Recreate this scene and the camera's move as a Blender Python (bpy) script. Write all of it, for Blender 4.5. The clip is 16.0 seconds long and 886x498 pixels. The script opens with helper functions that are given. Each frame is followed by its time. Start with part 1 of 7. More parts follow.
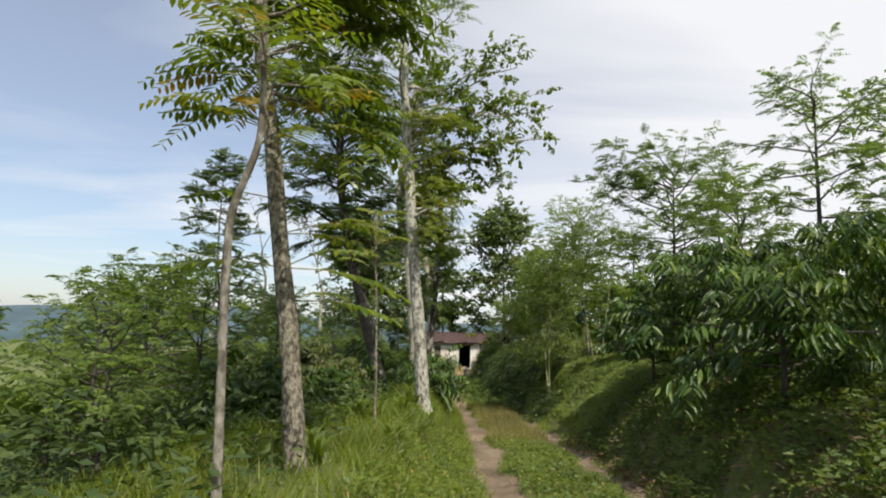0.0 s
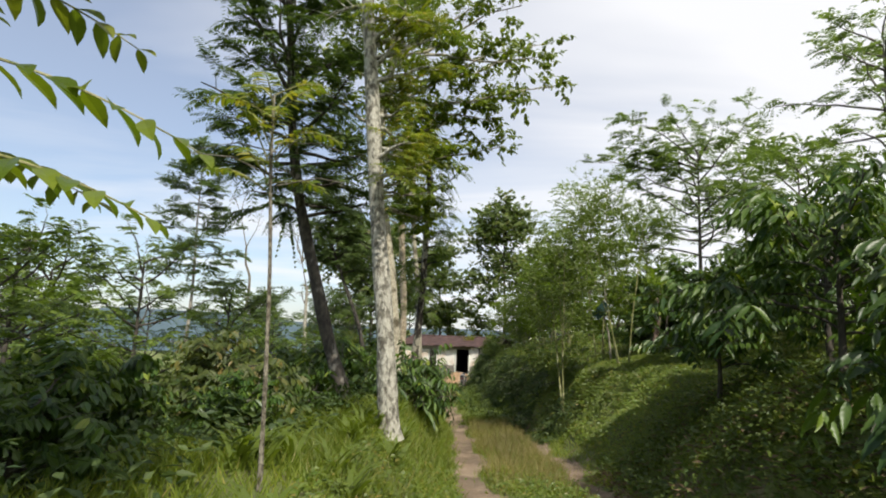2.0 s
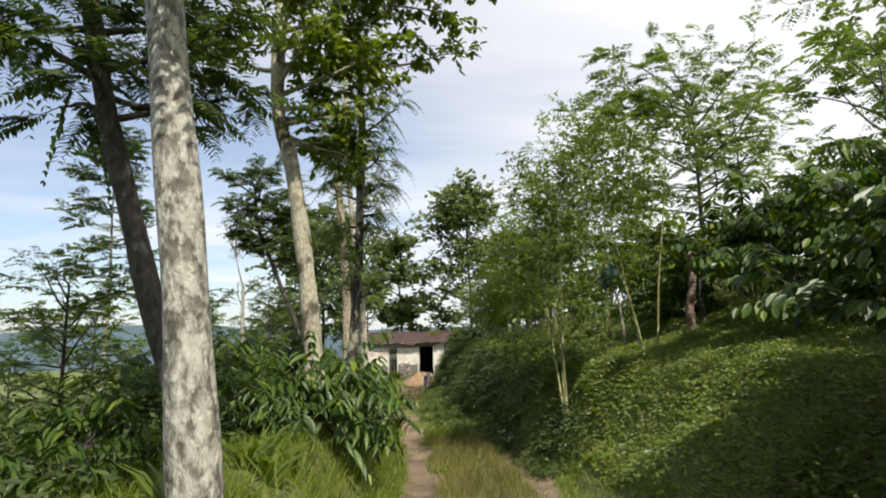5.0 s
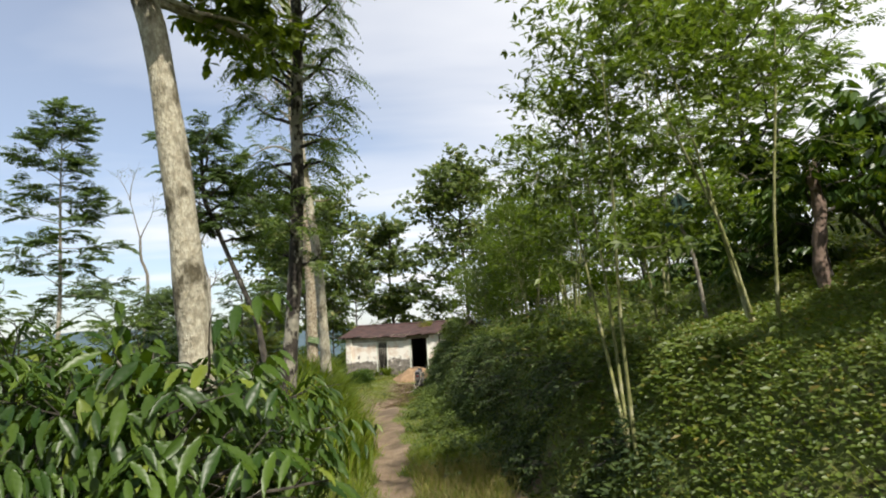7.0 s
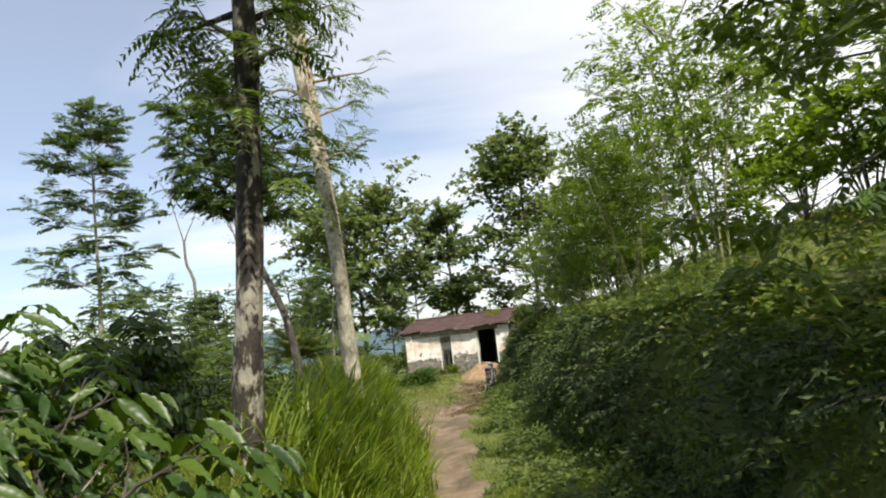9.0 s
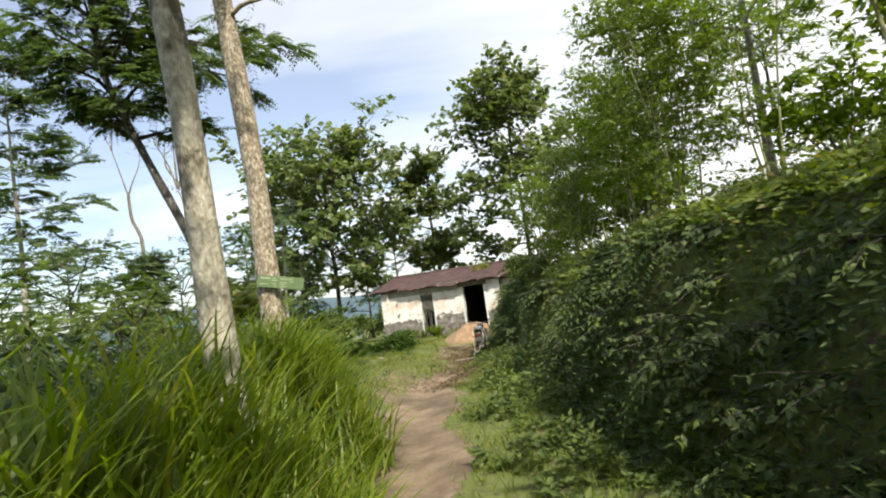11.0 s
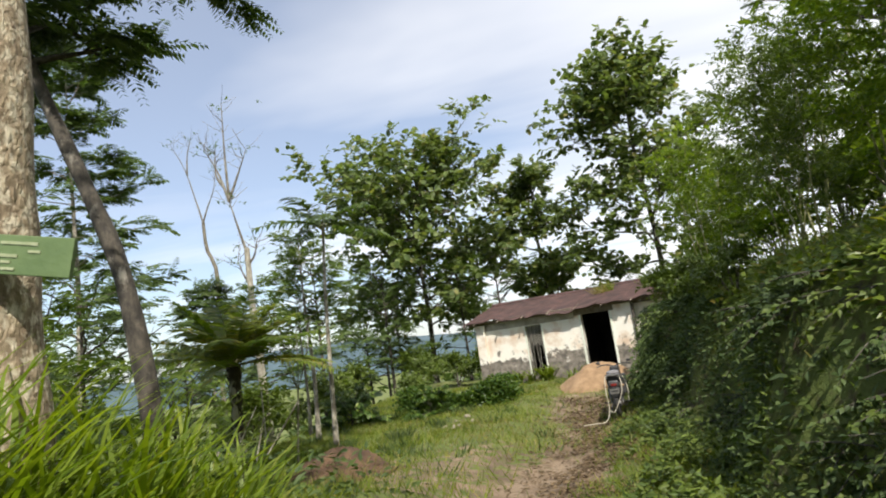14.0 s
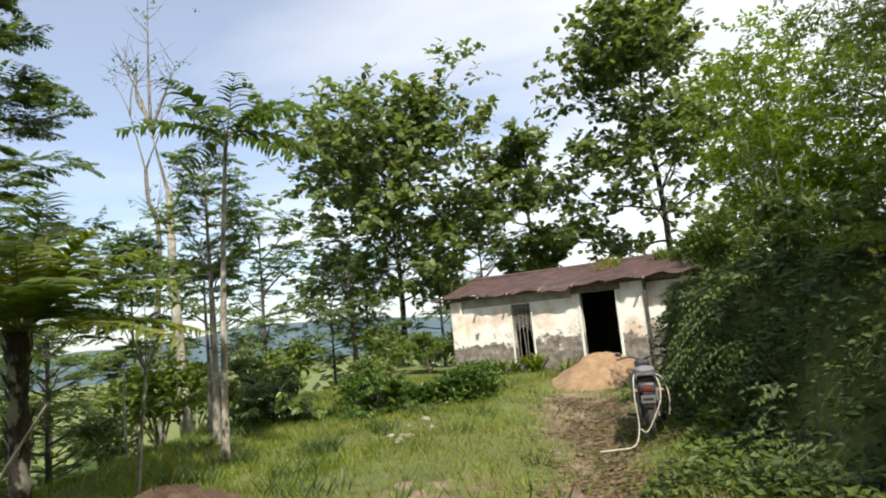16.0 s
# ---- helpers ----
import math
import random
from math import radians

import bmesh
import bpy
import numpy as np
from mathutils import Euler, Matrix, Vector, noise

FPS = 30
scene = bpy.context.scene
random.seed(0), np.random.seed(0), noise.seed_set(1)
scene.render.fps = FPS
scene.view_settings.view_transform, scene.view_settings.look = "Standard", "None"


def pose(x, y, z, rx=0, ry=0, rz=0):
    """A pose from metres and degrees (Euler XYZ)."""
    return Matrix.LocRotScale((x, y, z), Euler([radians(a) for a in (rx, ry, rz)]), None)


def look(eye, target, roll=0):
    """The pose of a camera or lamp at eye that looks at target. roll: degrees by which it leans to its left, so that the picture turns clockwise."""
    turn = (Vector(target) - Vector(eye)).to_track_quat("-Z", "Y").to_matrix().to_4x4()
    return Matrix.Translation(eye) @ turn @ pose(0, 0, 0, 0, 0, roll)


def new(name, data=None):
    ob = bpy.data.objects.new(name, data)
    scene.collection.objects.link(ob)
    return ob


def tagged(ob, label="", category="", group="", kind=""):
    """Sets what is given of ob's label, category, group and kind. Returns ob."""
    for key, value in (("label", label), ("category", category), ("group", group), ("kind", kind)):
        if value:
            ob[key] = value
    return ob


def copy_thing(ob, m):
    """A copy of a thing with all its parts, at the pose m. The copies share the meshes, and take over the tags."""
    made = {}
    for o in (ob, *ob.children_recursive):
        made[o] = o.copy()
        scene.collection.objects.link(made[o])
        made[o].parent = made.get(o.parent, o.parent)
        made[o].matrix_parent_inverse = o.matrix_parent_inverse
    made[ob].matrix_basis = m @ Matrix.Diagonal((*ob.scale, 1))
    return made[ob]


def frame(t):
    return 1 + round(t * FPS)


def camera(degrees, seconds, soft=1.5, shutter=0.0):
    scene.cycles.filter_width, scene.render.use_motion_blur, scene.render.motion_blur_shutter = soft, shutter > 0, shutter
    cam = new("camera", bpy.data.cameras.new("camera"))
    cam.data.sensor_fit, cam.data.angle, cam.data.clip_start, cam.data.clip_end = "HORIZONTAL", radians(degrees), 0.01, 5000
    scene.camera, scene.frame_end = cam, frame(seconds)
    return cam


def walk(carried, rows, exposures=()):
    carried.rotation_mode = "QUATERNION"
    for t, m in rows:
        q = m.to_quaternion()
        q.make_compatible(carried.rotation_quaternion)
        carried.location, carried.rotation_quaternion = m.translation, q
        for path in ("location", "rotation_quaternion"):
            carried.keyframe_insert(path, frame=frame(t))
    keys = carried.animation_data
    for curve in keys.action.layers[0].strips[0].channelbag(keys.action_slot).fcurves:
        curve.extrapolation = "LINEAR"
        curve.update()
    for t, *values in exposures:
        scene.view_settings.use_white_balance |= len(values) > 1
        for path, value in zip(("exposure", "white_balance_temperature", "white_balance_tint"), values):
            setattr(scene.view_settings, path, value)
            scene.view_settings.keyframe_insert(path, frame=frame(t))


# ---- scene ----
cam = camera(73.3, 16.0, soft=1.95)
METRES, EYE, TILT, LEAN, TURN = 30.0, 1.8, 8.0, 0.0, 0.0
PATH = [
    (0, (-0.007, -0.068, 1.828), (-0.033, 1.911, 2.115), 2.4),
    (0.5, (0.037, 0.766, 1.81), (0.018, 2.746, 2.089), 1.5),
    (1, (0.086, 1.657, 1.712), (0.09, 3.637, 1.995), 1.3),
    (1.5, (0.197, 2.587, 1.683), (0.193, 4.564, 1.991), 2.1),
    (2, (0.295, 3.526, 1.657), (0.267, 5.503, 1.963), 2.4),
    (2.5, (0.283, 4.401, 1.614), (0.264, 6.375, 1.937), 1.4),
    (3, (0.404, 5.222, 1.639), (0.378, 7.194, 1.967), -0.3),
    (3.5, (0.497, 6.061, 1.594), (0.46, 8.033, 1.928), -0.8),
    (4, (0.53, 6.642, 1.599), (0.506, 8.614, 1.929), -1.7),
    (4.5, (0.531, 7.439, 1.616), (0.598, 9.414, 1.923), -1.9),
    (4.7, (0.568, 7.76, 1.567), (0.664, 9.734, 1.872), -1.0),
    (6.8, (1.03, 11.875, 1.396), (1.175, 13.851, 1.671), -3.0),
    (7, (1.051, 12.275, 1.368), (1.167, 14.252, 1.646), -3.3),
    (7.5, (1.032, 13.128, 1.346), (1.008, 15.107, 1.634), -4.3),
    (8, (1.048, 14.172, 1.317), (0.931, 16.148, 1.608), -4.5),
    (8.5, (1.044, 15.273, 1.231), (0.92, 17.248, 1.526), -5.9),
    (9, (1.051, 16.328, 1.211), (0.964, 18.307, 1.488), -6.8),
    (9.5, (0.999, 17.366, 1.209), (0.944, 19.35, 1.457), -7.1),
    (9.7, (0.974, 17.803, 1.181), (0.921, 19.79, 1.404), -7.1),
    (11.8, (0.916, 21.932, 0.836), (0.852, 23.926, 0.985), -8.7),
    (12, (0.909, 22.324, 0.842), (0.775, 24.313, 1.001), -8.9),
    (12.5, (0.844, 23.345, 0.817), (0.559, 25.311, 1.048), -8.8),
    (13, (0.803, 24.307, 0.796), (0.441, 26.251, 1.092), -8.9),
    (13.5, (0.778, 25.229, 0.786), (0.389, 27.167, 1.089), -8.7),
    (14, (0.719, 26.037, 0.756), (0.332, 27.973, 1.076), -8.4),
    (14.5, (0.632, 26.969, 0.754), (0.271, 28.909, 1.079), -7.8),
    (15, (0.513, 27.899, 0.711), (0.203, 29.851, 1.017), -6.3),
    (15.5, (0.422, 28.875, 0.629), (0.105, 30.827, 0.928), -5.8),
    (16, (0.295, 29.883, 0.58), (-0.057, 31.834, 0.84), -5.6),
]
walk(cam, [(t, look(eye, target, roll)) for t, eye, target, roll in PATH],
     exposures=[(0, -0.10), (1, -0.04), (3, 0.02), (4.5, 0.05), (7.5, 0.12), (9, 0.24), (12, 0.42), (12.8, 0.30), (14, 0.22), (15, 0.26), (16, 0.34)])

# ---- light ----
SUN_EL, SUN_AZ = radians(50), radians(157)      # height, and bearing clockwise from +y
world = bpy.data.worlds.new("world")
scene.world = world
world.use_nodes = True
wt = world.node_tree
wt.nodes.clear()


def node(tree, kind, **sets):
    n = tree.nodes.new(kind)
    for k, v in sets.items():
        if k == "inputs":
            for i, val in v.items():
                n.inputs[i].default_value = val
        elif k == "op":
            n.operation = v
        elif k == "blend":
            n.data_type, n.blend_type = "RGBA", v
    return n


def link(tree, a, ai, b, bi):
    tree.links.new(a.outputs[ai], b.inputs[bi])


sky = node(wt, "ShaderNodeTexSky")
sky.sky_type, sky.sun_disc, sky.sun_elevation, sky.sun_rotation = "NISHITA", False, SUN_EL, SUN_AZ
sky.air_density, sky.dust_density, sky.ozone_density = 1.0, 1.2, 1.5
wc = node(wt, "ShaderNodeTexCoord")
sep = node(wt, "ShaderNodeSeparateXYZ")
link(wt, wc, "Generated", sep, 0)
up = node(wt, "ShaderNodeMath", op="MAXIMUM", inputs={1: 0.06})
link(wt, sep, "Z", up, 0)
flat = node(wt, "ShaderNodeCombineXYZ", inputs={2: 0.0})
for axis in (0, 1):
    dv = node(wt, "ShaderNodeMath", op="DIVIDE")
    link(wt, sep, axis, dv, 0)
    link(wt, up, 0, dv, 1)
    link(wt, dv, 0, flat, axis)
stretch = node(wt, "ShaderNodeMapping", inputs={"Scale": (0.30, 0.62, 1), "Rotation": (0, 0, radians(62)), "Location": (0.2, 1.1, 0)})
link(wt, flat, 0, stretch, 0)
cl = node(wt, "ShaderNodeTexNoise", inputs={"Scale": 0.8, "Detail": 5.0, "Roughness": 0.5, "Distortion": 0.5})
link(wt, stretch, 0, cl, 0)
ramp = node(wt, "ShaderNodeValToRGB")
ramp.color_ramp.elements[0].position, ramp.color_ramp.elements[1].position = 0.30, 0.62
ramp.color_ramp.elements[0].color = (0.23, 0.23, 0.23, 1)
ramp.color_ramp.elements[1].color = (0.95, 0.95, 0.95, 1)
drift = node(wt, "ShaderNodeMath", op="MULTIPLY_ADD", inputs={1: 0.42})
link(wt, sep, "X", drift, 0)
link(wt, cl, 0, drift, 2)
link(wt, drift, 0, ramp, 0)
low = node(wt, "ShaderNodeMapRange", inputs={1: 0.0, 2: 0.28, 3: 0.42, 4: 0.0})
link(wt, sep, "Z", low, 0)
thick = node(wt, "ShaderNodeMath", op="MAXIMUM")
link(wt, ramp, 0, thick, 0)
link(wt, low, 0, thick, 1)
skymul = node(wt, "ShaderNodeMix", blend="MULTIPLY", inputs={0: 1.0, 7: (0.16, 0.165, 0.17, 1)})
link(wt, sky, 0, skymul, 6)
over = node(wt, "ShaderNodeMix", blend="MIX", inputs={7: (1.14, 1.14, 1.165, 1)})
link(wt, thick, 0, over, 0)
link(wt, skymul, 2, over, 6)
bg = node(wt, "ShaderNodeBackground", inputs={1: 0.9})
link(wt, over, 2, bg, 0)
wo = node(wt, "ShaderNodeOutputWorld")
link(wt, bg, 0, wo, 0)

sun_dir = Vector((math.sin(SUN_AZ) * math.cos(SUN_EL), math.cos(SUN_AZ) * math.cos(SUN_EL), math.sin(SUN_EL)))
lamp = bpy.data.lights.new("sun", "SUN")
lamp.energy, lamp.angle, lamp.color = 5.6, radians(0.6), (1.0, 0.94, 0.83)
sun = new("sun", lamp)
sun.matrix_world = look(sun_dir * 60, (0, 0, 0))

# ---- materials ----


def mat_base(name):
    m = bpy.data.materials.new(name)
    m.use_nodes = True
    m.node_tree.nodes.clear()
    t = m.node_tree
    out = node(t, "ShaderNodeOutputMaterial")
    p = node(t, "ShaderNodeBsdfPrincipled")
    link(t, p, 0, out, 0)
    return m, t, p, out


def rgba(c):
    return (c[0], c[1], c[2], 1)


def noise_mix(t, coord, scale, c1, c2, lo=0.4, hi=0.6, detail=4.0):
    n = node(t, "ShaderNodeTexNoise", inputs={"Scale": scale, "Detail": detail, "Roughness": 0.6})
    t.links.new(coord, n.inputs[0])
    mr = node(t, "ShaderNodeMapRange", inputs={1: lo, 2: hi, 3: 0.0, 4: 1.0})
    link(t, n, 0, mr, 0)
    mx = node(t, "ShaderNodeMix", blend="MIX")
    link(t, mr, 0, mx, 0)
    for sock, c in ((6, c1), (7, c2)):
        if isinstance(c, tuple):
            mx.inputs[sock].default_value = rgba(c)
        else:
            t.links.new(c, mx.inputs[sock])
    return mx.outputs[2], n


def bump(t, p, height, strength=0.4, dist=0.02):
    b = node(t, "ShaderNodeBump", inputs={"Strength": strength, "Distance": dist})
    t.links.new(height, b.inputs["Height"])
    t.links.new(b.outputs[0], p.inputs["Normal"])


def leaf_mat(name, c1, c2, back, rough=0.42, through_light=0.42, old=None):
    """Green leaves: colour varied leaf by leaf, some light through them."""
    m, t, p, out = mat_base(name)
    geo = node(t, "ShaderNodeNewGeometry")
    cr = node(t, "ShaderNodeValToRGB")
    e = cr.color_ramp.elements
    e[0].color, e[1].color = rgba(c1), rgba(c2)
    e[1].position = 0.85
    if old:
        x = cr.color_ramp.elements.new(1.0)
        x.color = rgba(old)
        cr.color_ramp.elements[1].position = 0.9
    link(t, geo, "Random Per Island", cr, 0)
    tc = node(t, "ShaderNodeTexCoord")
    hue, _ = noise_mix(t, tc.outputs["Object"], 0.9, (0.72, 0.72, 0.72), (1.25, 1.2, 1.05), 0.3, 0.7, 3.0)
    mul = node(t, "ShaderNodeMix", blend="MULTIPLY", inputs={0: 1.0})
    link(t, cr, 0, mul, 6)
    t.links.new(hue, mul.inputs[7])
    link(t, mul, 2, p, "Base Color")
    p.inputs["Roughness"].default_value = rough
    p.inputs["Specular IOR Level"].default_value = 0.42
    tr = node(t, "ShaderNodeBsdfTranslucent")
    tint = node(t, "ShaderNodeMix", blend="MULTIPLY", inputs={0: 1.0, 7: rgba(back)})
    link(t, mul, 2, tint, 6)
    link(t, tint, 2, tr, 0)
    mx = node(t, "ShaderNodeMixShader", inputs={0: through_light})
    link(t, p, 0, mx, 1)
    link(t, tr, 0, mx, 2)
    link(t, mx, 0, out, 0)
    return m


def bark_mat(name, dark, mid, pale, patch=7.0, lo=0.46, hi=0.56, blot=None):
    """Bark with lichen patches, and large blotches of another colour where it has them."""
    m, t, p, _ = mat_base(name)
    tc = node(t, "ShaderNodeTexCoord")
    mp = node(t, "ShaderNodeMapping", inputs={"Scale": (1, 1, 0.55)})
    link(t, tc, "Object", mp, 0)
    base, _ = noise_mix(t, mp.outputs[0], 16.0, dark, mid, 0.35, 0.65)
    col, n = noise_mix(t, mp.outputs[0], patch, base, pale, lo, hi, 6.0)
    if blot:
        col, _ = noise_mix(t, mp.outputs[0], 2.4, col, blot, 0.53, 0.60, 5.0)
    p.inputs["Roughness"].default_value = 0.88
    fine = node(t, "ShaderNodeTexNoise", inputs={"Scale": 34.0, "Detail": 6.0})
    link(t, mp, 0, fine, 0)
    flake = node(t, "ShaderNodeTexVoronoi", inputs={"Scale": patch * 1.1 + 6.0, "Randomness": 1.0})
    wob = node(t, "ShaderNodeMix", blend="ADD", inputs={0: 0.06})
    link(t, mp, 0, wob, 6)
    link(t, fine, 1, wob, 7)
    link(t, wob, 2, flake, 0)
    shade = node(t, "ShaderNodeMapRange", inputs={1: 0.15, 2: 0.75, 3: 1.14, 4: 0.82})
    link(t, flake, "Distance", shade, 0)
    grey = node(t, "ShaderNodeCombineColor")
    for k in range(3):
        link(t, shade, 0, grey, k)
    worn = node(t, "ShaderNodeMix", blend="MULTIPLY", inputs={0: 1.0})
    t.links.new(col, worn.inputs[6])
    link(t, grey, 0, worn, 7)
    link(t, worn, 2, p, "Base Color")
    rough_h = node(t, "ShaderNodeMath", op="MULTIPLY_ADD", inputs={1: 0.5})
    link(t, fine, 0, rough_h, 0)
    link(t, shade, 0, rough_h, 2)
    bump(t, p, rough_h.outputs[0], 0.8, 0.025)
    return m


def plain_mat(name, c1, c2, scale=6.0, rough=0.7, metal=0.0, bump_amt=0.3, lo=0.35, hi=0.65, dist=0.01):
    m, t, p, _ = mat_base(name)
    tc = node(t, "ShaderNodeTexCoord")
    col, n = noise_mix(t, tc.outputs["Object"], scale, c1, c2, lo, hi, 6.0)
    t.links.new(col, p.inputs["Base Color"])
    p.inputs["Roughness"].default_value, p.inputs["Metallic"].default_value = rough, metal
    fine = node(t, "ShaderNodeTexNoise", inputs={"Scale": scale * 7, "Detail": 5.0})
    link(t, tc, "Object", fine, 0)
    bump(t, p, fine.outputs[0], bump_amt, dist)
    return m


LEAF_ALB = leaf_mat("leaf_feathery", (0.074, 0.126, 0.022), (0.142, 0.202, 0.033), (1.4, 1.5, 0.55), through_light=0.4)
LEAF_DARK = leaf_mat("leaf_dark_pinnate", (0.050, 0.088, 0.030), (0.106, 0.156, 0.048), (1.4, 1.5, 0.55))
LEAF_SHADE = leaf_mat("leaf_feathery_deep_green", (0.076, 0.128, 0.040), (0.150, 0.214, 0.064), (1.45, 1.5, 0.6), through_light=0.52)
LEAF_NEW = leaf_mat("leaf_young_yellow_green", (0.120, 0.180, 0.026), (0.216, 0.240, 0.036), (1.5, 1.5, 0.5), old=(0.264, 0.204, 0.036))
LEAF_RUSSET = leaf_mat("leaf_russet_green", (0.150, 0.165, 0.020), (0.290, 0.210, 0.030), (1.5, 1.3, 0.4), old=(0.330, 0.180, 0.030))
LEAF_BROAD = leaf_mat("leaf_broad", (0.078, 0.127, 0.016), (0.154, 0.204, 0.024), (1.6, 1.6, 0.5), rough=0.36)
LEAF_TEAK = leaf_mat("leaf_teak", (0.074, 0.118, 0.038), (0.170, 0.222, 0.078), (1.35, 1.4, 0.6), rough=0.34, old=(0.235, 0.215, 0.090))
LEAF_COFFEE = leaf_mat("leaf_coffee", (0.022, 0.056, 0.010), (0.074, 0.130, 0.018), (1.7, 1.7, 0.45), rough=0.40, through_light=0.28, old=(0.180, 0.230, 0.036))
LEAF_DRY = leaf_mat("leaf_dull_coffee", (0.048, 0.074, 0.017), (0.102, 0.132, 0.026), (1.5, 1.4, 0.5), rough=0.5, old=(0.204, 0.156, 0.048))
LEAF_THICKET = leaf_mat("leaf_thicket", (0.088, 0.152, 0.020), (0.185, 0.250, 0.034), (1.4, 1.5, 0.5), through_light=0.52)
LEAF_OLIVE = leaf_mat("leaf_small_olive", (0.066, 0.104, 0.022), (0.132, 0.180, 0.036), (1.4, 1.5, 0.55), rough=0.4, through_light=0.4)
LEAF_HERB = leaf_mat("leaf_herb", (0.080, 0.136, 0.022), (0.162, 0.212, 0.036), (1.5, 1.5, 0.45), old=(0.252, 0.200, 0.053))
# herb and fern greens darkened, less translucent, to carry the bank's shade
LEAF_BROADHERB = leaf_mat("leaf_herb_shade_dark", (0.050, 0.088, 0.017), (0.112, 0.156, 0.026), (1.5, 1.5, 0.45), rough=0.55, through_light=0.32)
LEAF_FERN = leaf_mat("leaf_fern_shade_dark", (0.030, 0.058, 0.016), (0.070, 0.106, 0.024), (1.4, 1.5, 0.45), rough=0.62, through_light=0.26)
GRASS = leaf_mat("grass_blades", (0.098, 0.154, 0.018), (0.196, 0.244, 0.030), (1.5, 1.5, 0.5), rough=0.5, old=(0.330, 0.275, 0.110))
GRASS_TALL = leaf_mat("grass_tall_blades", (0.095, 0.160, 0.015), (0.195, 0.262, 0.030), (1.5, 1.5, 0.4), rough=0.45, old=(0.270, 0.260, 0.080), through_light=0.5)
LITTER = leaf_mat("leaf_litter_brown", (0.070, 0.045, 0.026), (0.190, 0.135, 0.080), (1.2, 1.1, 0.8), rough=0.8, through_light=0.15)
GRASS_DRY = leaf_mat("grass_dry_blades", (0.200, 0.180, 0.070), (0.300, 0.260, 0.110), (1.3, 1.2, 0.7), rough=0.6)

BARK_MOTTLED = bark_mat("bark_mottled", (0.085, 0.076, 0.058), (0.20, 0.187, 0.148), (0.405, 0.39, 0.325), 17.0, 0.42, 0.54)
BARK_CREAM = bark_mat("bark_cream", (0.24, 0.208, 0.144), (0.36, 0.325, 0.235), (0.48, 0.448, 0.345), 22.0, 0.38, 0.62, (0.085, 0.072, 0.042))
BARK_BLEACHED = bark_mat("bark_bleached", (0.17, 0.155, 0.12), (0.28, 0.255, 0.20), (0.42, 0.39, 0.32), 6.0, 0.4, 0.6)
BARK_TORN = bark_mat("wood_torn_trunk", (0.035, 0.022, 0.016), (0.13, 0.085, 0.062), (0.21, 0.145, 0.11), 11.0, 0.40, 0.50)
BARK_SLENDER = bark_mat("bark_slender", (0.040, 0.032, 0.022), (0.120, 0.100, 0.070), (0.27, 0.245, 0.185), 34.0, 0.42, 0.60)
BARK_DARK = bark_mat("bark_dark", (0.030, 0.026, 0.021), (0.085, 0.072, 0.055), (0.26, 0.24, 0.20), 5.0, 0.58, 0.68)
BARK_HALF = bark_mat("bark_half_lichened", (0.018, 0.014, 0.011), (0.058, 0.047, 0.034), (0.29, 0.27, 0.21), 8.0, 0.50, 0.57)
BARK_BROWN = bark_mat("bark_flaky_brown", (0.17, 0.125, 0.078), (0.33, 0.265, 0.175), (0.50, 0.445, 0.335), 30.0, 0.48, 0.60)
BARK_PALE = bark_mat("bark_pale", (0.13, 0.115, 0.09), (0.24, 0.21, 0.165), (0.44, 0.41, 0.34), 9.0, 0.45, 0.62)
STEM_GREEN = bark_mat("stem_green_yellow", (0.16, 0.17, 0.06), (0.28, 0.27, 0.10), (0.42, 0.40, 0.24), 8.0, 0.5, 0.65)
TWIG = bark_mat("twig_grey", (0.07, 0.06, 0.045), (0.14, 0.12, 0.09), (0.24, 0.22, 0.18), 12.0)

SOIL_PALE = plain_mat("soil_heap_ochre", (0.23, 0.145, 0.080), (0.34, 0.225, 0.130), 5.0, 0.95, 0, 0.9, dist=0.03)
SOIL_DARK = plain_mat("soil_heap_dark", (0.055, 0.032, 0.020), (0.14, 0.082, 0.045), 6.0, 0.95, 0, 0.9, dist=0.04)
RUST = plain_mat("roof_rusty_sheet", (0.038, 0.022, 0.020), (0.102, 0.054, 0.048), 2.6, 0.7, 0.1, 0.3)
TIMBER = plain_mat("weathered_timber", (0.10, 0.08, 0.06), (0.20, 0.165, 0.125), 9.0, 0.85)
IRON = plain_mat("rusty_iron", (0.06, 0.05, 0.045), (0.17, 0.14, 0.12), 14.0, 0.6, 0.5)
# room surfaces coloured near black, the unlit interior's shade is in the colour
DARKROOM = plain_mat("interior_unlit_dark", (0.035, 0.032, 0.028), (0.07, 0.062, 0.055), 2.0, 0.95)
CONCRETE = plain_mat("weathered_concrete", (0.24, 0.215, 0.185), (0.42, 0.38, 0.33), 4.0, 0.92)
SIGN_GREEN = plain_mat("sign_green_paint", (0.10, 0.155, 0.060), (0.135, 0.195, 0.080), 5.0, 0.5)
SIGN_LETTER = plain_mat("sign_faded_lettering", (0.26, 0.30, 0.17), (0.40, 0.43, 0.28), 14.0, 0.7)
BOARD_GREEN = plain_mat("board_dark_green", (0.018, 0.055, 0.045), (0.030, 0.085, 0.066), 6.0, 0.6)
SIGN_WHITE = plain_mat("sign_white_paint", (0.62, 0.64, 0.55), (0.75, 0.76, 0.68), 12.0, 0.6)
RUBBER = plain_mat("tyre_rubber", (0.018, 0.018, 0.018), (0.04, 0.038, 0.035), 18.0, 0.85)
BIKE_BLACK = plain_mat("bike_black_plastic", (0.014, 0.014, 0.016), (0.03, 0.03, 0.033), 5.0, 0.4)
BIKE_GREY = plain_mat("bike_dusty_grey", (0.030, 0.030, 0.032), (0.070, 0.069, 0.071), 5.0, 0.45, 0.2)
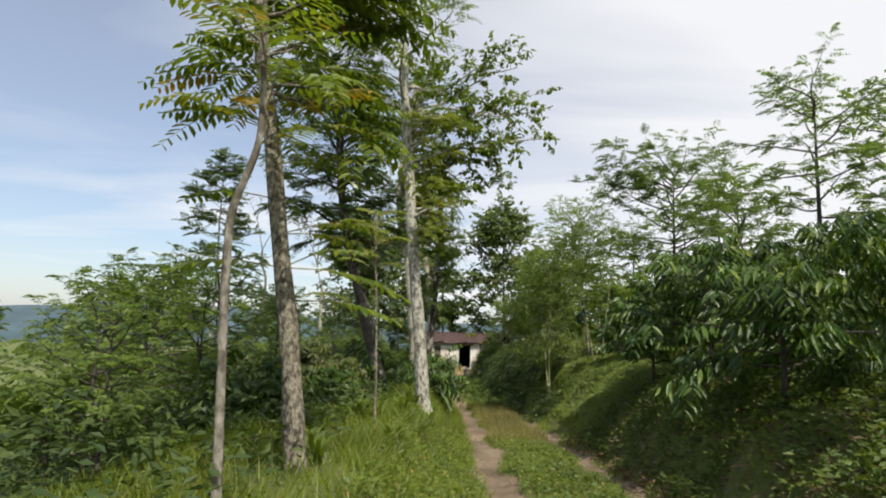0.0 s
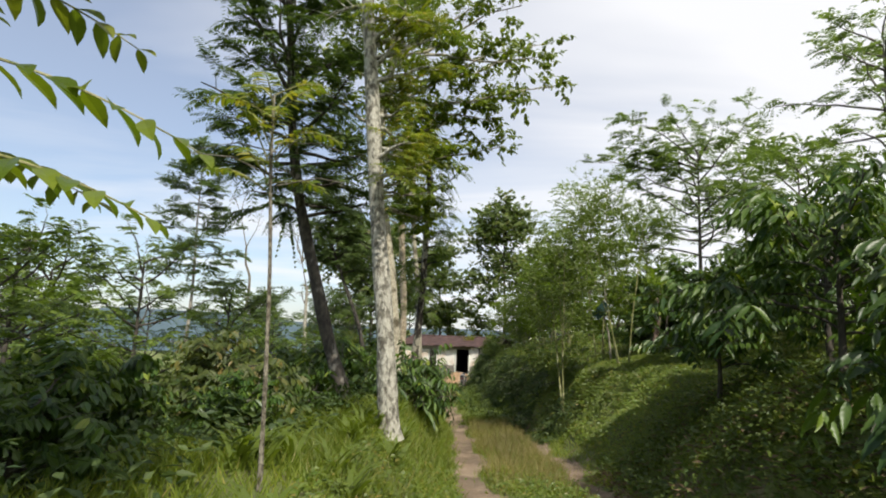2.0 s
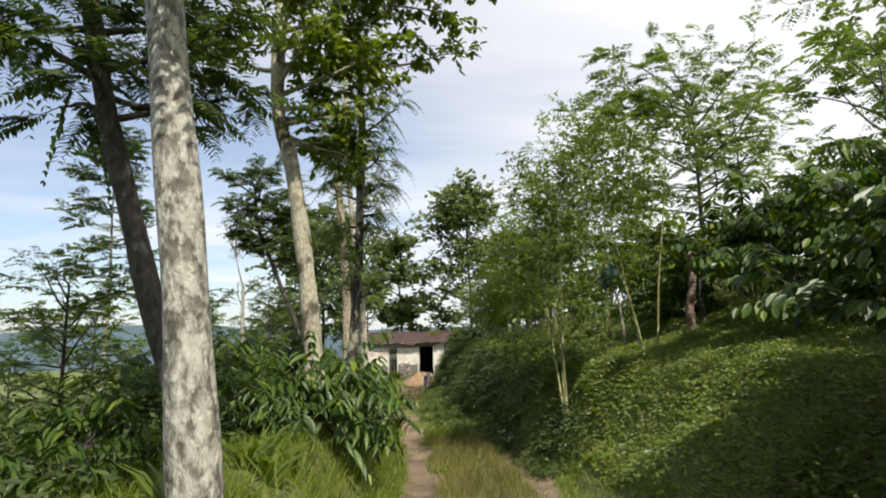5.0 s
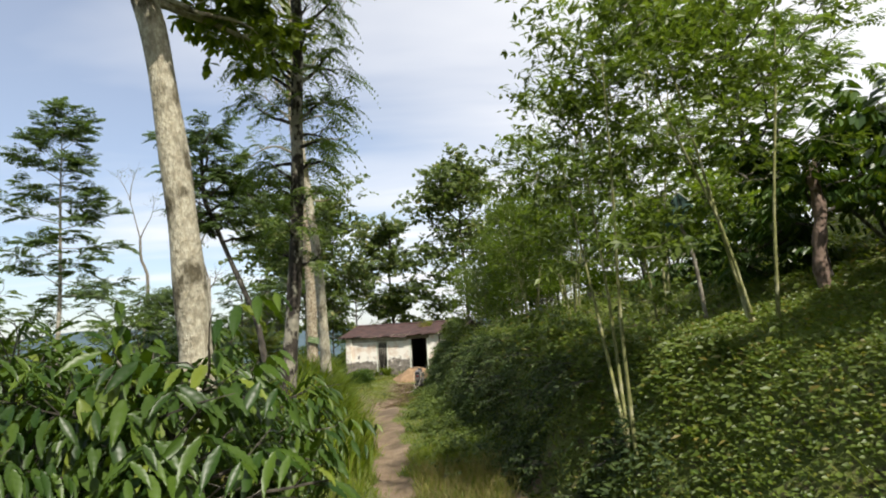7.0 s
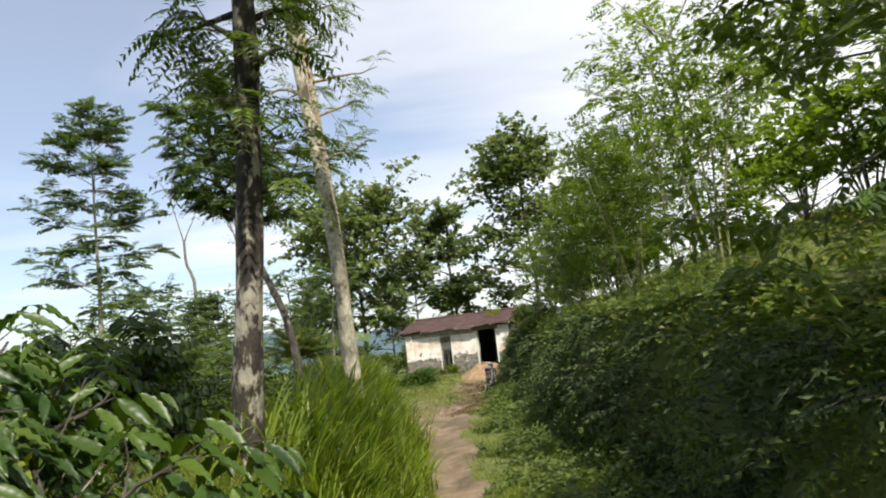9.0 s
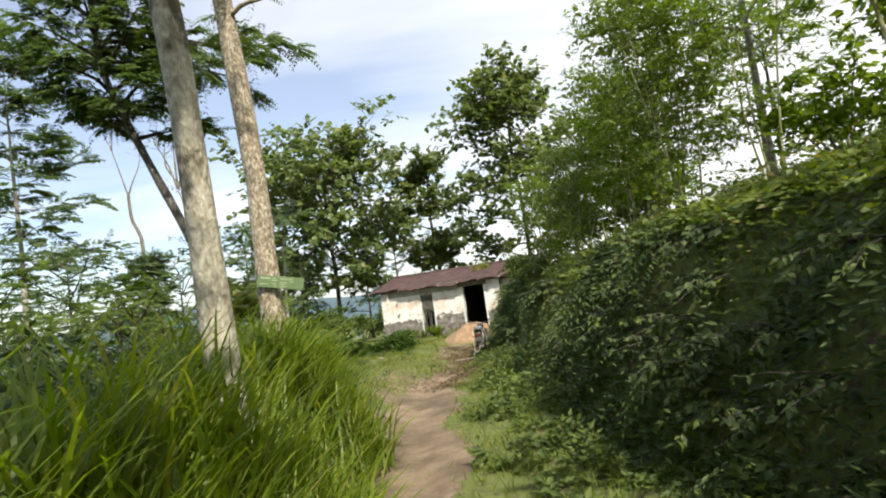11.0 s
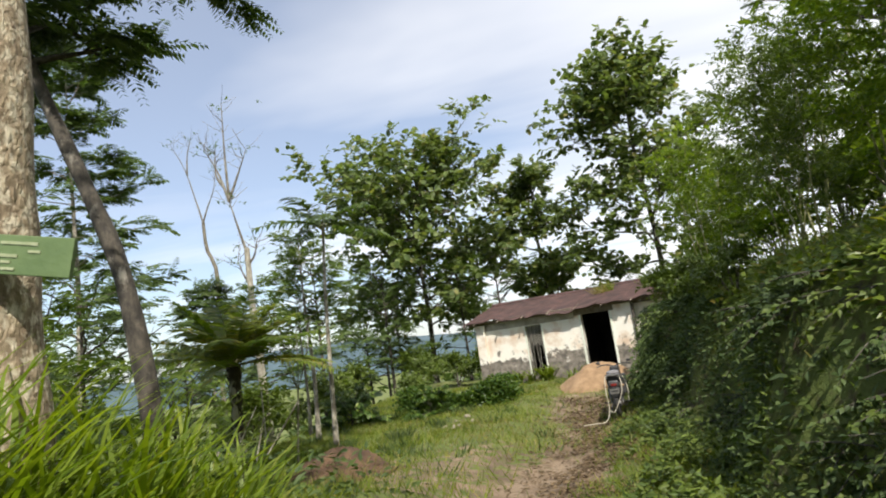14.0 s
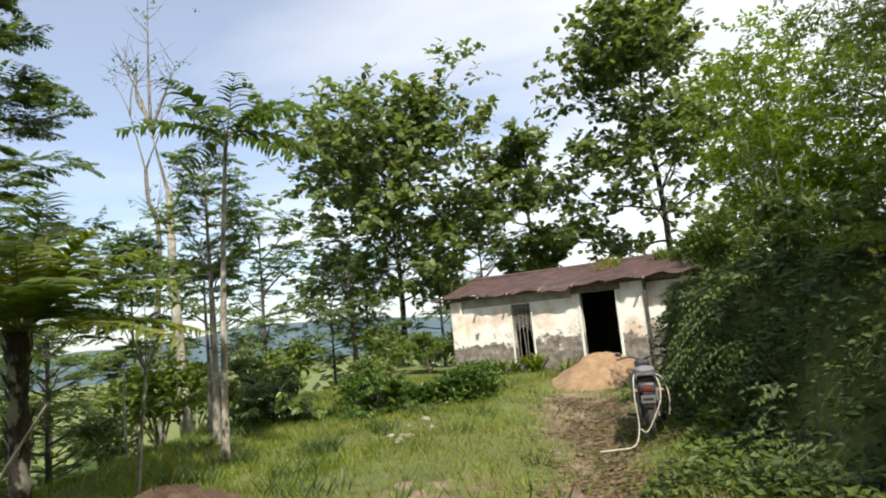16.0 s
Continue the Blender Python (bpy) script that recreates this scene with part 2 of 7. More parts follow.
SACK_GREY = plain_mat("sack_pale_grey", (0.12, 0.115, 0.12), (0.22, 0.215, 0.225), 9.0, 0.8)
BIKE_WHITE = plain_mat("bike_dusty_plate", (0.11, 0.105, 0.10), (0.20, 0.19, 0.18), 5.0, 0.35)
BIKE_RED = plain_mat("bike_red_lens", (0.13, 0.012, 0.01), (0.18, 0.02, 0.016), 5.0, 0.2)
STEEL = plain_mat("bike_steel", (0.13, 0.125, 0.12), (0.23, 0.225, 0.22), 9.0, 0.5, 0.9)
ROPE = plain_mat("rope_white", (0.40, 0.36, 0.29), (0.56, 0.51, 0.42), 40.0, 0.9)
GRILLE = plain_mat("grille_faded_paint", (0.20, 0.185, 0.16), (0.36, 0.335, 0.29), 18.0, 0.7, 0.2)
STONE = plain_mat("pale_stone", (0.20, 0.175, 0.13), (0.34, 0.30, 0.23), 9.0, 0.9)
# forest green with the blue of distance haze put into the colour
HILL = plain_mat("far_hill_haze_blue", (0.044, 0.075, 0.092), (0.072, 0.112, 0.132), 0.012, 1.0, 0, 0.0)


def plaster_mat():
    """Lime plaster: warm stains, grey bare render low down with a ragged edge."""
    m, t, p, _ = mat_base("plaster_stained")
    tc = node(t, "ShaderNodeTexCoord")
    white, _ = noise_mix(t, tc.outputs["Object"], 1.6, (0.78, 0.74, 0.67), (0.60, 0.46, 0.35), 0.47, 0.66)
    white, _ = noise_mix(t, tc.outputs["Object"], 7.0, white, (0.52, 0.43, 0.35), 0.62, 0.78)
    grey, _ = noise_mix(t, tc.outputs["Object"], 5.0, (0.11, 0.097, 0.083), (0.32, 0.28, 0.24), 0.38, 0.7)
    sx = node(t, "ShaderNodeSeparateXYZ")
    link(t, tc, "Object", sx, 0)
    n = node(t, "ShaderNodeTexNoise", inputs={"Scale": 2.6, "Detail": 6.0, "Roughness": 0.65})
    link(t, tc, "Object", n, 0)
    ad = node(t, "ShaderNodeMath", op="MULTIPLY_ADD", inputs={1: 2.3})
    link(t, n, 0, ad, 0)
    link(t, sx, "Z", ad, 2)
    mr = node(t, "ShaderNodeMapRange", inputs={1: 2.10, 2: 2.24, 3: 1.0, 4: 0.0})
    link(t, ad, 0, mr, 0)
    mx = node(t, "ShaderNodeMix", blend="MIX")
    link(t, mr, 0, mx, 0)
    t.links.new(white, mx.inputs[6])
    t.links.new(grey, mx.inputs[7])
    link(t, mx, 2, p, "Base Color")
    p.inputs["Roughness"].default_value = 0.9
    fine = node(t, "ShaderNodeTexNoise", inputs={"Scale": 24.0, "Detail": 6.0})
    link(t, tc, "Object", fine, 0)
    bump(t, p, fine.outputs[0], 0.4, 0.015)
    return m


PLASTER = plaster_mat()


def ground_mat():
    m, t, p, _ = mat_base("ground_soil_and_turf")
    tc = node(t, "ShaderNodeTexCoord")
    turf, _ = noise_mix(t, tc.outputs["Object"], 0.8, (0.092, 0.128, 0.026), (0.150, 0.172, 0.036), 0.35, 0.65)
    turf, _ = noise_mix(t, tc.outputs["Object"], 9.0, turf, (0.075, 0.058, 0.030), 0.52, 0.66)
    dirt, _ = noise_mix(t, tc.outputs["Object"], 2.2, (0.215, 0.150, 0.096), (0.305, 0.228, 0.155), 0.35, 0.65)
    dirt, _ = noise_mix(t, tc.outputs["Object"], 26.0, dirt, (0.14, 0.096, 0.06), 0.55, 0.68)
    dirt, _ = noise_mix(t, tc.outputs["Object"], 1.3, dirt, (0.130, 0.092, 0.058), 0.44, 0.62)
    at = node(t, "ShaderNodeAttribute")
    at.attribute_name = "bare"
    n = node(t, "ShaderNodeTexNoise", inputs={"Scale": 6.0, "Detail": 6.0})
    link(t, tc, "Object", n, 0)
    s = node(t, "ShaderNodeMath", op="MULTIPLY_ADD", inputs={1: 1.5})
    link(t, n, 0, s, 0)
    link(t, at, "Fac", s, 2)
    mr = node(t, "ShaderNodeMapRange", inputs={1: 1.12, 2: 1.32, 3: 0.0, 4: 1.0})
    link(t, s, 0, mr, 0)
    mx = node(t, "ShaderNodeMix", blend="MIX")
    link(t, mr, 0, mx, 0)
    t.links.new(turf, mx.inputs[6])
    t.links.new(dirt, mx.inputs[7])
    link(t, mx, 2, p, "Base Color")
    p.inputs["Roughness"].default_value = 0.95
    fine = node(t, "ShaderNodeTexNoise", inputs={"Scale": 18.0, "Detail": 8.0, "Roughness": 0.7})
    link(t, tc, "Object", fine, 0)
    bump(t, p, fine.outputs[0], 0.9, 0.05)
    return m


GROUND = ground_mat()

# ---- mesh helpers ----


def mesh_data(name, V, F, mat, smooth=False):
    """A mesh from arrays of corners and of equal-sided faces (or a list of such arrays)."""
    me = bpy.data.meshes.new(name)
    V = np.asarray(V, dtype=np.float32).reshape(-1, 3)
    Fs = [np.asarray(f, dtype=np.int32) for f in (F if isinstance(F, list) else [F]) if len(f)]
    loops = np.concatenate([f.ravel() for f in Fs])
    sizes = np.concatenate([np.full(len(f), f.shape[1], np.int32) for f in Fs])
    me.vertices.add(len(V))
    me.vertices.foreach_set("co", V.ravel())
    me.loops.add(len(loops))
    me.loops.foreach_set("vertex_index", loops)
    me.polygons.add(len(sizes))
    me.polygons.foreach_set("loop_start", np.concatenate([[0], np.cumsum(sizes)[:-1]]).astype(np.int32))
    me.polygons.foreach_set("loop_total", sizes)
    me.polygons.foreach_set("use_smooth", np.full(len(sizes), smooth))
    me.materials.append(mat)
    me.update(calc_edges=True)
    me.validate()
    return me


def piece(name, me, parent=None, label="", m=None):
    ob = new(name, me)
    if m is not None:
        ob.matrix_basis = m
    if parent is not None:
        ob.parent = parent
    if label:
        ob["label"] = label
    return ob


def part(name, bm, material, parent, label="", smooth=False):
    """Links a bmesh as one mesh object under a thing or a part."""
    me = bpy.data.meshes.new(name)
    bm.to_mesh(me)
    bm.free()
    me.materials.append(material)
    if smooth:
        for f in me.polygons:
            f.use_smooth = True
    return piece(name, me, parent, label)


def thing(name, label, category, at=(0, 0, 0), turn=0.0, group="", kind=""):
    ob = new(name)
    ob.matrix_basis = pose(*at, 0, 0, turn)
    return tagged(ob, label, category, group, kind)


def box(bm, lo, hi, bevel=0.0):
    lo, hi = Vector(lo), Vector(hi)
    r = bmesh.ops.create_cube(bm, size=1.0, matrix=Matrix.LocRotScale((lo + hi) / 2, None, hi - lo))
    if bevel:
        es = {e for v in r["verts"] for e in v.link_edges}
        bmesh.ops.bevel(bm, geom=list(es), offset=bevel, segments=2, affect="EDGES", profile=0.6)
    return bm


def boxes(*spans, bevel=0.0):
    bm = bmesh.new()
    for lo, hi in spans:
        box(bm, lo, hi, bevel)
    return bm


def tube(points, radii, sides=8, cap=True):
    """A tapered tube along points: corners and quads."""
    P = np.asarray(points, float)
    R = np.broadcast_to(np.asarray(radii, float), (len(P),))
    T = np.gradient(P, axis=0)
    T /= np.linalg.norm(T, axis=1)[:, None] + 1e-9
    ref = np.array([1.0, 0, 0]) if abs(T[0][0]) < 0.8 else np.array([0, 1.0, 0])
    A = ref - T * (T @ ref)[:, None]
    A /= np.linalg.norm(A, axis=1)[:, None] + 1e-9
    B = np.cross(T, A)
    th = np.linspace(0, 2 * np.pi, sides, endpoint=False)
    V = P[:, None] + R[:, None, None] * (np.cos(th)[None, :, None] * A[:, None] + np.sin(th)[None, :, None] * B[:, None])
    i = np.arange(len(P) - 1)[:, None] * sides
    j = np.arange(sides)[None]
    k = (j + 1) % sides
    F = np.stack([i + j, i + k, i + sides + k, i + sides + j], -1).reshape(-1, 4)
    return V.reshape(-1, 3), F


def join(parts_):
    Vs, Fs, off = [], [], 0
    for V, F in parts_:
        Vs.append(V)
        Fs.append(F + off)
        off += len(V)
    return np.concatenate(Vs), np.concatenate(Fs)


def smooth_line(points, n=12):
    """A soft curve through a few points."""
    P = np.asarray(points, float)
    s = np.linspace(0, len(P) - 1, n)
    out = np.empty((n, 3))
    Q = np.vstack([2 * P[0] - P[1], P, 2 * P[-1] - P[-2]])
    for a, u in enumerate(s):
        i = min(int(u), len(P) - 2)
        f = u - i
        p0, p1, p2, p3 = Q[i], Q[i + 1], Q[i + 2], Q[i + 3]
        out[a] = 0.5 * (2 * p1 + (p2 - p0) * f + (2 * p0 - 5 * p1 + 4 * p2 - p3) * f**2 + (3 * p1 - p0 - 3 * p2 + p3) * f**3)
    return out


def unit(v):
    return v / (np.linalg.norm(v, axis=-1, keepdims=True) + 1e-9)


def pleated(n=12, broad=0.50, fold=0.022, arch=0.32):
    """A long coffee leaf: sunk midrib, arching tip, side veins pressed into folds."""
    V, F = [], []
    for k in range(n):
        u = k / (n - 1)
        w = broad * math.sin(math.pi * u ** 0.82) ** 0.85 * (1 - 0.25 * u) if 0 < k < n - 1 else 0.0
        z = -arch * u ** 2 + (fold if k % 2 else -fold) * (0 < k < n - 1)
        V += [(u, 0, z - 0.020 * (0 < k < n - 1)), (u + 0.05 * (0 < k < n - 1), w, z + 0.030), (u + 0.05 * (0 < k < n - 1), -w, z + 0.030)]
    for k in range(n - 1):
        a, b = 3 * k, 3 * k + 3
        if k < n - 2:
            F += [(a, b, b + 1), (a, b + 2, b)]
        else:
            F += [(a, b, a + 1), (a, a + 2, b)]
        if 0 < k < n - 2:
            F += [(a, b + 1, a + 1), (a, a + 2, b + 2)]
    return np.array(V, float), np.array(F)


ROUND = (np.array([(0, 0, 0), (0.25, 0.42, 0.03), (0.68, 0.46, 0.0), (1, 0, -0.14), (0.68, -0.46, 0.0), (0.25, -0.42, 0.03)]), np.array([(0, 2, 1), (0, 3, 2), (0, 4, 3), (0, 5, 4)]))
PLEAT = pleated()
FOLD = pleated(6, 0.50, 0.03, 0.26)
BLADE = (np.array([(0, -0.5, 0), (0, 0.5, 0), (0.55, 0.32, 0.03), (0.55, -0.32, 0.03), (1, 0, -0.12)]),
         np.array([(0, 1, 2), (0, 2, 3), (3, 2, 4)]))
SPIKE = (np.array([(0, -0.5, 0), (0, 0.5, 0), (1, 0, 0)]), np.array([(0, 1, 2)]))
DIAMOND = (np.array([(0, 0, 0), (0.42, -0.5, 0.05), (1, 0, -0.06), (0.42, 0.5, 0.05)]), np.array([(0, 1, 2), (0, 2, 3)]))
LEAF4 = (np.array([(0, 0, 0), (0.42, 0.44, 0.04), (1, 0, -0.14), (0.42, -0.44, 0.04), (0.5, 0, -0.02)]), np.array([(0, 4, 1), (1, 4, 2), (0, 3, 4), (3, 2, 4)]))
LANCE = (np.array([(0, 0, 0), (0.10, 0.22, 0.02), (0.30, 0.46, 0.05), (0.55, 0.48, 0.05), (0.80, 0.30, 0.0), (1, 0, -0.10), (0.80, -0.30, 0.0), (0.55, -0.48, 0.05), (0.30, -0.46, 0.05), (0.10, -0.22, 0.02),
                   (0.30, 0, 0.0), (0.55, 0, 0.0), (0.80, 0, -0.03)]),
         np.array([(0, 10, 1), (1, 10, 2), (2, 10, 11), (2, 11, 3), (3, 11, 12), (3, 12, 4), (4, 12, 5), (0, 9, 10), (9, 8, 10), (8, 11, 10), (8, 7, 11), (7, 12, 11), (7, 6, 12), (6, 5, 12)]))
SICKLE = (np.array([(0, -0.5, 0), (0, 0.5, 0), (0.3, 0.45, 0.10), (0.3, -0.45, 0.10), (0.65, 0.36, 0.10), (0.65, -0.36, 0.10), (1, 0, -0.08)]),
          np.array([(0, 1, 2), (0, 2, 3), (3, 2, 4), (3, 4, 5), (5, 4, 6)]))

ARCH = (np.array([(0, -0.5, 0), (0, 0.5, 0), (0.35, 0.48, 0.02), (0.35, -0.48, 0.02), (0.66, 0.40, -0.05), (0.66, -0.40, -0.05), (0.88, 0.24, -0.17), (0.88, -0.24, -0.17), (1, 0, -0.30)]),
        np.array([(0, 1, 2), (0, 2, 3), (3, 2, 4), (3, 4, 5), (5, 4, 6), (5, 6, 7), (7, 6, 8)]))


def leaves(pos, along, face, length, width, form):
    """Many leaves at once: where each starts, which way it grows, which way it faces."""
    T, F = form
    pos = np.asarray(pos, float)
    n = len(pos)
    along = unit(np.asarray(along, float))
    side = unit(np.cross(np.asarray(face, float), along))
    face = np.cross(along, side)
    length = np.broadcast_to(length, n)[:, None, None]
    width = np.broadcast_to(width, n)[:, None, None]
    V = pos[:, None] + T[None, :, :1] * length * along[:, None] + T[None, :, 1:2] * width * side[:, None] + T[None, :, 2:] * length * face[:, None]
    G = F[None] + (np.arange(n) * len(T))[:, None, None]
    return V.reshape(-1, 3), G.reshape(-1, F.shape[1])

# ---- ground ----


def sstep(a, b, v):
    u = np.clip((v - a) / (b - a), 0, 1)
    return u * u * (3 - 2 * u)


def track_z(y):
    return np.interp(y, [-12, 0, 8, 12, 16, 22, 30, 37, 48, 80], [0.45, 0.2, 0, -0.2, -0.4, -0.75, -0.95, -1.0, -0.95, -0.95])


def rut_x(y):
    """The left wheel rut's middle."""
    return np.interp(y, [-12, 0, 10, 20, 24, 27.5, 30.5, 33, 36, 41, 46], [0.75, 0.72, 0.72, 0.72, 0.55, 0.12, -0.12, 0.02, 0.45, 0.85, 1.0])


def bank_x(y):
    """The foot of the bank on the right."""
    return np.interp(y, [-12, 8, 12, 16, 20, 26, 30, 35, 40, 43, 45, 47, 52], [2.9, 2.8, 2.8, 2.8, 2.6, 2.35, 2.15, 1.85, 1.95, 2.3, 3.4, 5.2, 6.5])


def bank_top(y):
    return np.interp(y, [-12, 0, 8, 11, 14, 17, 20, 24, 30, 35, 40, 46, 60], [1.1, 1.1, 1.15, 1.1, 1.0, 1.0, 1.02, 1.02, 0.66, 0.55, 0.58, 0.7, 0.6])


def verge_z(y):
    return np.interp(y, [-12, 0, 5, 11, 17, 24, 28, 33, 37, 45, 60], [0.8, 0.75, 0.75, 0.5, 0.45, 0.42, 0.12, -0.75, -0.85, -0.88, -0.95])


def ripple(x, y):
    return (np.sin(x * 1.7 + 1.3 * np.sin(y * 0.9)) * np.sin(y * 1.3 + 0.7) * 0.05 + np.sin(x * 4.1 + y * 2.3) * np.sin(y * 3.7 - x * 1.9) * 0.022
            + np.sin(x * 9.3 - y * 4.4) * np.sin(y * 8.1 + x * 3.2) * 0.010)


def height(x, y):
    x, y = np.asarray(x, float), np.asarray(y, float)
    zt, xr, xb = track_z(y), rut_x(y), bank_x(y)
    z = zt + 0 * x
    # left verge, then the slope down into the valley
    left = sstep(xr - 0.45, xr - 1.35, x)
    z = z + (verge_z(y) - zt) * left
    edge = np.interp(y, [-12, 29, 36, 52, 80], [-2.0, -2.4, -5.6, -7.0, -7.0])
    out = np.maximum(edge - x, 0)
    z = z - 0.30 * np.minimum(out, 25) - 0.10 * np.clip(out - 25, 0, 250)
    # right bank, steep beyond 16 m, and the plantation above it
    wide = np.interp(y, [-12, 9, 12, 16, 18.5, 22], [1.1, 1.2, 1.8, 1.7, 0.9, 0.7])
    apron = sstep(20, 24, y) * (1 - sstep(40, 43, y))
    z = z + apron * 0.24 * sstep(xb - 1.25, xb + 0.1, x)
    xb = xb + (0.16 + 0.10 * apron) * np.sin(y * 1.15 + 0.8 * np.sin(y * 0.63)) + 0.07 * np.sin(y * 3.3 + 2.0)
    right = np.where(wide > 0.95, 0.5 - 0.36 * sstep(10.5, 12.5, y), 0.14 * sstep(0.7, 0.95, wide)) * (sstep(xb, xb + 0.38, x) - sstep(xb, xb + wide, x)) + sstep(xb, xb + wide, x)
    z = z + (bank_top(y) - zt) * right + (0.10 + 0.10 * sstep(18, 21, y)) * np.sin(y * 2.7 + x * 1.9) * np.sin(x * 3.1 - y) * right * (1 - right) * 4 + sstep(18, 21, y) * (1 - sstep(41, 44, y)) * right * (0.11 * np.sin(y * 1.7 + 0.5 * x) * np.sin(y * 0.6 + 1) + 0.05 * np.sin(y * 4.3 + x))
    ease = 1.1 * sstep(18, 21, y)
    z = z + (0.31 * np.clip(x - xb - wide * 0.7 - ease, 0, 6) + 0.13 * np.clip(x - xb - wide * 0.7, 0, ease)) * (1 - sstep(43, 50, y)) + 0.10 * np.clip(x - xb - wide - 6, 0, 25)
    # beyond the house the hill falls away
    z = z - 0.13 * np.clip(y - 54, 0, 300)
    # ruts, middle strip
    one = np.exp(-(((x - xr) / 0.24) ** 2)) * (1 - sstep(36, 42, y))
    two = np.exp(-(((x - xr - 1.62) / 0.24) ** 2)) * (1 - sstep(19, 24, y))
    z = z - 0.07 * one - 0.07 * two
    near = np.exp(-((np.hypot(x, (y - 25) * 0.6) / 30) ** 4))
    z = z + ripple(x, y) * (0.35 + 0.9 * np.maximum(left, right)) * near
    return z


def bareness(x, y):
    xr = rut_x(y) + 0.07 * np.sin(y * 1.9) + 0.04 * np.sin(y * 4.7 + 1)
    one = np.exp(-(((x - xr) / np.interp(y, [0, 22, 27, 31, 34], [0.25, 0.25, 0.50, 0.72, 0.6]) * (1 + 0.22 * np.sin(y * 2.7 + 2 * np.sin(y * 0.8)))) ** 4)) * (1 - 0.55 * sstep(31, 38, y))
    two = np.exp(-(((x - xr - 1.62) / (0.20 + 0.06 * np.sin(y * 2.2 + 1.5))) ** 4)) * (1 - sstep(18, 23, y))
    yard = np.exp(-((np.hypot((x - 0.55) / 0.95, (y - 40) / 3.6)) ** 4)) * 0.66
    low = np.exp(-((np.hypot((x + 0.9) / 1.7, (y - 33.6) / 2.4)) ** 4)) * 0.55
    foot = np.exp(-(((x - bank_x(y) - 0.12) / 0.20) ** 2)) * 0.42 * (y < 11.5) + np.exp(-(((x - bank_x(y) + 0.05) / 0.16) ** 2)) * 0.35 * (y >= 11.5) * (y < 24)
    return np.clip(np.maximum.reduce([one, two, yard, low, foot]), 0, 1)


def axis_points(lo, hi, fine, far):
    near = np.arange(lo, hi + 1e-6, fine)
    grow = [0.0]
    step = fine
    while grow[-1] < far:
        step *= 1.22
        grow.append(grow[-1] + step)
    g = np.array(grow[1:])
    return np.concatenate([lo - g[::-1], near, hi + g])


gx, gy = axis_points(-5.0, 5.2, 0.14, 4600), axis_points(-3.0, 49.0, 0.18, 4600)
GX, GY = np.meshgrid(gx, gy)
GZ = height(GX, GY)
nx, ny = len(gx), len(gy)
ii = (np.arange(ny - 1)[:, None] * nx + np.arange(nx - 1)[None]).ravel()
me = mesh_data("ground", np.stack([GX, GY, GZ], -1), np.stack([ii, ii + 1, ii + 1 + nx, ii + nx], -1), GROUND, True)
att = me.attributes.new("bare", "FLOAT", "POINT")
att.data.foreach_set("value", bareness(GX, GY).ravel().astype(np.float32))
ground = tagged(piece("ground", me), "grassy hillside with a rutted earth track and cut bank", "ground", kind="structure")


def hills():
    """A ridge of far hills, haze blue in its own colour, one thick sheet from the valley floor to its crest."""
    az = np.radians(np.linspace(-110, 70, 220))
    rows = []
    for k, (r, f) in enumerate([(2300, 0.0), (2500, 0.45), (2750, 0.85), (3000, 1.0), (3300, 0.55), (3700, 0.0)]):
        crest = np.interp(np.degrees(az), [-110, -60, -46, -40, -34, -28, -24, -20, -14, -6, 10, 40, 70], [20, 10, 30, 42, 62, 100, 80, 98, 68, 55, 70, 60, 50])
        crest = crest + 5 * np.sin(az * 17 + 2.0) + 3.0 * np.sin(az * 41) + 2.5 * np.sin(az * 63 + k) * (f > 0)
        rows.append(np.stack([np.sin(az) * r, np.cos(az) * r, -75 + f * (crest + 75)], -1))
    V = np.array(rows)
    n = V.shape[1]
    i = (np.arange(len(rows) - 1)[:, None] * n + np.arange(n - 1)[None]).ravel()
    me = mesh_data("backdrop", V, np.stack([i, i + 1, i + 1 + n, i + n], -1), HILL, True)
    tagged(piece("backdrop", me), "forested hills far across the valley, coloured blue for haze", "hills", kind="structure")


hills()

# ---- plants ----
UP = np.array([0, 0, 1.0])
LIT = UP + np.array([0.16, -0.42, 0])      # leaf blades turn somewhat to the sun


def rand_dirs(rng, n, lo=-1.0, hi=1.0):
    a, z = rng.uniform(0, 2 * np.pi, n), rng.uniform(lo, hi, n)
    r = np.sqrt(1 - z * z)
    return np.stack([r * np.cos(a), r * np.sin(a), z], -1)


def frond(rng, start, way, length, pairs, leaflet, wide, sag=0.35, form=DIAMOND, hang=0.25):
    """One pinnate leaf: its leaflets in pairs along a sagging rib, and the rib's line."""
    way = unit(np.asarray(way, float))
    s = np.linspace(0.12, 1, pairs)
    rib = start + way * (s * length)[:, None] - UP * (sag * length * s**2)[:, None]
    tan = unit(way - UP * (2 * sag * s)[:, None])
    side = unit(np.cross(tan, UP) + 1e-6)
    size = leaflet * (0.55 + 0.45 * np.sin(np.pi * np.clip(s * 0.9 + 0.08, 0, 1)))
    P, D, N, L = [], [], [], []
    for sg in (1, -1):
        d = unit(side * sg + tan * 0.45 - UP * hang + rng.normal(0, 0.10, (pairs, 3)))
        P.append(rib), D.append(d), N.append(LIT + rng.normal(0, 0.24, (pairs, 3))), L.append(size * rng.uniform(0.85, 1.1, pairs))
    full = np.vstack([start, rib])
    return np.concatenate(P), np.concatenate(D), np.concatenate(N), np.concatenate(L), wide, form, full


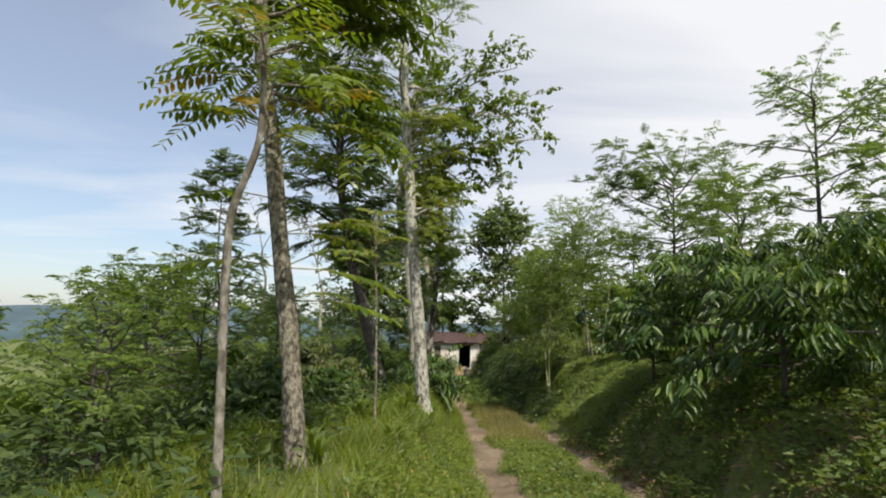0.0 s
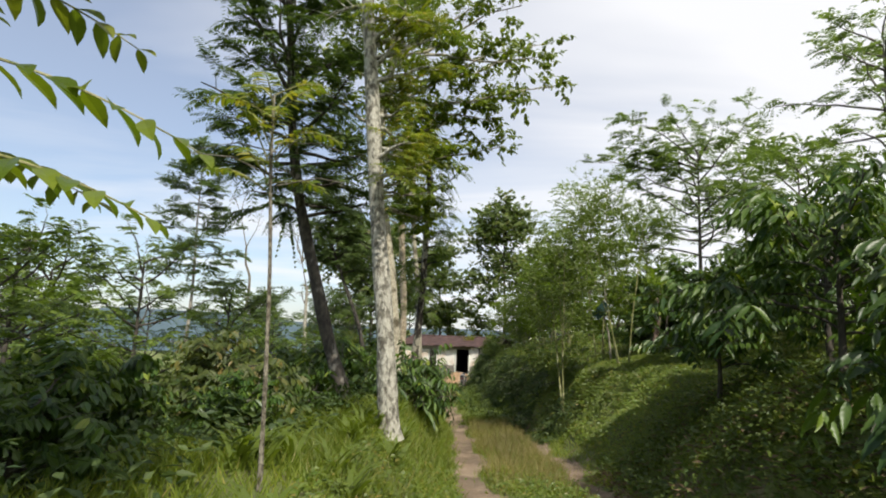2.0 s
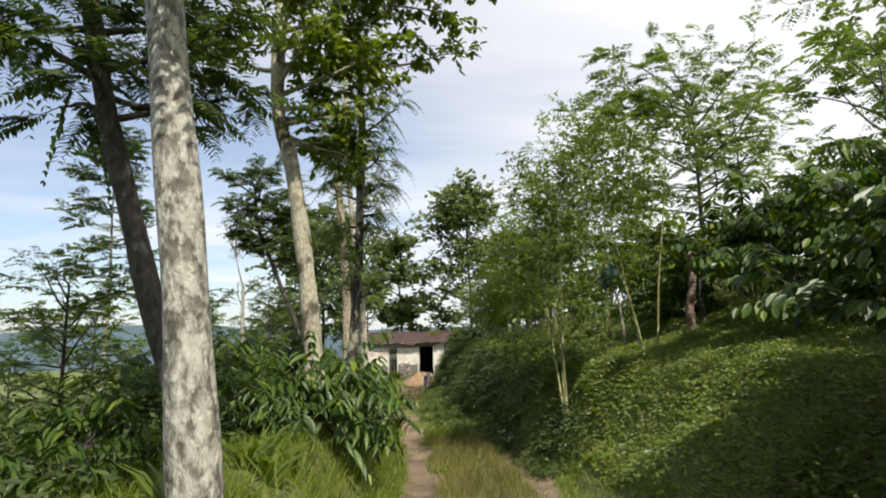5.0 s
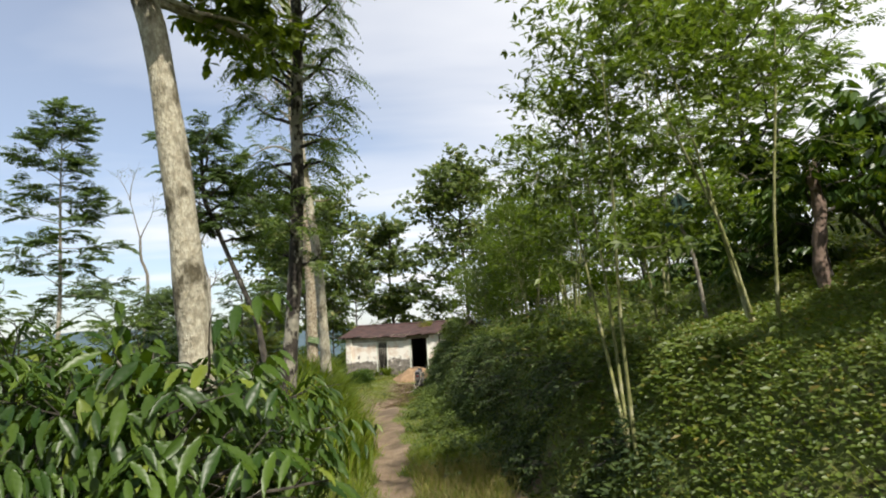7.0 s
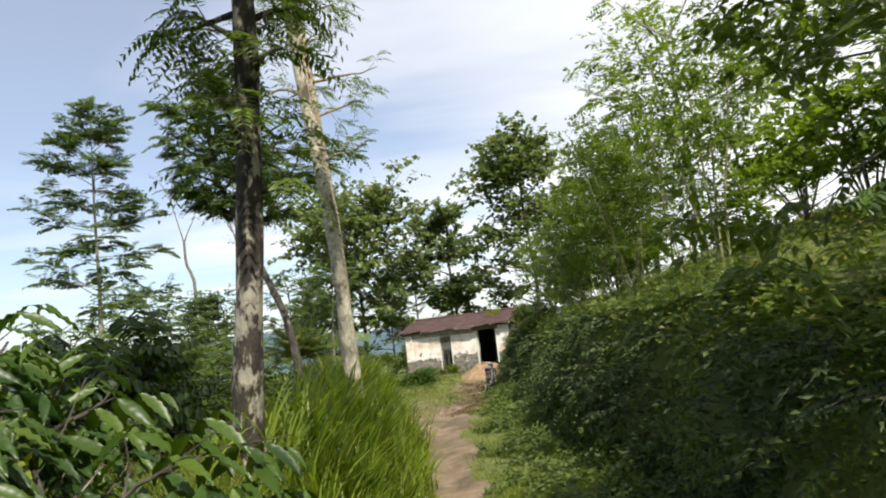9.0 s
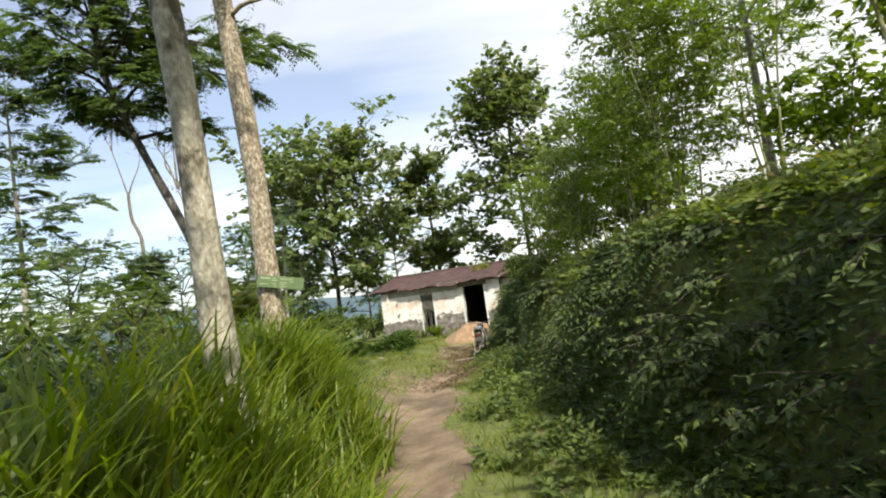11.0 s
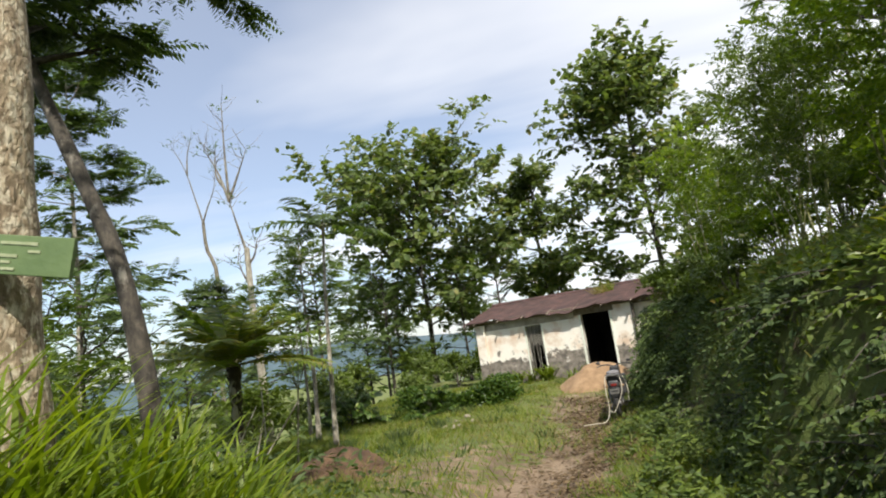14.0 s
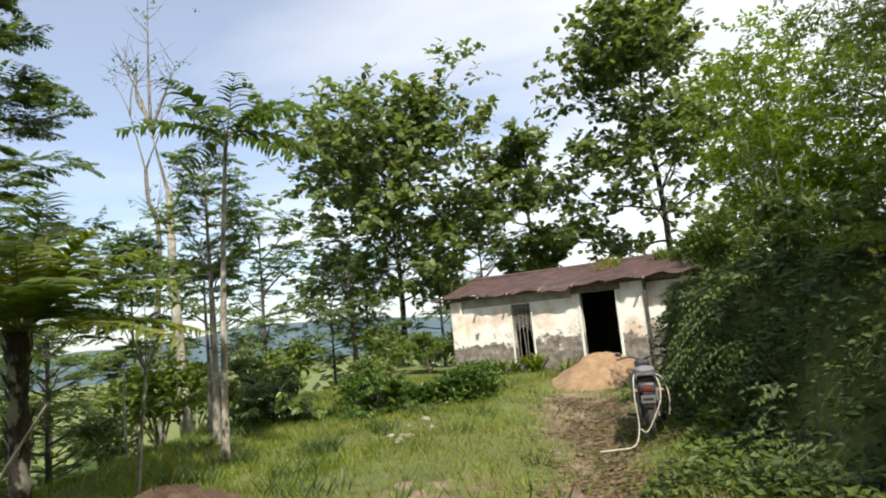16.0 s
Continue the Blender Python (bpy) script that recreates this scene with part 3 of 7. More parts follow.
def sprig(rng, start, way, length, n, leaf, wide, form=DIAMOND, droop=0.35, spread=0.9):
    """A twig with single leaves round it."""
    way = unit(np.asarray(way, float))
    s = rng.uniform(0.15, 1.05, n)
    pts = start + way * (s * length)[:, None] - UP * (0.18 * length * s**2)[:, None]
    d = unit(way * 0.55 + rand_dirs(rng, n, -0.6, 0.8) * spread - UP * droop)
    nn = LIT * 1.2 + rng.normal(0, 0.45, (n, 3))
    line = start + way * (np.linspace(0, 1, 4) * length)[:, None] - UP * (0.18 * length * np.linspace(0, 1, 4) ** 2)[:, None]
    return pts, d, nn, leaf * rng.uniform(0.7, 1.15, n), wide, form, line


def gather(groups):
    out = []
    for P, D, N, L, w, form, _ in groups:
        out.append(leaves(P, D, N, L, L * w, form))
    return join(out)


def grow(rng, spine, n, lo, hi, reach, rise, kids, kid_len, flat=0.0, azim=None, lift=0.0):
    """Limbs off a spine, twigs off the limbs. Returns one list of lines a limb (the limb first), and the twigs with their ways."""
    S = np.asarray(spine, float)
    limbs, sites = [], []
    for k in range(n):
        u = lo + (hi - lo) * (k + rng.uniform(0.1, 0.9)) / n
        at = np.array([np.interp(u * (len(S) - 1), range(len(S)), S[:, c]) for c in range(3)])
        az = (k * 2.399 + rng.uniform(-0.5, 0.5)) if azim is None else rng.uniform(*azim)
        v = (u - lo) / max(hi - lo, 1e-6)
        ln = np.interp(v, np.linspace(0, 1, len(reach)), reach) * rng.uniform(0.7, 1.2)
        el = np.interp(v, np.linspace(0, 1, len(rise)), rise) + rng.uniform(-0.2, 0.2)
        way = np.array([np.cos(az) * np.cos(el), np.sin(az) * np.cos(el), np.sin(el)])
        m = 9
        L = np.empty((m, 3))
        L[0] = at
        d = way.copy()
        for i in range(1, m):
            d = unit(d + rng.normal(0, 0.17, 3) * (1, 1, 0.6 if flat > 0.4 else 1.0) + way * 0.12 + UP * lift * 0.25)
            L[i] = L[i - 1] + d * ln / (m - 1)
        mine = [L]
        for j in range(kids):
            w = 0.22 + 0.78 * (j + rng.uniform(0, 1)) / kids
            i = min(int(w * (m - 1)), m - 2)
            p = L[i] + (L[i + 1] - L[i]) * (w * (m - 1) - i)
            tan = unit(L[i + 1] - L[i])
            sd = unit(np.cross(tan, UP)) * (1 if j % 2 else -1)
            d = unit(tan * 0.75 + sd * rng.uniform(0.3, 1.1) + rng.normal(0, 0.4, 3) * (1 - flat) + UP * 0.15)
            kl = kid_len * rng.uniform(0.6, 1.25)
            mid = p + d * kl * 0.5 + rng.normal(0, 0.06, 3) * kl
            q = p + d * kl + rng.normal(0, 0.10, 3) * kl
            mine.append(np.array([p, mid, q]))
            sites.append((p, q, d))
        limbs.append(mine)
    return limbs, sites


def wood(limb, r_limb, r_twig, sides=5):
    out = [tube(limb[0], np.linspace(r_limb, r_twig, len(limb[0])), sides)]
    out += [tube(L, np.linspace(r_twig, r_twig * 0.4, len(L)), 3) for L in limb[1:]]
    return join(out)


def build_tree(name, label, base, spine, r0, r1, bark, limbs, groups, leaf, r_limb=0.05, r_twig=0.012, flare=1.35, group="", sides=12, young=None, category="tree"):
    """A tree as a thing: trunk, each branch, crown (and a tuft of young leaves)."""
    t = thing(name, label, category, base, group=group)
    S = smooth_line(spine, max(14, 5 * len(spine)))
    u = np.linspace(0, 1, len(S))
    R = (r0 + (r1 - r0) * u) * (1 + (flare - 1) * np.exp(-u * 14)) * (1 + 0.05 * np.sin(u * 37 + len(spine)))
    V, F = tube(S, R, sides)
    piece("trunk", mesh_data("trunk", V, F, bark, True), t)
    for limb in limbs:
        V, F = wood(limb, r_limb, r_twig)
        piece("branch", mesh_data("branch", V, F, bark, True), t)
    if groups:
        V, F = gather(groups)
        tagged(piece("crown", mesh_data("crown", V, F, leaf), t), kind="stuff")
    if young:
        V, F = gather(young)
        tagged(piece("young_leaves", mesh_data("young_leaves", V, F, LEAF_NEW), t, "yellow-green young leaves"), kind="stuff")
    return t


def pinnate_sites(rng, sites, per, length, pairs, leaflet, wide, sag=0.35, form=DIAMOND):
    out = []
    for p, q, d in sites:
        for k in range(per):
            a = p + (q - p) * rng.uniform(0.35, 1.0)
            w = unit(d + rand_dirs(rng, 1, -0.15, 0.6)[0] * 0.9)
            out.append(frond(rng, a, w, length * rng.uniform(0.75, 1.2), pairs, leaflet, wide, sag * rng.uniform(0.5, 1.4), form))
    return out


def leaf_sites(rng, sites, per, length, n, leaf, wide, form=DIAMOND, droop=0.35):
    out = []
    for p, q, d in sites:
        for k in range(per):
            a = p + (q - p) * rng.uniform(0.2, 1.0)
            w = unit(d + rand_dirs(rng, 1, -0.3, 0.7)[0] * 0.9)
            out.append(sprig(rng, a, w, length * rng.uniform(0.7, 1.2), n, leaf, wide, form, droop))
    return out


def local(points, base):
    return [tuple(np.subtract(p, base)) for p in points]

# ---- the row of trees along the left verge ----


def verge_trees():
    # slender mottled tree beside the start, with long drooping pinnate leaves
    rng = np.random.default_rng(11)
    b = (-1.10, 4.7, 0.50)
    sp = local([b, (-1.17, 4.7, 1.06), (-1.25, 4.7, 1.70), (-1.40, 4.7, 2.55), (-1.55, 4.7, 3.50), (-1.70, 4.7, 4.30), (-1.8, 4.72, 5.6), (-1.85, 4.7, 7.0)], b)
    S = smooth_line(sp, 24)
    lines, sites = grow(rng, S, 15, 0.62, 1.0, (0.8, 1.2, 0.8), (0.25, 0.5, 0.9), 4, 0.35, azim=(-0.9, 2.2))
    gr = pinnate_sites(rng, sites, 4, 0.62, 11, 0.16, 0.36, 0.45, ROUND)
    yg = pinnate_sites(rng, [s for s in sites[12:22]], 3, 0.6, 9, 0.14, 0.36, 0.35, ROUND)
    t = build_tree("tree", "slender mottled grey tree with long drooping pinnate leaves", b, sp, 0.088, 0.05, BARK_SLENDER, lines, gr, LEAF_BROAD, 0.022, 0.007, young=yg)
    for k, (u, az, el, ln) in enumerate([(0.36, 1.2, 0.25, 0.85), (0.40, -0.5, 0.3, 0.7), (0.43, 3.5, 0.1, 0.7), (0.46, 0.5, 0.35, 0.8), (0.49, 1.7, 0.2, 0.95), (0.52, 2.9, 0.2, 0.75),
                                         (0.54, -1.0, 0.3, 0.7), (0.56, 0.9, 0.3, 0.9), (0.58, 1.45, 0.1, 0.85), (0.60, 3.3, 0.4, 0.7), (0.385, 0.25, 0.05, 0.78), (0.43, 0.35, 0.02, 0.95), (0.45, 0.75, 0.15, 0.8)]):
        p = S[int(u * 23)]
        w = np.array([math.cos(az) * math.cos(el), math.sin(az) * math.cos(el), math.sin(el)])
        q = p + w * 0.28
        f = frond(rng, q, w, ln * 0.8, 10, 0.16, 0.36, 0.28, LANCE)
        V, F = gather([f])
        fr = tagged(piece("frond", mesh_data("frond", V, F, LEAF_BROAD if k % 3 else LEAF_NEW), t), kind="stuff")
        V, F = tube(np.vstack([p, f[6]]), np.linspace(0.006, 0.002, len(f[6]) + 1), 5)
        piece("rib", mesh_data("rib", V, F, STEM_GREEN), fr)
    for k in range(30):
        u, az, el = 0.57 + 0.20 * k / 30, k * 2.399, rng.uniform(-0.05, 0.6)
        p = S[int(u * 23)]
        w = np.array([math.cos(az) * math.cos(el), math.sin(az) * math.cos(el), math.sin(el)])
        f = frond(rng, p + w * 0.30, w, rng.uniform(0.55, 0.9), 11, 0.16, 0.34, 0.30, ROUND)
        V, F = gather([f])
        fr = tagged(piece("frond", mesh_data("frond", V, F, (LEAF_NEW, LEAF_BROAD, LEAF_RUSSET)[k % 3]), t), kind="stuff")
        V, F = tube(np.vstack([p, f[6]]), np.linspace(0.006, 0.002, len(f[6]) + 1), 5)
        piece("rib", mesh_data("rib", V, F, STEM_GREEN), fr)

    # thin crooked sapling beside it
    b = (-1.20, 3.27, 0.60)
    sp = local([b, (-1.21, 3.27, 0.95), (-1.26, 3.27, 1.88), (-1.275, 3.27, 2.33), (-1.26, 3.27, 2.52), (-1.18, 3.27, 2.77), (-1.15, 3.28, 2.95), (-1.16, 3.3, 3.25), (-1.2, 3.32, 3.55)], b)
    lines, sites = grow(rng, smooth_line(sp, 20), 5, 0.86, 1.0, (0.35, 0.3), (0.4, 0.9), 2, 0.2)
    gr = pinnate_sites(rng, sites, 3, 0.5, 8, 0.12, 0.34, 0.4, LANCE)
    build_tree("sapling", "thin crooked grey sapling with a bent stem", b, sp, 0.027, 0.018, TWIG, lines, gr, LEAF_BROAD, 0.012, 0.005)

    # staked young tree with a tuft of bright leaves
    b = (-0.85, 7.45, 0.60)
    sp = local([b, (-0.87, 7.45, 1.3), (-0.91, 7.46, 2.1), (-0.96, 7.45, 2.8), (-0.98, 7.45, 3.3)], b)
    t = build_tree("sapling", "young thin grey-stemmed sapling with bright yellow-green leaf tuft", b, sp, 0.016, 0.010, BARK_SLENDER, [], [], None)
    for k in range(18):
        a = k * 2.399
        el = rng.uniform(0.35, 1.15)
        way = (math.cos(a) * math.cos(el), math.sin(a) * math.cos(el), math.sin(el))
        start = np.array(sp[-1]) - UP * 0.040 * k
        gf = frond(rng, start + np.array(way) * 0.14, way, rng.uniform(0.26, 0.42), 9, 0.115, 0.34, 0.4, LANCE)
        V, F = gather([gf])
        fr = tagged(piece("frond", mesh_data("frond", V, F, LEAF_NEW), t), kind="stuff")
        V, F = tube(np.vstack([start, gf[6]]), np.linspace(0.006, 0.002, len(gf[6]) + 1), 5)
        piece("rib", mesh_data("rib", V, F, STEM_GREEN), fr)

    for k in range(7):
        a, z = k * 2.399 + 0.6, 2.35 - 0.06 * k
        w = np.array([math.cos(a), math.sin(a), 0.18])
        V, F = tube([(-0.08, 0, z), (-0.08 + w[0] * 0.3, w[1] * 0.3, z + 0.07), (-0.08 + w[0] * 0.58, w[1] * 0.58, z + 0.03)], (0.006, 0.004, 0.002), 5)
        piece("petiole", mesh_data("petiole", V, F, TWIG), t, "bare leafless leaf stalk")

    # stout mottled tree at the verge
    rng = np.random.default_rng(12)
    b = (-0.40, 11.4, 0.38)
    sp = local([b, (-0.45, 11.4, 0.9), (-0.56, 11.42, 2.0), (-0.72, 11.45, 3.25), (-0.96, 11.45, 5.6), (-1.05, 11.45, 6.5), (-1.2, 11.5, 8.6), (-1.25, 11.5, 10.6)], b)
    S = smooth_line(sp, 24)
    lines, sites = grow(rng, S, 16, 0.66, 1.0, (1.3, 1.9, 1.2), (0.3, 0.6, 0.9), 5, 0.5)
    gr = pinnate_sites(rng, sites, 5, 0.55, 12, 0.11, 0.32, 0.4)
    l2, s2 = grow(rng, S, 11, 0.46, 0.60, (0.5, 0.9), (0.2, 0.7), 4, 0.3, azim=(-0.9, 1.2))
    yg = pinnate_sites(rng, s2, 5, 0.42, 9, 0.10, 0.36, 0.4, SICKLE)
    build_tree("tree", "tall white-lichened tree with feathery crown and leafy side shoots", b, sp, 0.136, 0.066, BARK_MOTTLED, lines + l2, gr, LEAF_ALB, 0.045, 0.010, young=yg, sides=16)

    # dark leaning tree behind it
    rng = np.random.default_rng(13)
    b = (-1.38, 14.3, 0.22)
    sp = local([b, (-1.52, 14.3, 0.7), (-1.86, 14.3, 1.65), (-2.22, 14.3, 2.9), (-2.50, 14.3, 3.9), (-2.75, 14.3, 5.15), (-2.9, 14.35, 6.4), (-3.1, 14.4, 8.2)], b)
    lines, sites = grow(rng, smooth_line(sp, 20), 32, 0.55, 1.0, (1.1, 1.8, 1.2), (0.1, 0.45, 0.9), 5, 0.45)
    gr = pinnate_sites(rng, sites, 5, 0.62, 13, 0.17, 0.34, 0.45)
    build_tree("tree", "dark-barked leaning tree with dense dark pinnate foliage", b, sp, 0.14, 0.07, BARK_DARK, lines, gr, LEAF_DARK, 0.045, 0.010, sides=14)

    # pale tree with a broad-leaved crown over the track
    rng = np.random.default_rng(14)
    b = (-0.90, 18.0, 0.30)
    sp = local([b, (-0.94, 18.0, 0.95), (-0.98, 18.0, 1.5), (-1.07, 18.0, 2.4), (-1.20, 18.0, 3.4), (-1.38, 18.0, 4.5), (-1.62, 18.0, 5.5), (-1.60, 18.1, 7.4), (-1.3, 18.1, 9.6)], b)
    S = smooth_line(sp, 24)
    lines, sites = grow(rng, S, 15, 0.78, 1.0, (1.6, 2.6, 1.6), (0.3, 0.45, 0.9), 7, 0.6)
    l2, s2 = grow(rng, S, 10, 0.80, 0.99, (3.4, 4.8), (0.05, 0.3), 10, 0.6, azim=(-0.6, 0.3))
    l3, s3 = grow(rng, S, 9, 0.66, 0.82, (1.3, 2.0), (0.0, 0.2), 6, 0.5, azim=(-0.9, 1.0))
    gr = leaf_sites(rng, sites + s2 + s3, 5, 0.45, 10, 0.165, 0.55, ROUND, 0.55)
    build_tree("tree", "pale grey-barked tree with spreading broad-leaved crown", b, sp, 0.168, 0.10, BARK_CREAM, lines + l2 + l3, gr, LEAF_BROAD, 0.05, 0.010, sides=16)

    # dark trunk with half its bark under lichen, wispy hanging foliage
    rng = np.random.default_rng(15)
    b = (-0.66, 20.6, 0.30)
    sp = local([b, (-0.65, 20.6, 0.9), (-0.56, 20.6, 1.95), (-0.48, 20.6, 3.3), (-0.46, 20.6, 4.6), (-0.42, 20.6, 6.0), (-0.55, 20.6, 8.0)], b)
    S = smooth_line(sp, 20)
    lines, sites = grow(rng, S, 12, 0.66, 1.0, (0.5, 0.9, 0.7), (0.3, 0.5, 0.9), 5, 0.4)
    l2, s2 = grow(rng, S, 20, 0.38, 0.80, (0.35, 0.8), (0.2, 0.6), 4, 0.28)
    gr = pinnate_sites(rng, sites, 5, 0.45, 12, 0.095, 0.36, 1.0) + pinnate_sites(rng, s2, 5, 0.40, 10, 0.10, 0.34, 1.0)
    lines = lines + l2
    build_tree("tree", "dark knotty tree patched with lichen, wispy hanging leaves", b, sp, 0.112, 0.07, BARK_HALF, lines, gr, LEAF_ALB, 0.035, 0.009)

    # light slim leaning tree
    rng = np.random.default_rng(16)
    b = (-0.62, 24.2, 0.22)
    sp = local([b, (-0.65, 24.2, 0.55), (-0.75, 24.2, 2.65), (-0.90, 24.2, 4.05), (-1.06, 24.2, 5.5), (-1.15, 24.2, 7.5), (-1.2, 24.2, 9.0)], b)
    lines, sites = grow(rng, smooth_line(sp, 20), 11, 0.68, 1.0, (0.9, 1.3, 0.8), (0.3, 0.5, 0.9), 4, 0.45)
    gr = pinnate_sites(rng, sites, 4, 0.42, 11, 0.085, 0.30, 0.5)
    build_tree("tree", "slim light-grey leaning tree with sparse feathery top", b, sp, 0.114, 0.058, BARK_CREAM, lines, gr, LEAF_ALB, 0.03, 0.008, sides=14)

    # flaky brown trunk that carries the sign
    rng = np.random.default_rng(17)
    b = (-1.50, 28.03, 0.0)
    sp = local([b, (-1.53, 28.03, 0.6), (-1.55, 28.03, 1.3), (-1.55, 28.03, 2.0), (-1.58, 28.03, 3.1), (-1.80, 28.03, 6.0), (-2.0, 28.03, 8.6)], b)
    lines, sites = grow(rng, smooth_line(sp, 20), 12, 0.76, 1.0, (1.2, 1.8, 0.9), (0.3, 0.5, 0.9), 4, 0.5)
    gr = pinnate_sites(rng, sites, 5, 0.45, 12, 0.10, 0.32, 0.5)
    build_tree("tree", "upright flaky brown-barked tree carrying a green sign board", b, sp, 0.165, 0.120, BARK_BROWN, lines, gr, LEAF_ALB, 0.04, 0.009, sides=16)

    # dark curved tree with a wide feathery crown
    rng = np.random.default_rng(18)
    b = (-3.45, 31.4, -0.3)
    sp = local([b, (-3.62, 31.4, 1.05), (-3.83, 31.4, 2.1), (-4.2, 31.4, 3.05), (-4.6, 31.4, 4.0), (-5.0, 31.4, 5.0), (-5.45, 31.5, 6.2), (-5.6, 31.6, 7.6)], b)
    S = smooth_line(sp, 20)
    lines, sites = grow(rng, S, 20, 0.66, 1.0, (1.0, 1.5, 1.3), (0.25, 0.45, 0.8), 7, 0.6, 0.5)
    l2, s2 = grow(rng, S, 4, 0.86, 0.99, (3.0, 3.7), (-0.22, -0.05), 7, 0.6, 0.4, azim=(-0.3, 0.9))
    gr = pinnate_sites(rng, sites + s2, 10, 0.50, 10, 0.14, 0.50, 0.45)
    build_tree("tree", "dark curved tree with wide airy feathery crown", b, sp, 0.11, 0.05, BARK_DARK, lines + l2, gr, LEAF_DARK, 0.05, 0.011)


verge_trees()


def layered_tree(seed, h, r, label, name="tree", tiers=13, leaf=LEAF_DARK, bare=0.30, per=4, leaflet=0.22, at=(0, 0, 0)):
    """A straight tree with flat tiers of pinnate leaves."""
    rng = np.random.default_rng(seed)
    sp = [(0, 0, 0), (0.01 * h, 0, 0.35 * h), (-0.005 * h, 0.01 * h, 0.7 * h), (0, 0, h)]
    lines, sites = grow(rng, smooth_line(sp, 20), tiers * 3, bare, 0.99, (r, r * 0.95, r * 0.35), (0.05, 0.2, 0.7), 6, 0.16 * r + 0.15, 0.8, lift=0.08)
    gr = pinnate_sites(rng, sites, per, 0.24 * r + 0.18, 9, leaflet * 1.05, 0.44, 0.3)
    return build_tree(name, label, at, sp, 0.008 * h + 0.02, 0.012, BARK_PALE, lines, gr, leaf, 0.006 * r + 0.010, 0.006, sides=8)


def feathery_tree(seed, h, r, label, leaf=LEAF_ALB, at=(0, 0, 0), lean=(0, 0), lo=0.35, per=4, name="tree", bark=BARK_DARK, leaflet=0.12, limbs=16, kids=6, fr=0.5, stout=1.0, pairs=7, wide=0.50, extra=None):
    """An umbrella-crowned tree of fine bipinnate leaves."""
    rng = np.random.default_rng(seed)
    lx, ly = lean
    sp = [(0, 0, 0), (lx * 0.25, ly * 0.25, 0.3 * h), (lx * 0.6, ly * 0.6, 0.62 * h), (lx, ly, 0.92 * h)]
    lines, sites = grow(rng, smooth_line(sp, 20), limbs, lo, 1.0, (r * 0.8, r, r * 0.6), (0.15, 0.35, 0.75), kids, 0.22 * r, 0.5, lift=0.10)
    if extra:
        l2, s2 = grow(rng, smooth_line(sp, 20), *extra[:5], kids + 2, 0.20 * r, 0.4, azim=extra[5])
        lines, sites = lines + l2, sites + s2
    gr = pinnate_sites(rng, sites, per, fr, pairs, leaflet * 1.18, wide, 0.45)
    return build_tree(name, label, at, sp, (0.011 * h + 0.02) * stout, 0.02, bark, lines, gr, leaf, 0.009 * r + 0.010, 0.006, sides=8)


def broad_tree(seed, h, r, label, at, spread, leaf=LEAF_TEAK, leafsize=0.34, per=5, n=7, lo=0.25, limbs=20, kids=7):
    """A tree with large round leaves in heavy clumps."""
    rng = np.random.default_rng(seed)
    sp = [(0, 0, 0), (0.1, 0, 0.4 * h), (-0.1, 0.1, 0.75 * h), (0.1, 0, 0.97 * h)]
    lines, sites = grow(rng, smooth_line(sp, 20), limbs, lo, 1.0, spread, (0.25, 0.4, 0.9), kids, 0.26 * r)
    gr = leaf_sites(rng, sites, per, 0.24 * r, n, leafsize, 0.78, ROUND, 0.35)
    return build_tree("tree", label, at, sp, 0.15, 0.05, BARK_HALF, lines, gr, leaf, 0.06, 0.015)


def g(x, y):
    return float(height(x, y))


def put(ob, x, y, turn=0, size=1.0, sink=0.05):
    return copy_thing(ob, Matrix.Translation((x, y, g(x, y) - sink)) @ Matrix.Rotation(radians(turn), 4, "Z") @ Matrix.Diagonal((size, size, size, 1)))


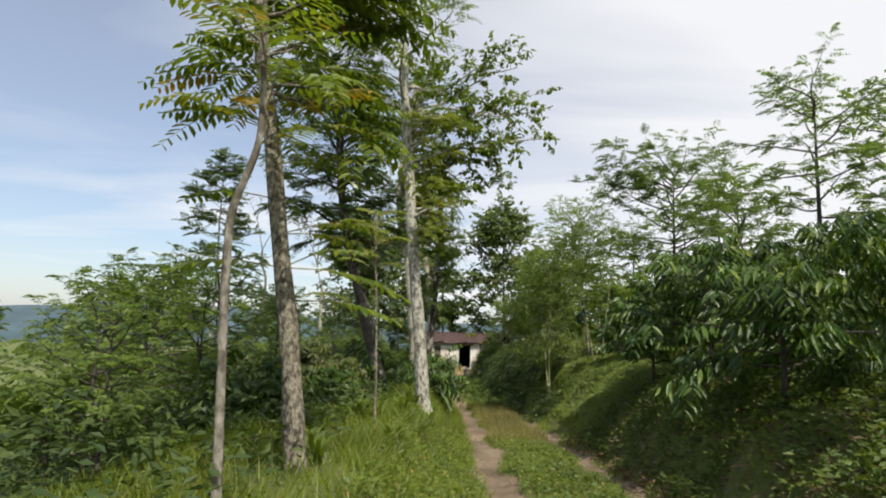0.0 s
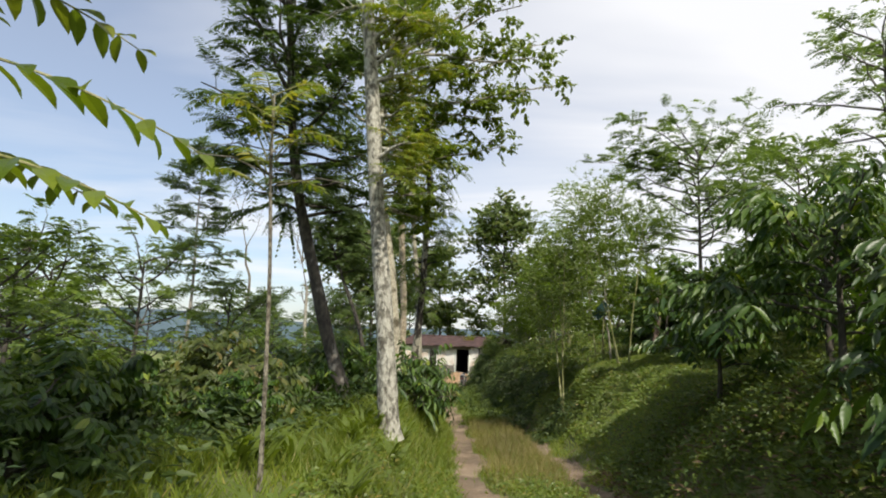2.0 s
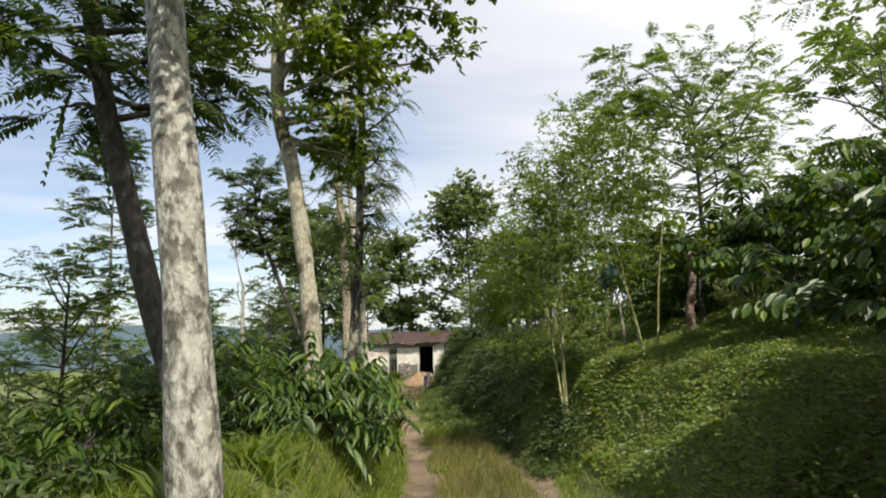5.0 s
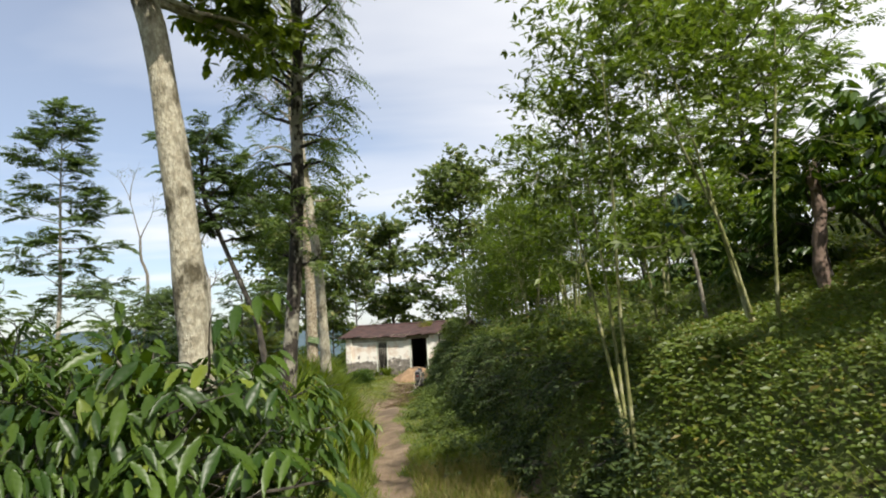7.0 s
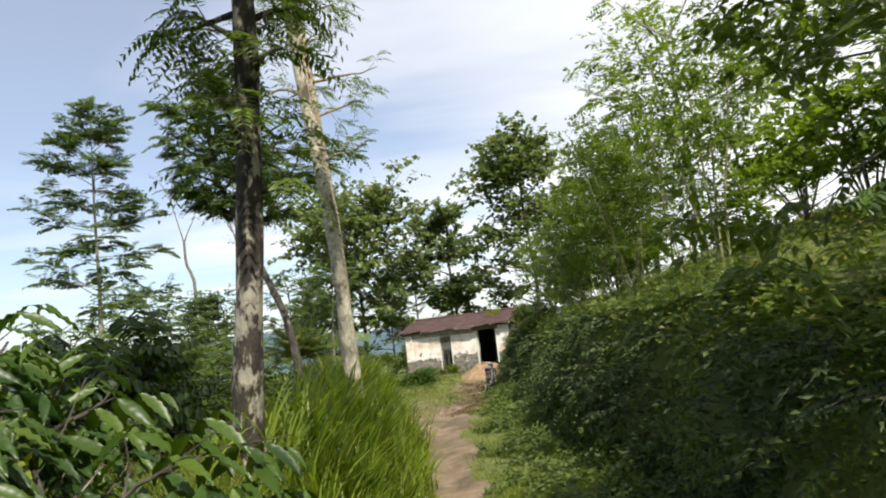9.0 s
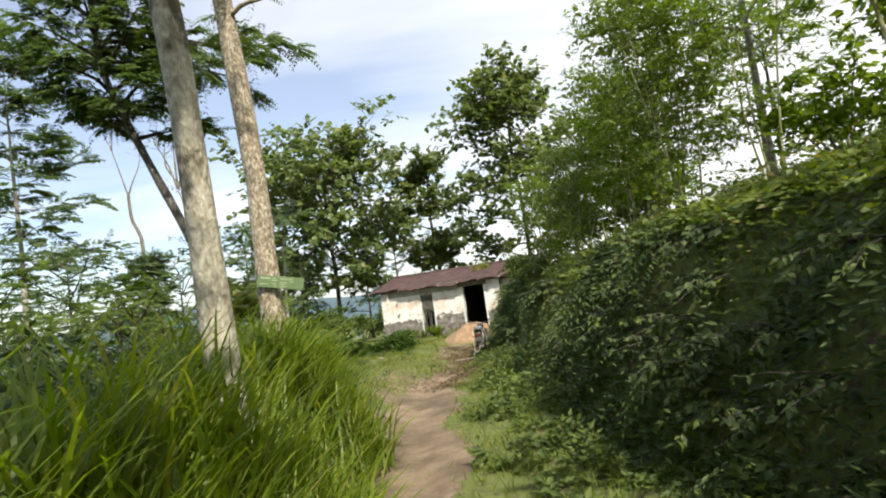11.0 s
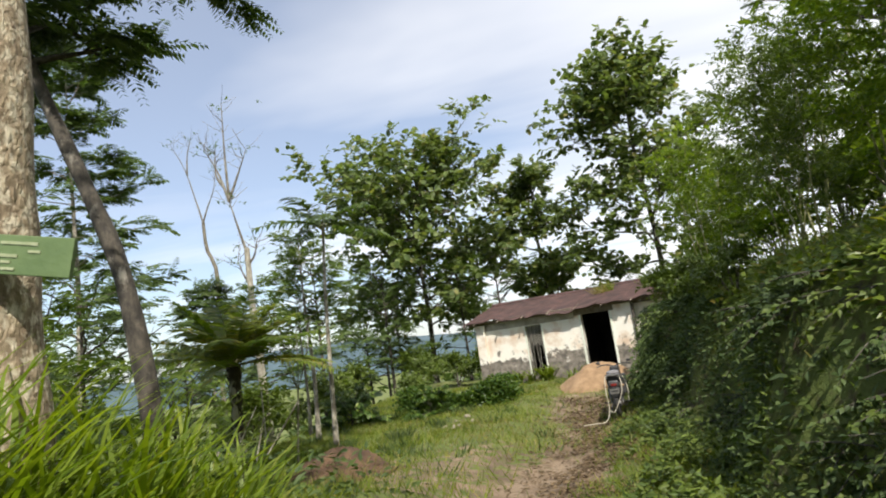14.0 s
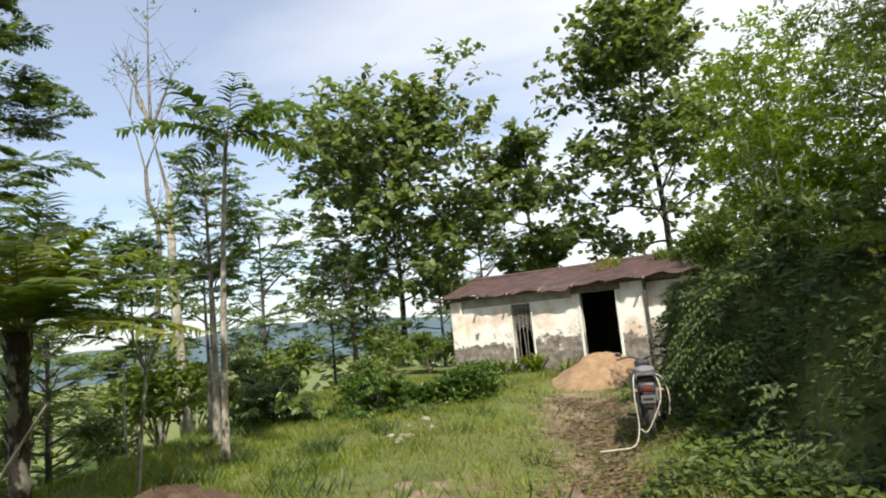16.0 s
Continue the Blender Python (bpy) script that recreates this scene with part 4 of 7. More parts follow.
def far_trees():
    # tall layered trees out on the valley side
    layered_tree(31, 16.0, 3.0, "tall straight tree with flat tiers of dark foliage", at=(-18.3, 46, -1.2), tiers=11, bare=0.32, leaflet=0.34)
    layered_tree(32, 6.5, 1.5, "young straight tree with flat tiers of foliage", at=(-13.2, 47, -2.4), tiers=9, leaflet=0.22)
    z = g(-5.2, 38.7) - 0.1
    layered_tree(33, 3.72 - z, 0.70, "slim layered tree with fern-like foliage", at=(-5.2, 38.7, z), tiers=8, bare=0.50, leaflet=0.12, leaf=LEAF_ALB, per=2)
    z = g(-4.12, 35.5) - 0.05
    sap = [(-3.98 + 4.12, 0, 0.41 - z), (0.22, 0, 0.8 - z), (0.32, 0, 1.15 - z)]
    t = thing("sapling", "thin pale sapling forking into a few upright twigs", "tree", (-4.12, 35.5, z))
    V, F = tube(smooth_line([(0, 0, 0), (0.05, 0, 0.5), sap[0]], 10), np.linspace(0.024, 0.016, 10), 8)
    piece("trunk", mesh_data("trunk", V, F, BARK_PALE, True), t)
    rng = np.random.default_rng(38)
    gr = []
    for k in range(7):
        a, ln = k * 0.9, rng.uniform(0.8, 1.6)
        tip = np.array(sap[0]) + np.array([math.cos(a) * 0.30, math.sin(a) * 0.30, 1.0]) * ln
        V, F = tube(smooth_line([sap[0], (np.array(sap[0]) + tip) / 2 + np.array([math.cos(a), math.sin(a), 0]) * 0.05, tip], 8), np.linspace(0.009, 0.003, 8), 5)
        piece("branch", mesh_data("branch", V, F, BARK_PALE, True), t)
        gr += [sprig(rng, tip - UP * rng.uniform(0.0, 0.45), rand_dirs(rng, 1, -0.1, 0.6)[0], 0.36, 12, 0.085, 0.5) for q in range(7)]
    V, F = gather(gr)
    tagged(piece("crown", mesh_data("crown", V, F, LEAF_ALB), t), kind="stuff")
    z = g(-5.62, 39.2) - 0.1
    layered_tree(39, 2.15 - z, 0.42, "thin dark sapling with a small flat top", name="sapling", at=(-5.62, 39.2, z), tiers=4, bare=0.78, leaflet=0.11, per=1)
    a = feathery_tree(35, 4.4, 1.9, "bushy feathery-leaved young tree on the slope", at=(-7.8, 15.5, g(-7.8, 15.5) - 0.1), lo=0.12, leaflet=0.125, fr=0.42, limbs=22, kids=6, per=3, pairs=7)
    a["group"] = "young trees on the slope"
    for x, y, tu, s in [(-3.3, 5.6, 40, 0.40), (-2.5, 4.4, 10, 0.28), (-3.3, 8.0, 75, 0.46), (-4.6, 9.4, 120, 0.60), (-5.8, 11.8, 120, 0.80), (-6.4, 7.4, 200, 0.60), (-6.2, 16.0, 50, 0.95), (-10, 18, 75, 1.15), (-5.4, 19.0, 300, 0.75),
                        (-8.0, 25, 160, 0.9), (-13, 23, 250, 1.3), (-4.6, 3.6, 260, 0.45), (-11, 33, 140, 0.95), (-8.6, 39.0, 60, 0.7), (-7.4, 34.2, 200, 0.55), (-9.8, 36.0, 20, 0.8), (-10.5, 41.0, 90, 0.85), (-4.7, 30.4, 30, 0.55), (-6.1, 32.4, 140, 0.75), (-5.3, 28.6, 250, 0.5), (-7.6, 30.6, 70, 0.9)]:
        put(a, x, y, tu, s)
    b = feathery_tree(36, 7.0, 2.6, "feathery-leaved tree on the valley side", leaf=LEAF_DARK, at=(-11.5, 39, -3.0), lo=0.3, leaflet=0.17, fr=0.6, limbs=18)
    b["group"] = "trees on the valley side"
    for x, y, tu, s in [(-8.6, 47, 50, 0.9), (-16, 56, 130, 1.3), (-24, 52, 220, 1.5), (-9.5, 60, 10, 1.1), (-30, 46, 95, 1.3), (-3.5, 62, 33, 1.2), (-34, 62, 180, 1.7), (-13, 68, 75, 1.4), (-7.7, 52.5, 20, 0.85), (-4.4, 54, 200, 0.8), (-11.5, 60, 120, 1.0)]:
        put(b, x, y, tu, s)
    # broad-leaved trees behind the house
    broad_tree(41, 10.4, 6.0, "large broad-leaved tree with dense rounded crown", (-6.6, 56, -1.4), (2.8, 5.4, 5.2, 2.2), lo=0.24, limbs=32, kids=9, per=5, n=10)
    broad_tree(42, 14.0, 5.0, "tall uneven broad-leaved tree behind the house", (5.1, 56, -1.2), (2.8, 4.2, 3.6, 1.6), lo=0.10, limbs=34, kids=9, per=5, n=8)
    broad_tree(43, 12.0, 3.6, "broad-leaved tree in the gap behind the house", (-0.6, 63, -2.2), (3.0, 3.2, 1.8), lo=0.22, limbs=22, kids=8, n=9)
    # big feathery trees on the plantation side
    feathery_tree(51, 7.6, 3.7, "large feathery-leaved tree above the bank", leaf=LEAF_SHADE, at=(10.6, 28, g(10.6, 28) - 0.1), lo=0.34, leaflet=0.17, fr=0.62, limbs=26, kids=8, per=5, wide=0.55, extra=(3, 0.84, 0.96, (4.0, 4.8), (0.32, 0.42), (2.9, 3.3)))
    feathery_tree(52, 7.6, 3.0, "tall feathery-leaved shade tree above the bank", leaf=LEAF_SHADE, wide=0.55, at=(11.6, 18.5, g(11.6, 18.5) - 0.1), lo=0.42, leaflet=0.13, fr=0.5, limbs=18, kids=7, per=4)
    feathery_tree(53, 7.0, 3.0, "feathery-leaved tree rising behind the thicket", leaf=LEAF_THICKET, at=(6.9, 31.5, g(6.9, 31.5) - 0.1), lo=0.4, leaflet=0.15, fr=0.55, limbs=15, kids=6, per=3, bark=BARK_PALE)
    feathery_tree(54, 7.8, 3.4, "feathery-leaved shade tree over the plantation", at=(8.3, 40, g(8.3, 40) - 0.1), lo=0.4, leaflet=0.15, fr=0.55, limbs=15, kids=6)
    feathery_tree(56, 8.0, 3.4, "far feathery tree closing the plantation", leaf=LEAF_SHADE, wide=0.6, at=(15, 33, g(15, 33) - 0.1), lo=0.4, leaflet=0.2, fr=0.7, limbs=12, kids=5)
    c = feathery_tree(57, 7.4, 3.4, "dense feathery-leaved tree on the plantation slope", leaf=LEAF_SHADE, wide=0.46, at=(13.5, 13.5, g(13.5, 13.5) - 0.1), lo=0.16, leaflet=0.20, fr=0.7, limbs=22, kids=5, per=4)
    c["group"] = "trees on the plantation slope"
    for x, y, tu, s in [(16, 20, 70, 1.0), (8.4, 17.2, 140, 0.55), (7.2, 14.6, 300, 0.42), (13, 42, 20, 0.95), (9.5, 47, 110, 0.8), (11.5, 8.0, 280, 0.62), (8.6, 42.6, 330, 0.7)]:
        put(c, x, y, tu, s)


far_trees()


def bare_tree(name, label, base, stems, r, bark, leafy=False):
    """A leafless tree: a trunk and forking stems."""
    t = thing(name, label, "tree", base)
    for k, pts in enumerate(stems):
        S = smooth_line(pts, 12)
        V, F = tube(S, np.linspace(r if k == 0 else r * 0.36, r * (0.6 if k == 0 else 0.07), len(S)), 7)
        stem = piece("trunk" if k == 0 else "branch", mesh_data("stem", V, F, bark if k == 0 else TWIG, True), t)
        if k:
            rng = np.random.default_rng(k)
            tip, fan = np.array(pts[-1]), []
            for q in range(9):
                w = unit(np.array([rng.normal(0, 0.8), rng.normal(0, 0.8), rng.uniform(0.3, 1.0)]))
                at = S[rng.integers(7, 12)]
                fan.append(tube([at, at + w * 0.35, at + w * 0.75 + UP * 0.1], (r * 0.07, r * 0.05, r * 0.03), 3))
            V, F = join(fan)
            piece("twig", mesh_data("twig", V, F, TWIG), stem)
            if leafy:
                V, F = gather([sprig(rng, tip + rng.normal(0, 0.3, 3) * (1, 1, 0.25), rand_dirs(rng, 1, -0.1, 0.3)[0], 0.4, 5, 0.15, 0.45) for q in range(5)])
                tagged(piece("leaf_tuft", mesh_data("leaf_tuft", V, F, LEAF_DARK), stem), kind="stuff")
    return t


zb = g(-16.6, 53) - 0.2
bare_tree("dead_tree", "nearly leafless thin forked tree with grey branches", (-16.6, 53, zb),
          [[(0, 0, 0), (-0.05, 0, 1.7 - zb), (0.17, 0, 5.9 - zb), (-0.30, 0, 7.4 - zb), (-0.39, 0, 8.83 - zb)], [(-0.39, 0, 8.8 - zb), (-0.75, 0, 10.2 - zb), (-1.25, 0, 11.94 - zb), (-1.98, 0, 13.4 - zb)],
           [(-0.39, 0, 8.8 - zb), (-0.05, 0, 9.6 - zb), (0.35, 0, 10.4 - zb), (0.6, 0, 11.6 - zb)], [(-1.1, 0, 11.5 - zb), (-1.0, 0, 12.6 - zb), (-0.7, 0, 13.6 - zb)]], 0.13, TWIG, leafy=True)
zb = g(-9.3, 43.7) - 0.2
bare_tree("dead_tree", "bleached broken trunk carrying thin bare flat-topped limbs", (-9.3, 43.7, zb),
          [[(0.18, 0, 0), (0.05, 0, 1.0 - zb), (-0.04, 0, 2.8 - zb), (-0.06, 0, 4.87 - zb)], [(-0.06, 0, 4.7 - zb), (-0.35, 0, 5.8 - zb), (-0.54, 0, 6.6 - zb)],
           [(-0.54, 0, 6.55 - zb), (-0.85, 0, 7.6 - zb), (-1.33, 0, 8.6 - zb)], [(-0.54, 0, 6.55 - zb), (-0.56, 0, 8.2 - zb), (-0.52, 0, 10.1 - zb)], [(-0.54, 0, 6.6 - zb), (-0.15, 0, 7.4 - zb), (0.25, 0, 8.25 - zb)],
           [(-0.70, 0, 7.1 - zb), (-0.95, 0, 7.6 - zb), (-0.9, 0, 8.5 - zb)], [(-0.06, 0, 4.3 - zb), (0.20, 0, 4.6 - zb), (0.34, 0, 5.1 - zb)], [(0.0, 0, 3.6 - zb), (-0.25, 0, 4.0 - zb), (-0.42, 0, 4.5 - zb)]], 0.15, BARK_BLEACHED, leafy=True)


def stepped_palm():
    """Young tree like a palm: a bare pole and long pinnate leaves radiating at its top."""
    rng = np.random.default_rng(61)
    b = (-4.15, 37.2, g(-4.15, 37.2) - 0.05)
    t = build_tree("sapling", "slender pole-like young tree crowned by long radiating pinnate leaves", b, [(0, 0, 0), (0.05, 0, 1.5), (0.12, 0, 3.0), (0.24, 0, 4.50)], 0.05, 0.025, BARK_PALE, [], [], None)
    for k in range(11):
        a = k * 2.399 + 0.3
        el = 0.02 + 1.15 * (k / 11)
        way = np.array([math.cos(a) * math.cos(el), math.sin(a) * math.cos(el), math.sin(el)])
        gr = frond(rng, np.array((0.24, 0, 4.47 - 0.02 * k)), way, rng.uniform(1.3, 1.6), 17, 0.33, 0.28, 0.36, SICKLE)
        V, F = gather([gr])
        rv, rf = tube(gr[6], np.linspace(0.010, 0.003, len(gr[6])), 4)
        fr = tagged(piece("frond", mesh_data("frond", V, F, LEAF_DARK), t), kind="stuff")
        piece("rib", mesh_data("rib", rv, rf, STEM_GREEN), fr)


stepped_palm()


def tree_fern():
    """A tree fern: a fibrous dark trunk, arching fronds of many narrow pinnae, some old ones hanging."""
    rng = np.random.default_rng(34)
    x, y = -4.54, 34.55
    t = thing("tree_fern", "tree fern with dark fibrous trunk and bright green arching fronds", "tree fern", (x, y, g(x, y) - 0.1))
    top = 0.92 - g(x, y) + 0.1
    S = smooth_line([(0.02, 0, 0), (-0.02, 0, 0.5 * top), (0, 0, top)], 16)
    V, F = tube(S, np.interp(np.arange(16), [0, 3, 10, 15], [0.125, 0.085, 0.080, 0.10]) * (1 + 0.10 * np.sin(np.arange(16) * 2.3)), 14)
    V[:, :2] += rng.normal(0, 0.006, (len(V), 2))
    trunk = piece("trunk", mesh_data("trunk", V, F, BARK_HALF, True), t)
    for k in range(40):
        u, a = rng.uniform(0.35, 1.0), rng.uniform(0, 2 * np.pi)
        p = S[int(u * 15)] + np.array([math.cos(a), math.sin(a), 0]) * 0.075
        d = np.array([math.cos(a) * 0.35, math.sin(a) * 0.35, 0.9])
        V, F = tube([p, p + d * 0.07, p + d * rng.uniform(0.12, 0.2)], (0.014, 0.011, 0.006), 5)
        piece("frond_stub", mesh_data("frond_stub", V, F, BARK_DARK), trunk)
    for k in range(28):
        a = k * 2.399
        el = np.interp(k, [0, 5, 27], [0.15, 0.45, 1.25]) + rng.normal(0, 0.06)
        w = np.array([math.cos(a) * math.cos(el), math.sin(a) * math.cos(el), math.sin(el)])
        f = frond(rng, S[-1] + w * 0.05, w, rng.uniform(1.35, 1.75), 30, 0.36, 0.20, 0.30, BLADE, 0.12)
        V, F = gather([f])
        fr = tagged(piece("frond", mesh_data("frond", V, F, (LEAF_NEW, LEAF_NEW, LEAF_THICKET)[k % 3]), t), kind="stuff")
        V, F = tube(np.vstack([S[-1] - UP * 0.08, f[6]]), np.linspace(0.014, 0.003, len(f[6]) + 1), 6)
        piece("rib", mesh_data("rib", V, F, STEM_GREEN), fr)


tree_fern()

# ---- thicket of thin stems above the bank ----


def thicket(seed, h, r, stems, label, at, leaf=LEAF_THICKET, lo=0.34, limbs=11, per=3):
    rng = np.random.default_rng(seed)
    t = thing("shrub", label, "shrub", at, group="thin-stemmed trees on the bank")
    gr, lines = [], []
    for k in range(stems):
        a = rng.uniform(0, 2 * np.pi)
        d = np.array([math.cos(a), math.sin(a), 0]) * rng.uniform(0.08, 0.24) * h
        p0 = np.array([math.cos(a), math.sin(a), 0]) * rng.uniform(0.05, 0.16)
        hh = h * rng.uniform(0.75, 1.05)
        S = smooth_line([p0, p0 + d * 0.3 + UP * hh * 0.35 + rng.normal(0, 0.05, 3), p0 + d * 0.7 + UP * hh * 0.7, p0 + d + UP * hh], 10)
        V, F = tube(S, np.linspace(0.023, 0.007, 10), 6)
        piece("stem", mesh_data("stem", V, F, STEM_GREEN, True), t)
        l, s = grow(rng, S, limbs, lo, 1.0, (r * 0.55, r * 0.8, r * 0.4), (0.2, 0.45, 0.9), 5, 0.30)
        lines += [x for limb in l for x in limb]
        gr += leaf_sites(rng, s, per, 0.38, 9, 0.108, 0.46, DIAMOND, 0.35)
    V, F = wood(lines, 0.008, 0.004, 4)
    tagged(piece("twig", mesh_data("twig", V, F, TWIG), t), kind="stuff")
    V, F = gather(gr)
    tagged(piece("crown", mesh_data("crown", V, F, leaf), t), kind="stuff")
    return t


TH = [thicket(71, 4.5, 1.5, 3, "clump of thin pale stems under dense small olive leaves", (3.12, 18.1, g(3.12, 18.1) - 0.05), LEAF_OLIVE, 0.40, 11, 4),
      thicket(72, 5.2, 1.7, 3, "tall thin-stemmed small-leaved tree on the bank", (4.6, 20.5, g(4.6, 20.5) - 0.05)),
      thicket(73, 3.4, 1.3, 4, "low clump of thin stems with yellow-green leaves", (4.5, 24.8, g(4.5, 24.8) - 0.05))]
for k, x, y, tu, s in [(0, 4.5, 18.0, 80, 0.9), (1, 5.4, 28.6, 260, 0.8),
                       (0, 4.6, 29.6, 110, 0.85), (2, 4.8, 31.0, 310, 1.2), (2, 4.9, 33.2, 170, 1.0), (0, 4.3, 36.6, 230, 0.8), (1, 5.2, 35.0, 15, 0.9),
                       (2, 3.6, 39.0, 75, 0.85), (0, 5.6, 38.6, 285, 1.0), (2, 5.7, 44.8, 130, 1.05), (1, 6.6, 43.0, 200, 1.0),
                       (2, 6.0, 46.5, 240, 1.2), (1, 8.0, 48.5, 300, 1.1), (0, 3.7, 33.9, 20, 0.66)]:
    put(TH[k], x, y, tu, s)


def shrub(seed, h, r, label, at, leaf, n=1500, leafsize=0.15):
    """A rounded leafy shrub: a few stems, clumped leaves with gaps between."""
    rng = np.random.default_rng(seed)
    t = thing("shrub", label, "shrub", at, group="leafy shrubs")
    gr, tips = [], []
    for k in range(9):
        a, el = k * 2.399, rng.uniform(0.35, 1.3)
        w = np.array([math.cos(a) * math.cos(el) * r, math.sin(a) * math.cos(el) * r, math.sin(el) * h])
        S = smooth_line([(0, 0, 0), w * 0.45 + UP * 0.15 * h + rng.normal(0, 0.08, 3), w * rng.uniform(0.8, 1.0)], 8)
        V, F = tube(S, np.linspace(0.022, 0.006, 8), 5)
        piece("stem", mesh_data("stem", V, F, TWIG), t)
        tips += [S[3], S[5], S[6], S[7]]
    for p in tips:
        for q in range(6):
            gr.append(sprig(rng, p, rand_dirs(rng, 1, -0.3, 1.0)[0], rng.uniform(0.25, 0.5) * r, n // 216, leafsize, 0.5, DIAMOND, 0.35))
    V, F = gather(gr)
    tagged(piece("crown", mesh_data("crown", V, F, leaf), t), kind="stuff")
    return t


SH = [shrub(91, 2.2, 1.2, "leafy yellow-green shrub filling the slope above the bank", (6.7, 24.8, g(6.7, 24.8) - 0.05), LEAF_THICKET, 1750, 0.17),
      shrub(92, 1.8, 1.2, "dark leafy shrub on the slope edge", (-6.4, 42.0, g(-6.4, 42.0) - 0.05), LEAF_OLIVE, 1550, 0.17)]
for k, x, y, tu, s in [(1, 7.4, 13.4, 15, 1.1), (1, 8.6, 16.6, 100, 1.3), (1, 7.2, 19.4, 200, 1.1), (1, 9.6, 12.2, 280, 1.4), (1, 9.4, 20.6, 340, 1.3), 
                       (1, 2.9, 34.8, 260, 0.5), (1, 2.8, 36.8, 330, 0.6), (1, 2.75, 39.4, 110, 0.6), (1, 3.1, 41.5, 30, 0.7), (1, -7.0, 38.4, 60, 0.6), (1, -6.3, 35.4, 150, 0.5), (1, -8.2, 36.6, 220, 0.7), (1, -5.2, 29.5, 40, 0.85), (1, -6.8, 31.4, 200, 1.1), (1, -8.5, 28.5, 90, 1.3), (1, -7.2, 26.0, 310, 1.0), (1, -12.5, 17.0, 200, 1.5), (1, -15.0, 21.0, 30, 1.7), (1, -11.0, 13.5, 120, 1.3), (1, -4.8, 8.2, 80, 0.9), (1, -6.6, 16.4, 40, 1.1), (1, -8.6, 20.0, 130, 1.3), (1, -6.0, 22.5, 260, 1.0), (1, -5.9, 10.4, 10, 1.1), (1, -4.1, 6.4, 200, 0.7), (1, -7.4, 12.8, 300, 1.2), (0, 6.8, 26.6, 80, 1.1), (0, 6.5, 28.8, 160, 0.9), (0, 6.4, 36.6, 50, 1.0), (0, 7.2, 38.6, 120, 1.2), (0, 5.6, 41.0, 190, 1.0),
                       (0, 7.4, 24.0, 250, 1.2), (0, 6.8, 22.0, 330, 0.9), (1, 6.6, 40.0, 20, 1.1),
                       (1, -8.6, 42.0, 220, 1.3), (1, -7.0, 45.5, 280, 1.1), (1, -4.9, 47.5, 340, 0.9), (1, -10.6, 38.0, 40, 1.3), (1, -10.8, 46.5, 100, 1.5), (1, -4.6, 44.4, 10, 0.6), (1, -4.2, 49.8, 70, 0.9), (1, -5.9, 50.6, 160, 1.1), (1, -3.4, 52.6, 250, 1.1)]:
    put(SH[k], x, y, tu, s)

# ---- coffee ----


def coffee(seed, h, r, label, at, leaf=LEAF_COFFEE, n_limb=14, leafsize=0.17, lo=0.12, form=ROUND, lift=-0.28, per=3):
    """A coffee bush: short trunk, drooping arms with paired glossy leaves."""
    rng = np.random.default_rng(seed)
    t = thing("coffee_bush", label, "bush", at, group="coffee bushes")
    sp = [(0, 0, 0), (0.03, 0.02, 0.4 * h), (0, 0, 0.85 * h)]
    V, F = tube(smooth_line(sp, 8), np.linspace(0.045, 0.018, 8), 8)
    piece("trunk", mesh_data("trunk", V, F, BARK_DARK, True), t)
    lines, sites = grow(rng, smooth_line(sp, 12), n_limb, lo, 1.0, (r, r, r * 0.6), (0.35, 0.45, 0.9), 5, 0.32, 0.4, lift=lift)
    for limb in lines:
        V, F = wood(limb, 0.016, 0.006)
        piece("branch", mesh_data("branch", V, F, BARK_DARK), t)
    gr = []
    for p, q, d in sites:
        for k in range(per):
            w = unit(d + rand_dirs(rng, 1, -0.2, 0.5)[0] * 0.8)
            gr.append(frond(rng, p + (q - p) * rng.uniform(0, 0.6), w, rng.uniform(0.34, 0.5) if form is PLEAT else rng.uniform(0.28, 0.45), 4 if form is PLEAT else 5, leafsize, 0.29 if form is PLEAT or form is FOLD else 0.40, 0.35, form, 0.60 if form is PLEAT else 0.95 if form is FOLD else 0.75))
    V, F = gather(gr)
    tagged(piece("crown", mesh_data("crown", V, F, leaf, form is PLEAT), t), kind="stuff")
    return t


CB = [coffee(81, 0.86, 0.80, "dense glossy dark-green coffee bush", (-0.33, 15.8, g(-0.33, 15.8) - 0.05), n_limb=19, leafsize=0.26, lo=0.14, form=PLEAT, per=1),
      coffee(82, 0.85, 0.8, "sprawling coffee bush with dulled drooping leaves", (-2.4, 10.9, g(-2.4, 10.9) - 0.05), leaf=LEAF_DRY, n_limb=16, leafsize=0.15),
      coffee(83, 1.8, 1.15, "tall open coffee bush with long drooping glossy leaves", (5.6, 7.4, g(5.6, 7.4) - 0.05), n_limb=13, leafsize=0.24, lo=0.42, lift=-0.30, form=FOLD, per=2),
      coffee(84, 0.85, 0.9, "glossy green coffee bush with drooping leaves", (-3.0, 17.5, g(-3.0, 17.5) - 0.05), n_limb=14, leafsize=0.18),
      coffee(85, 1.55, 0.95, "small open coffee tree on a bare stem", (4.12, 12.1, g(4.12, 12.1) - 0.05), n_limb=13, leafsize=0.18, lo=0.50, lift=-0.12)]
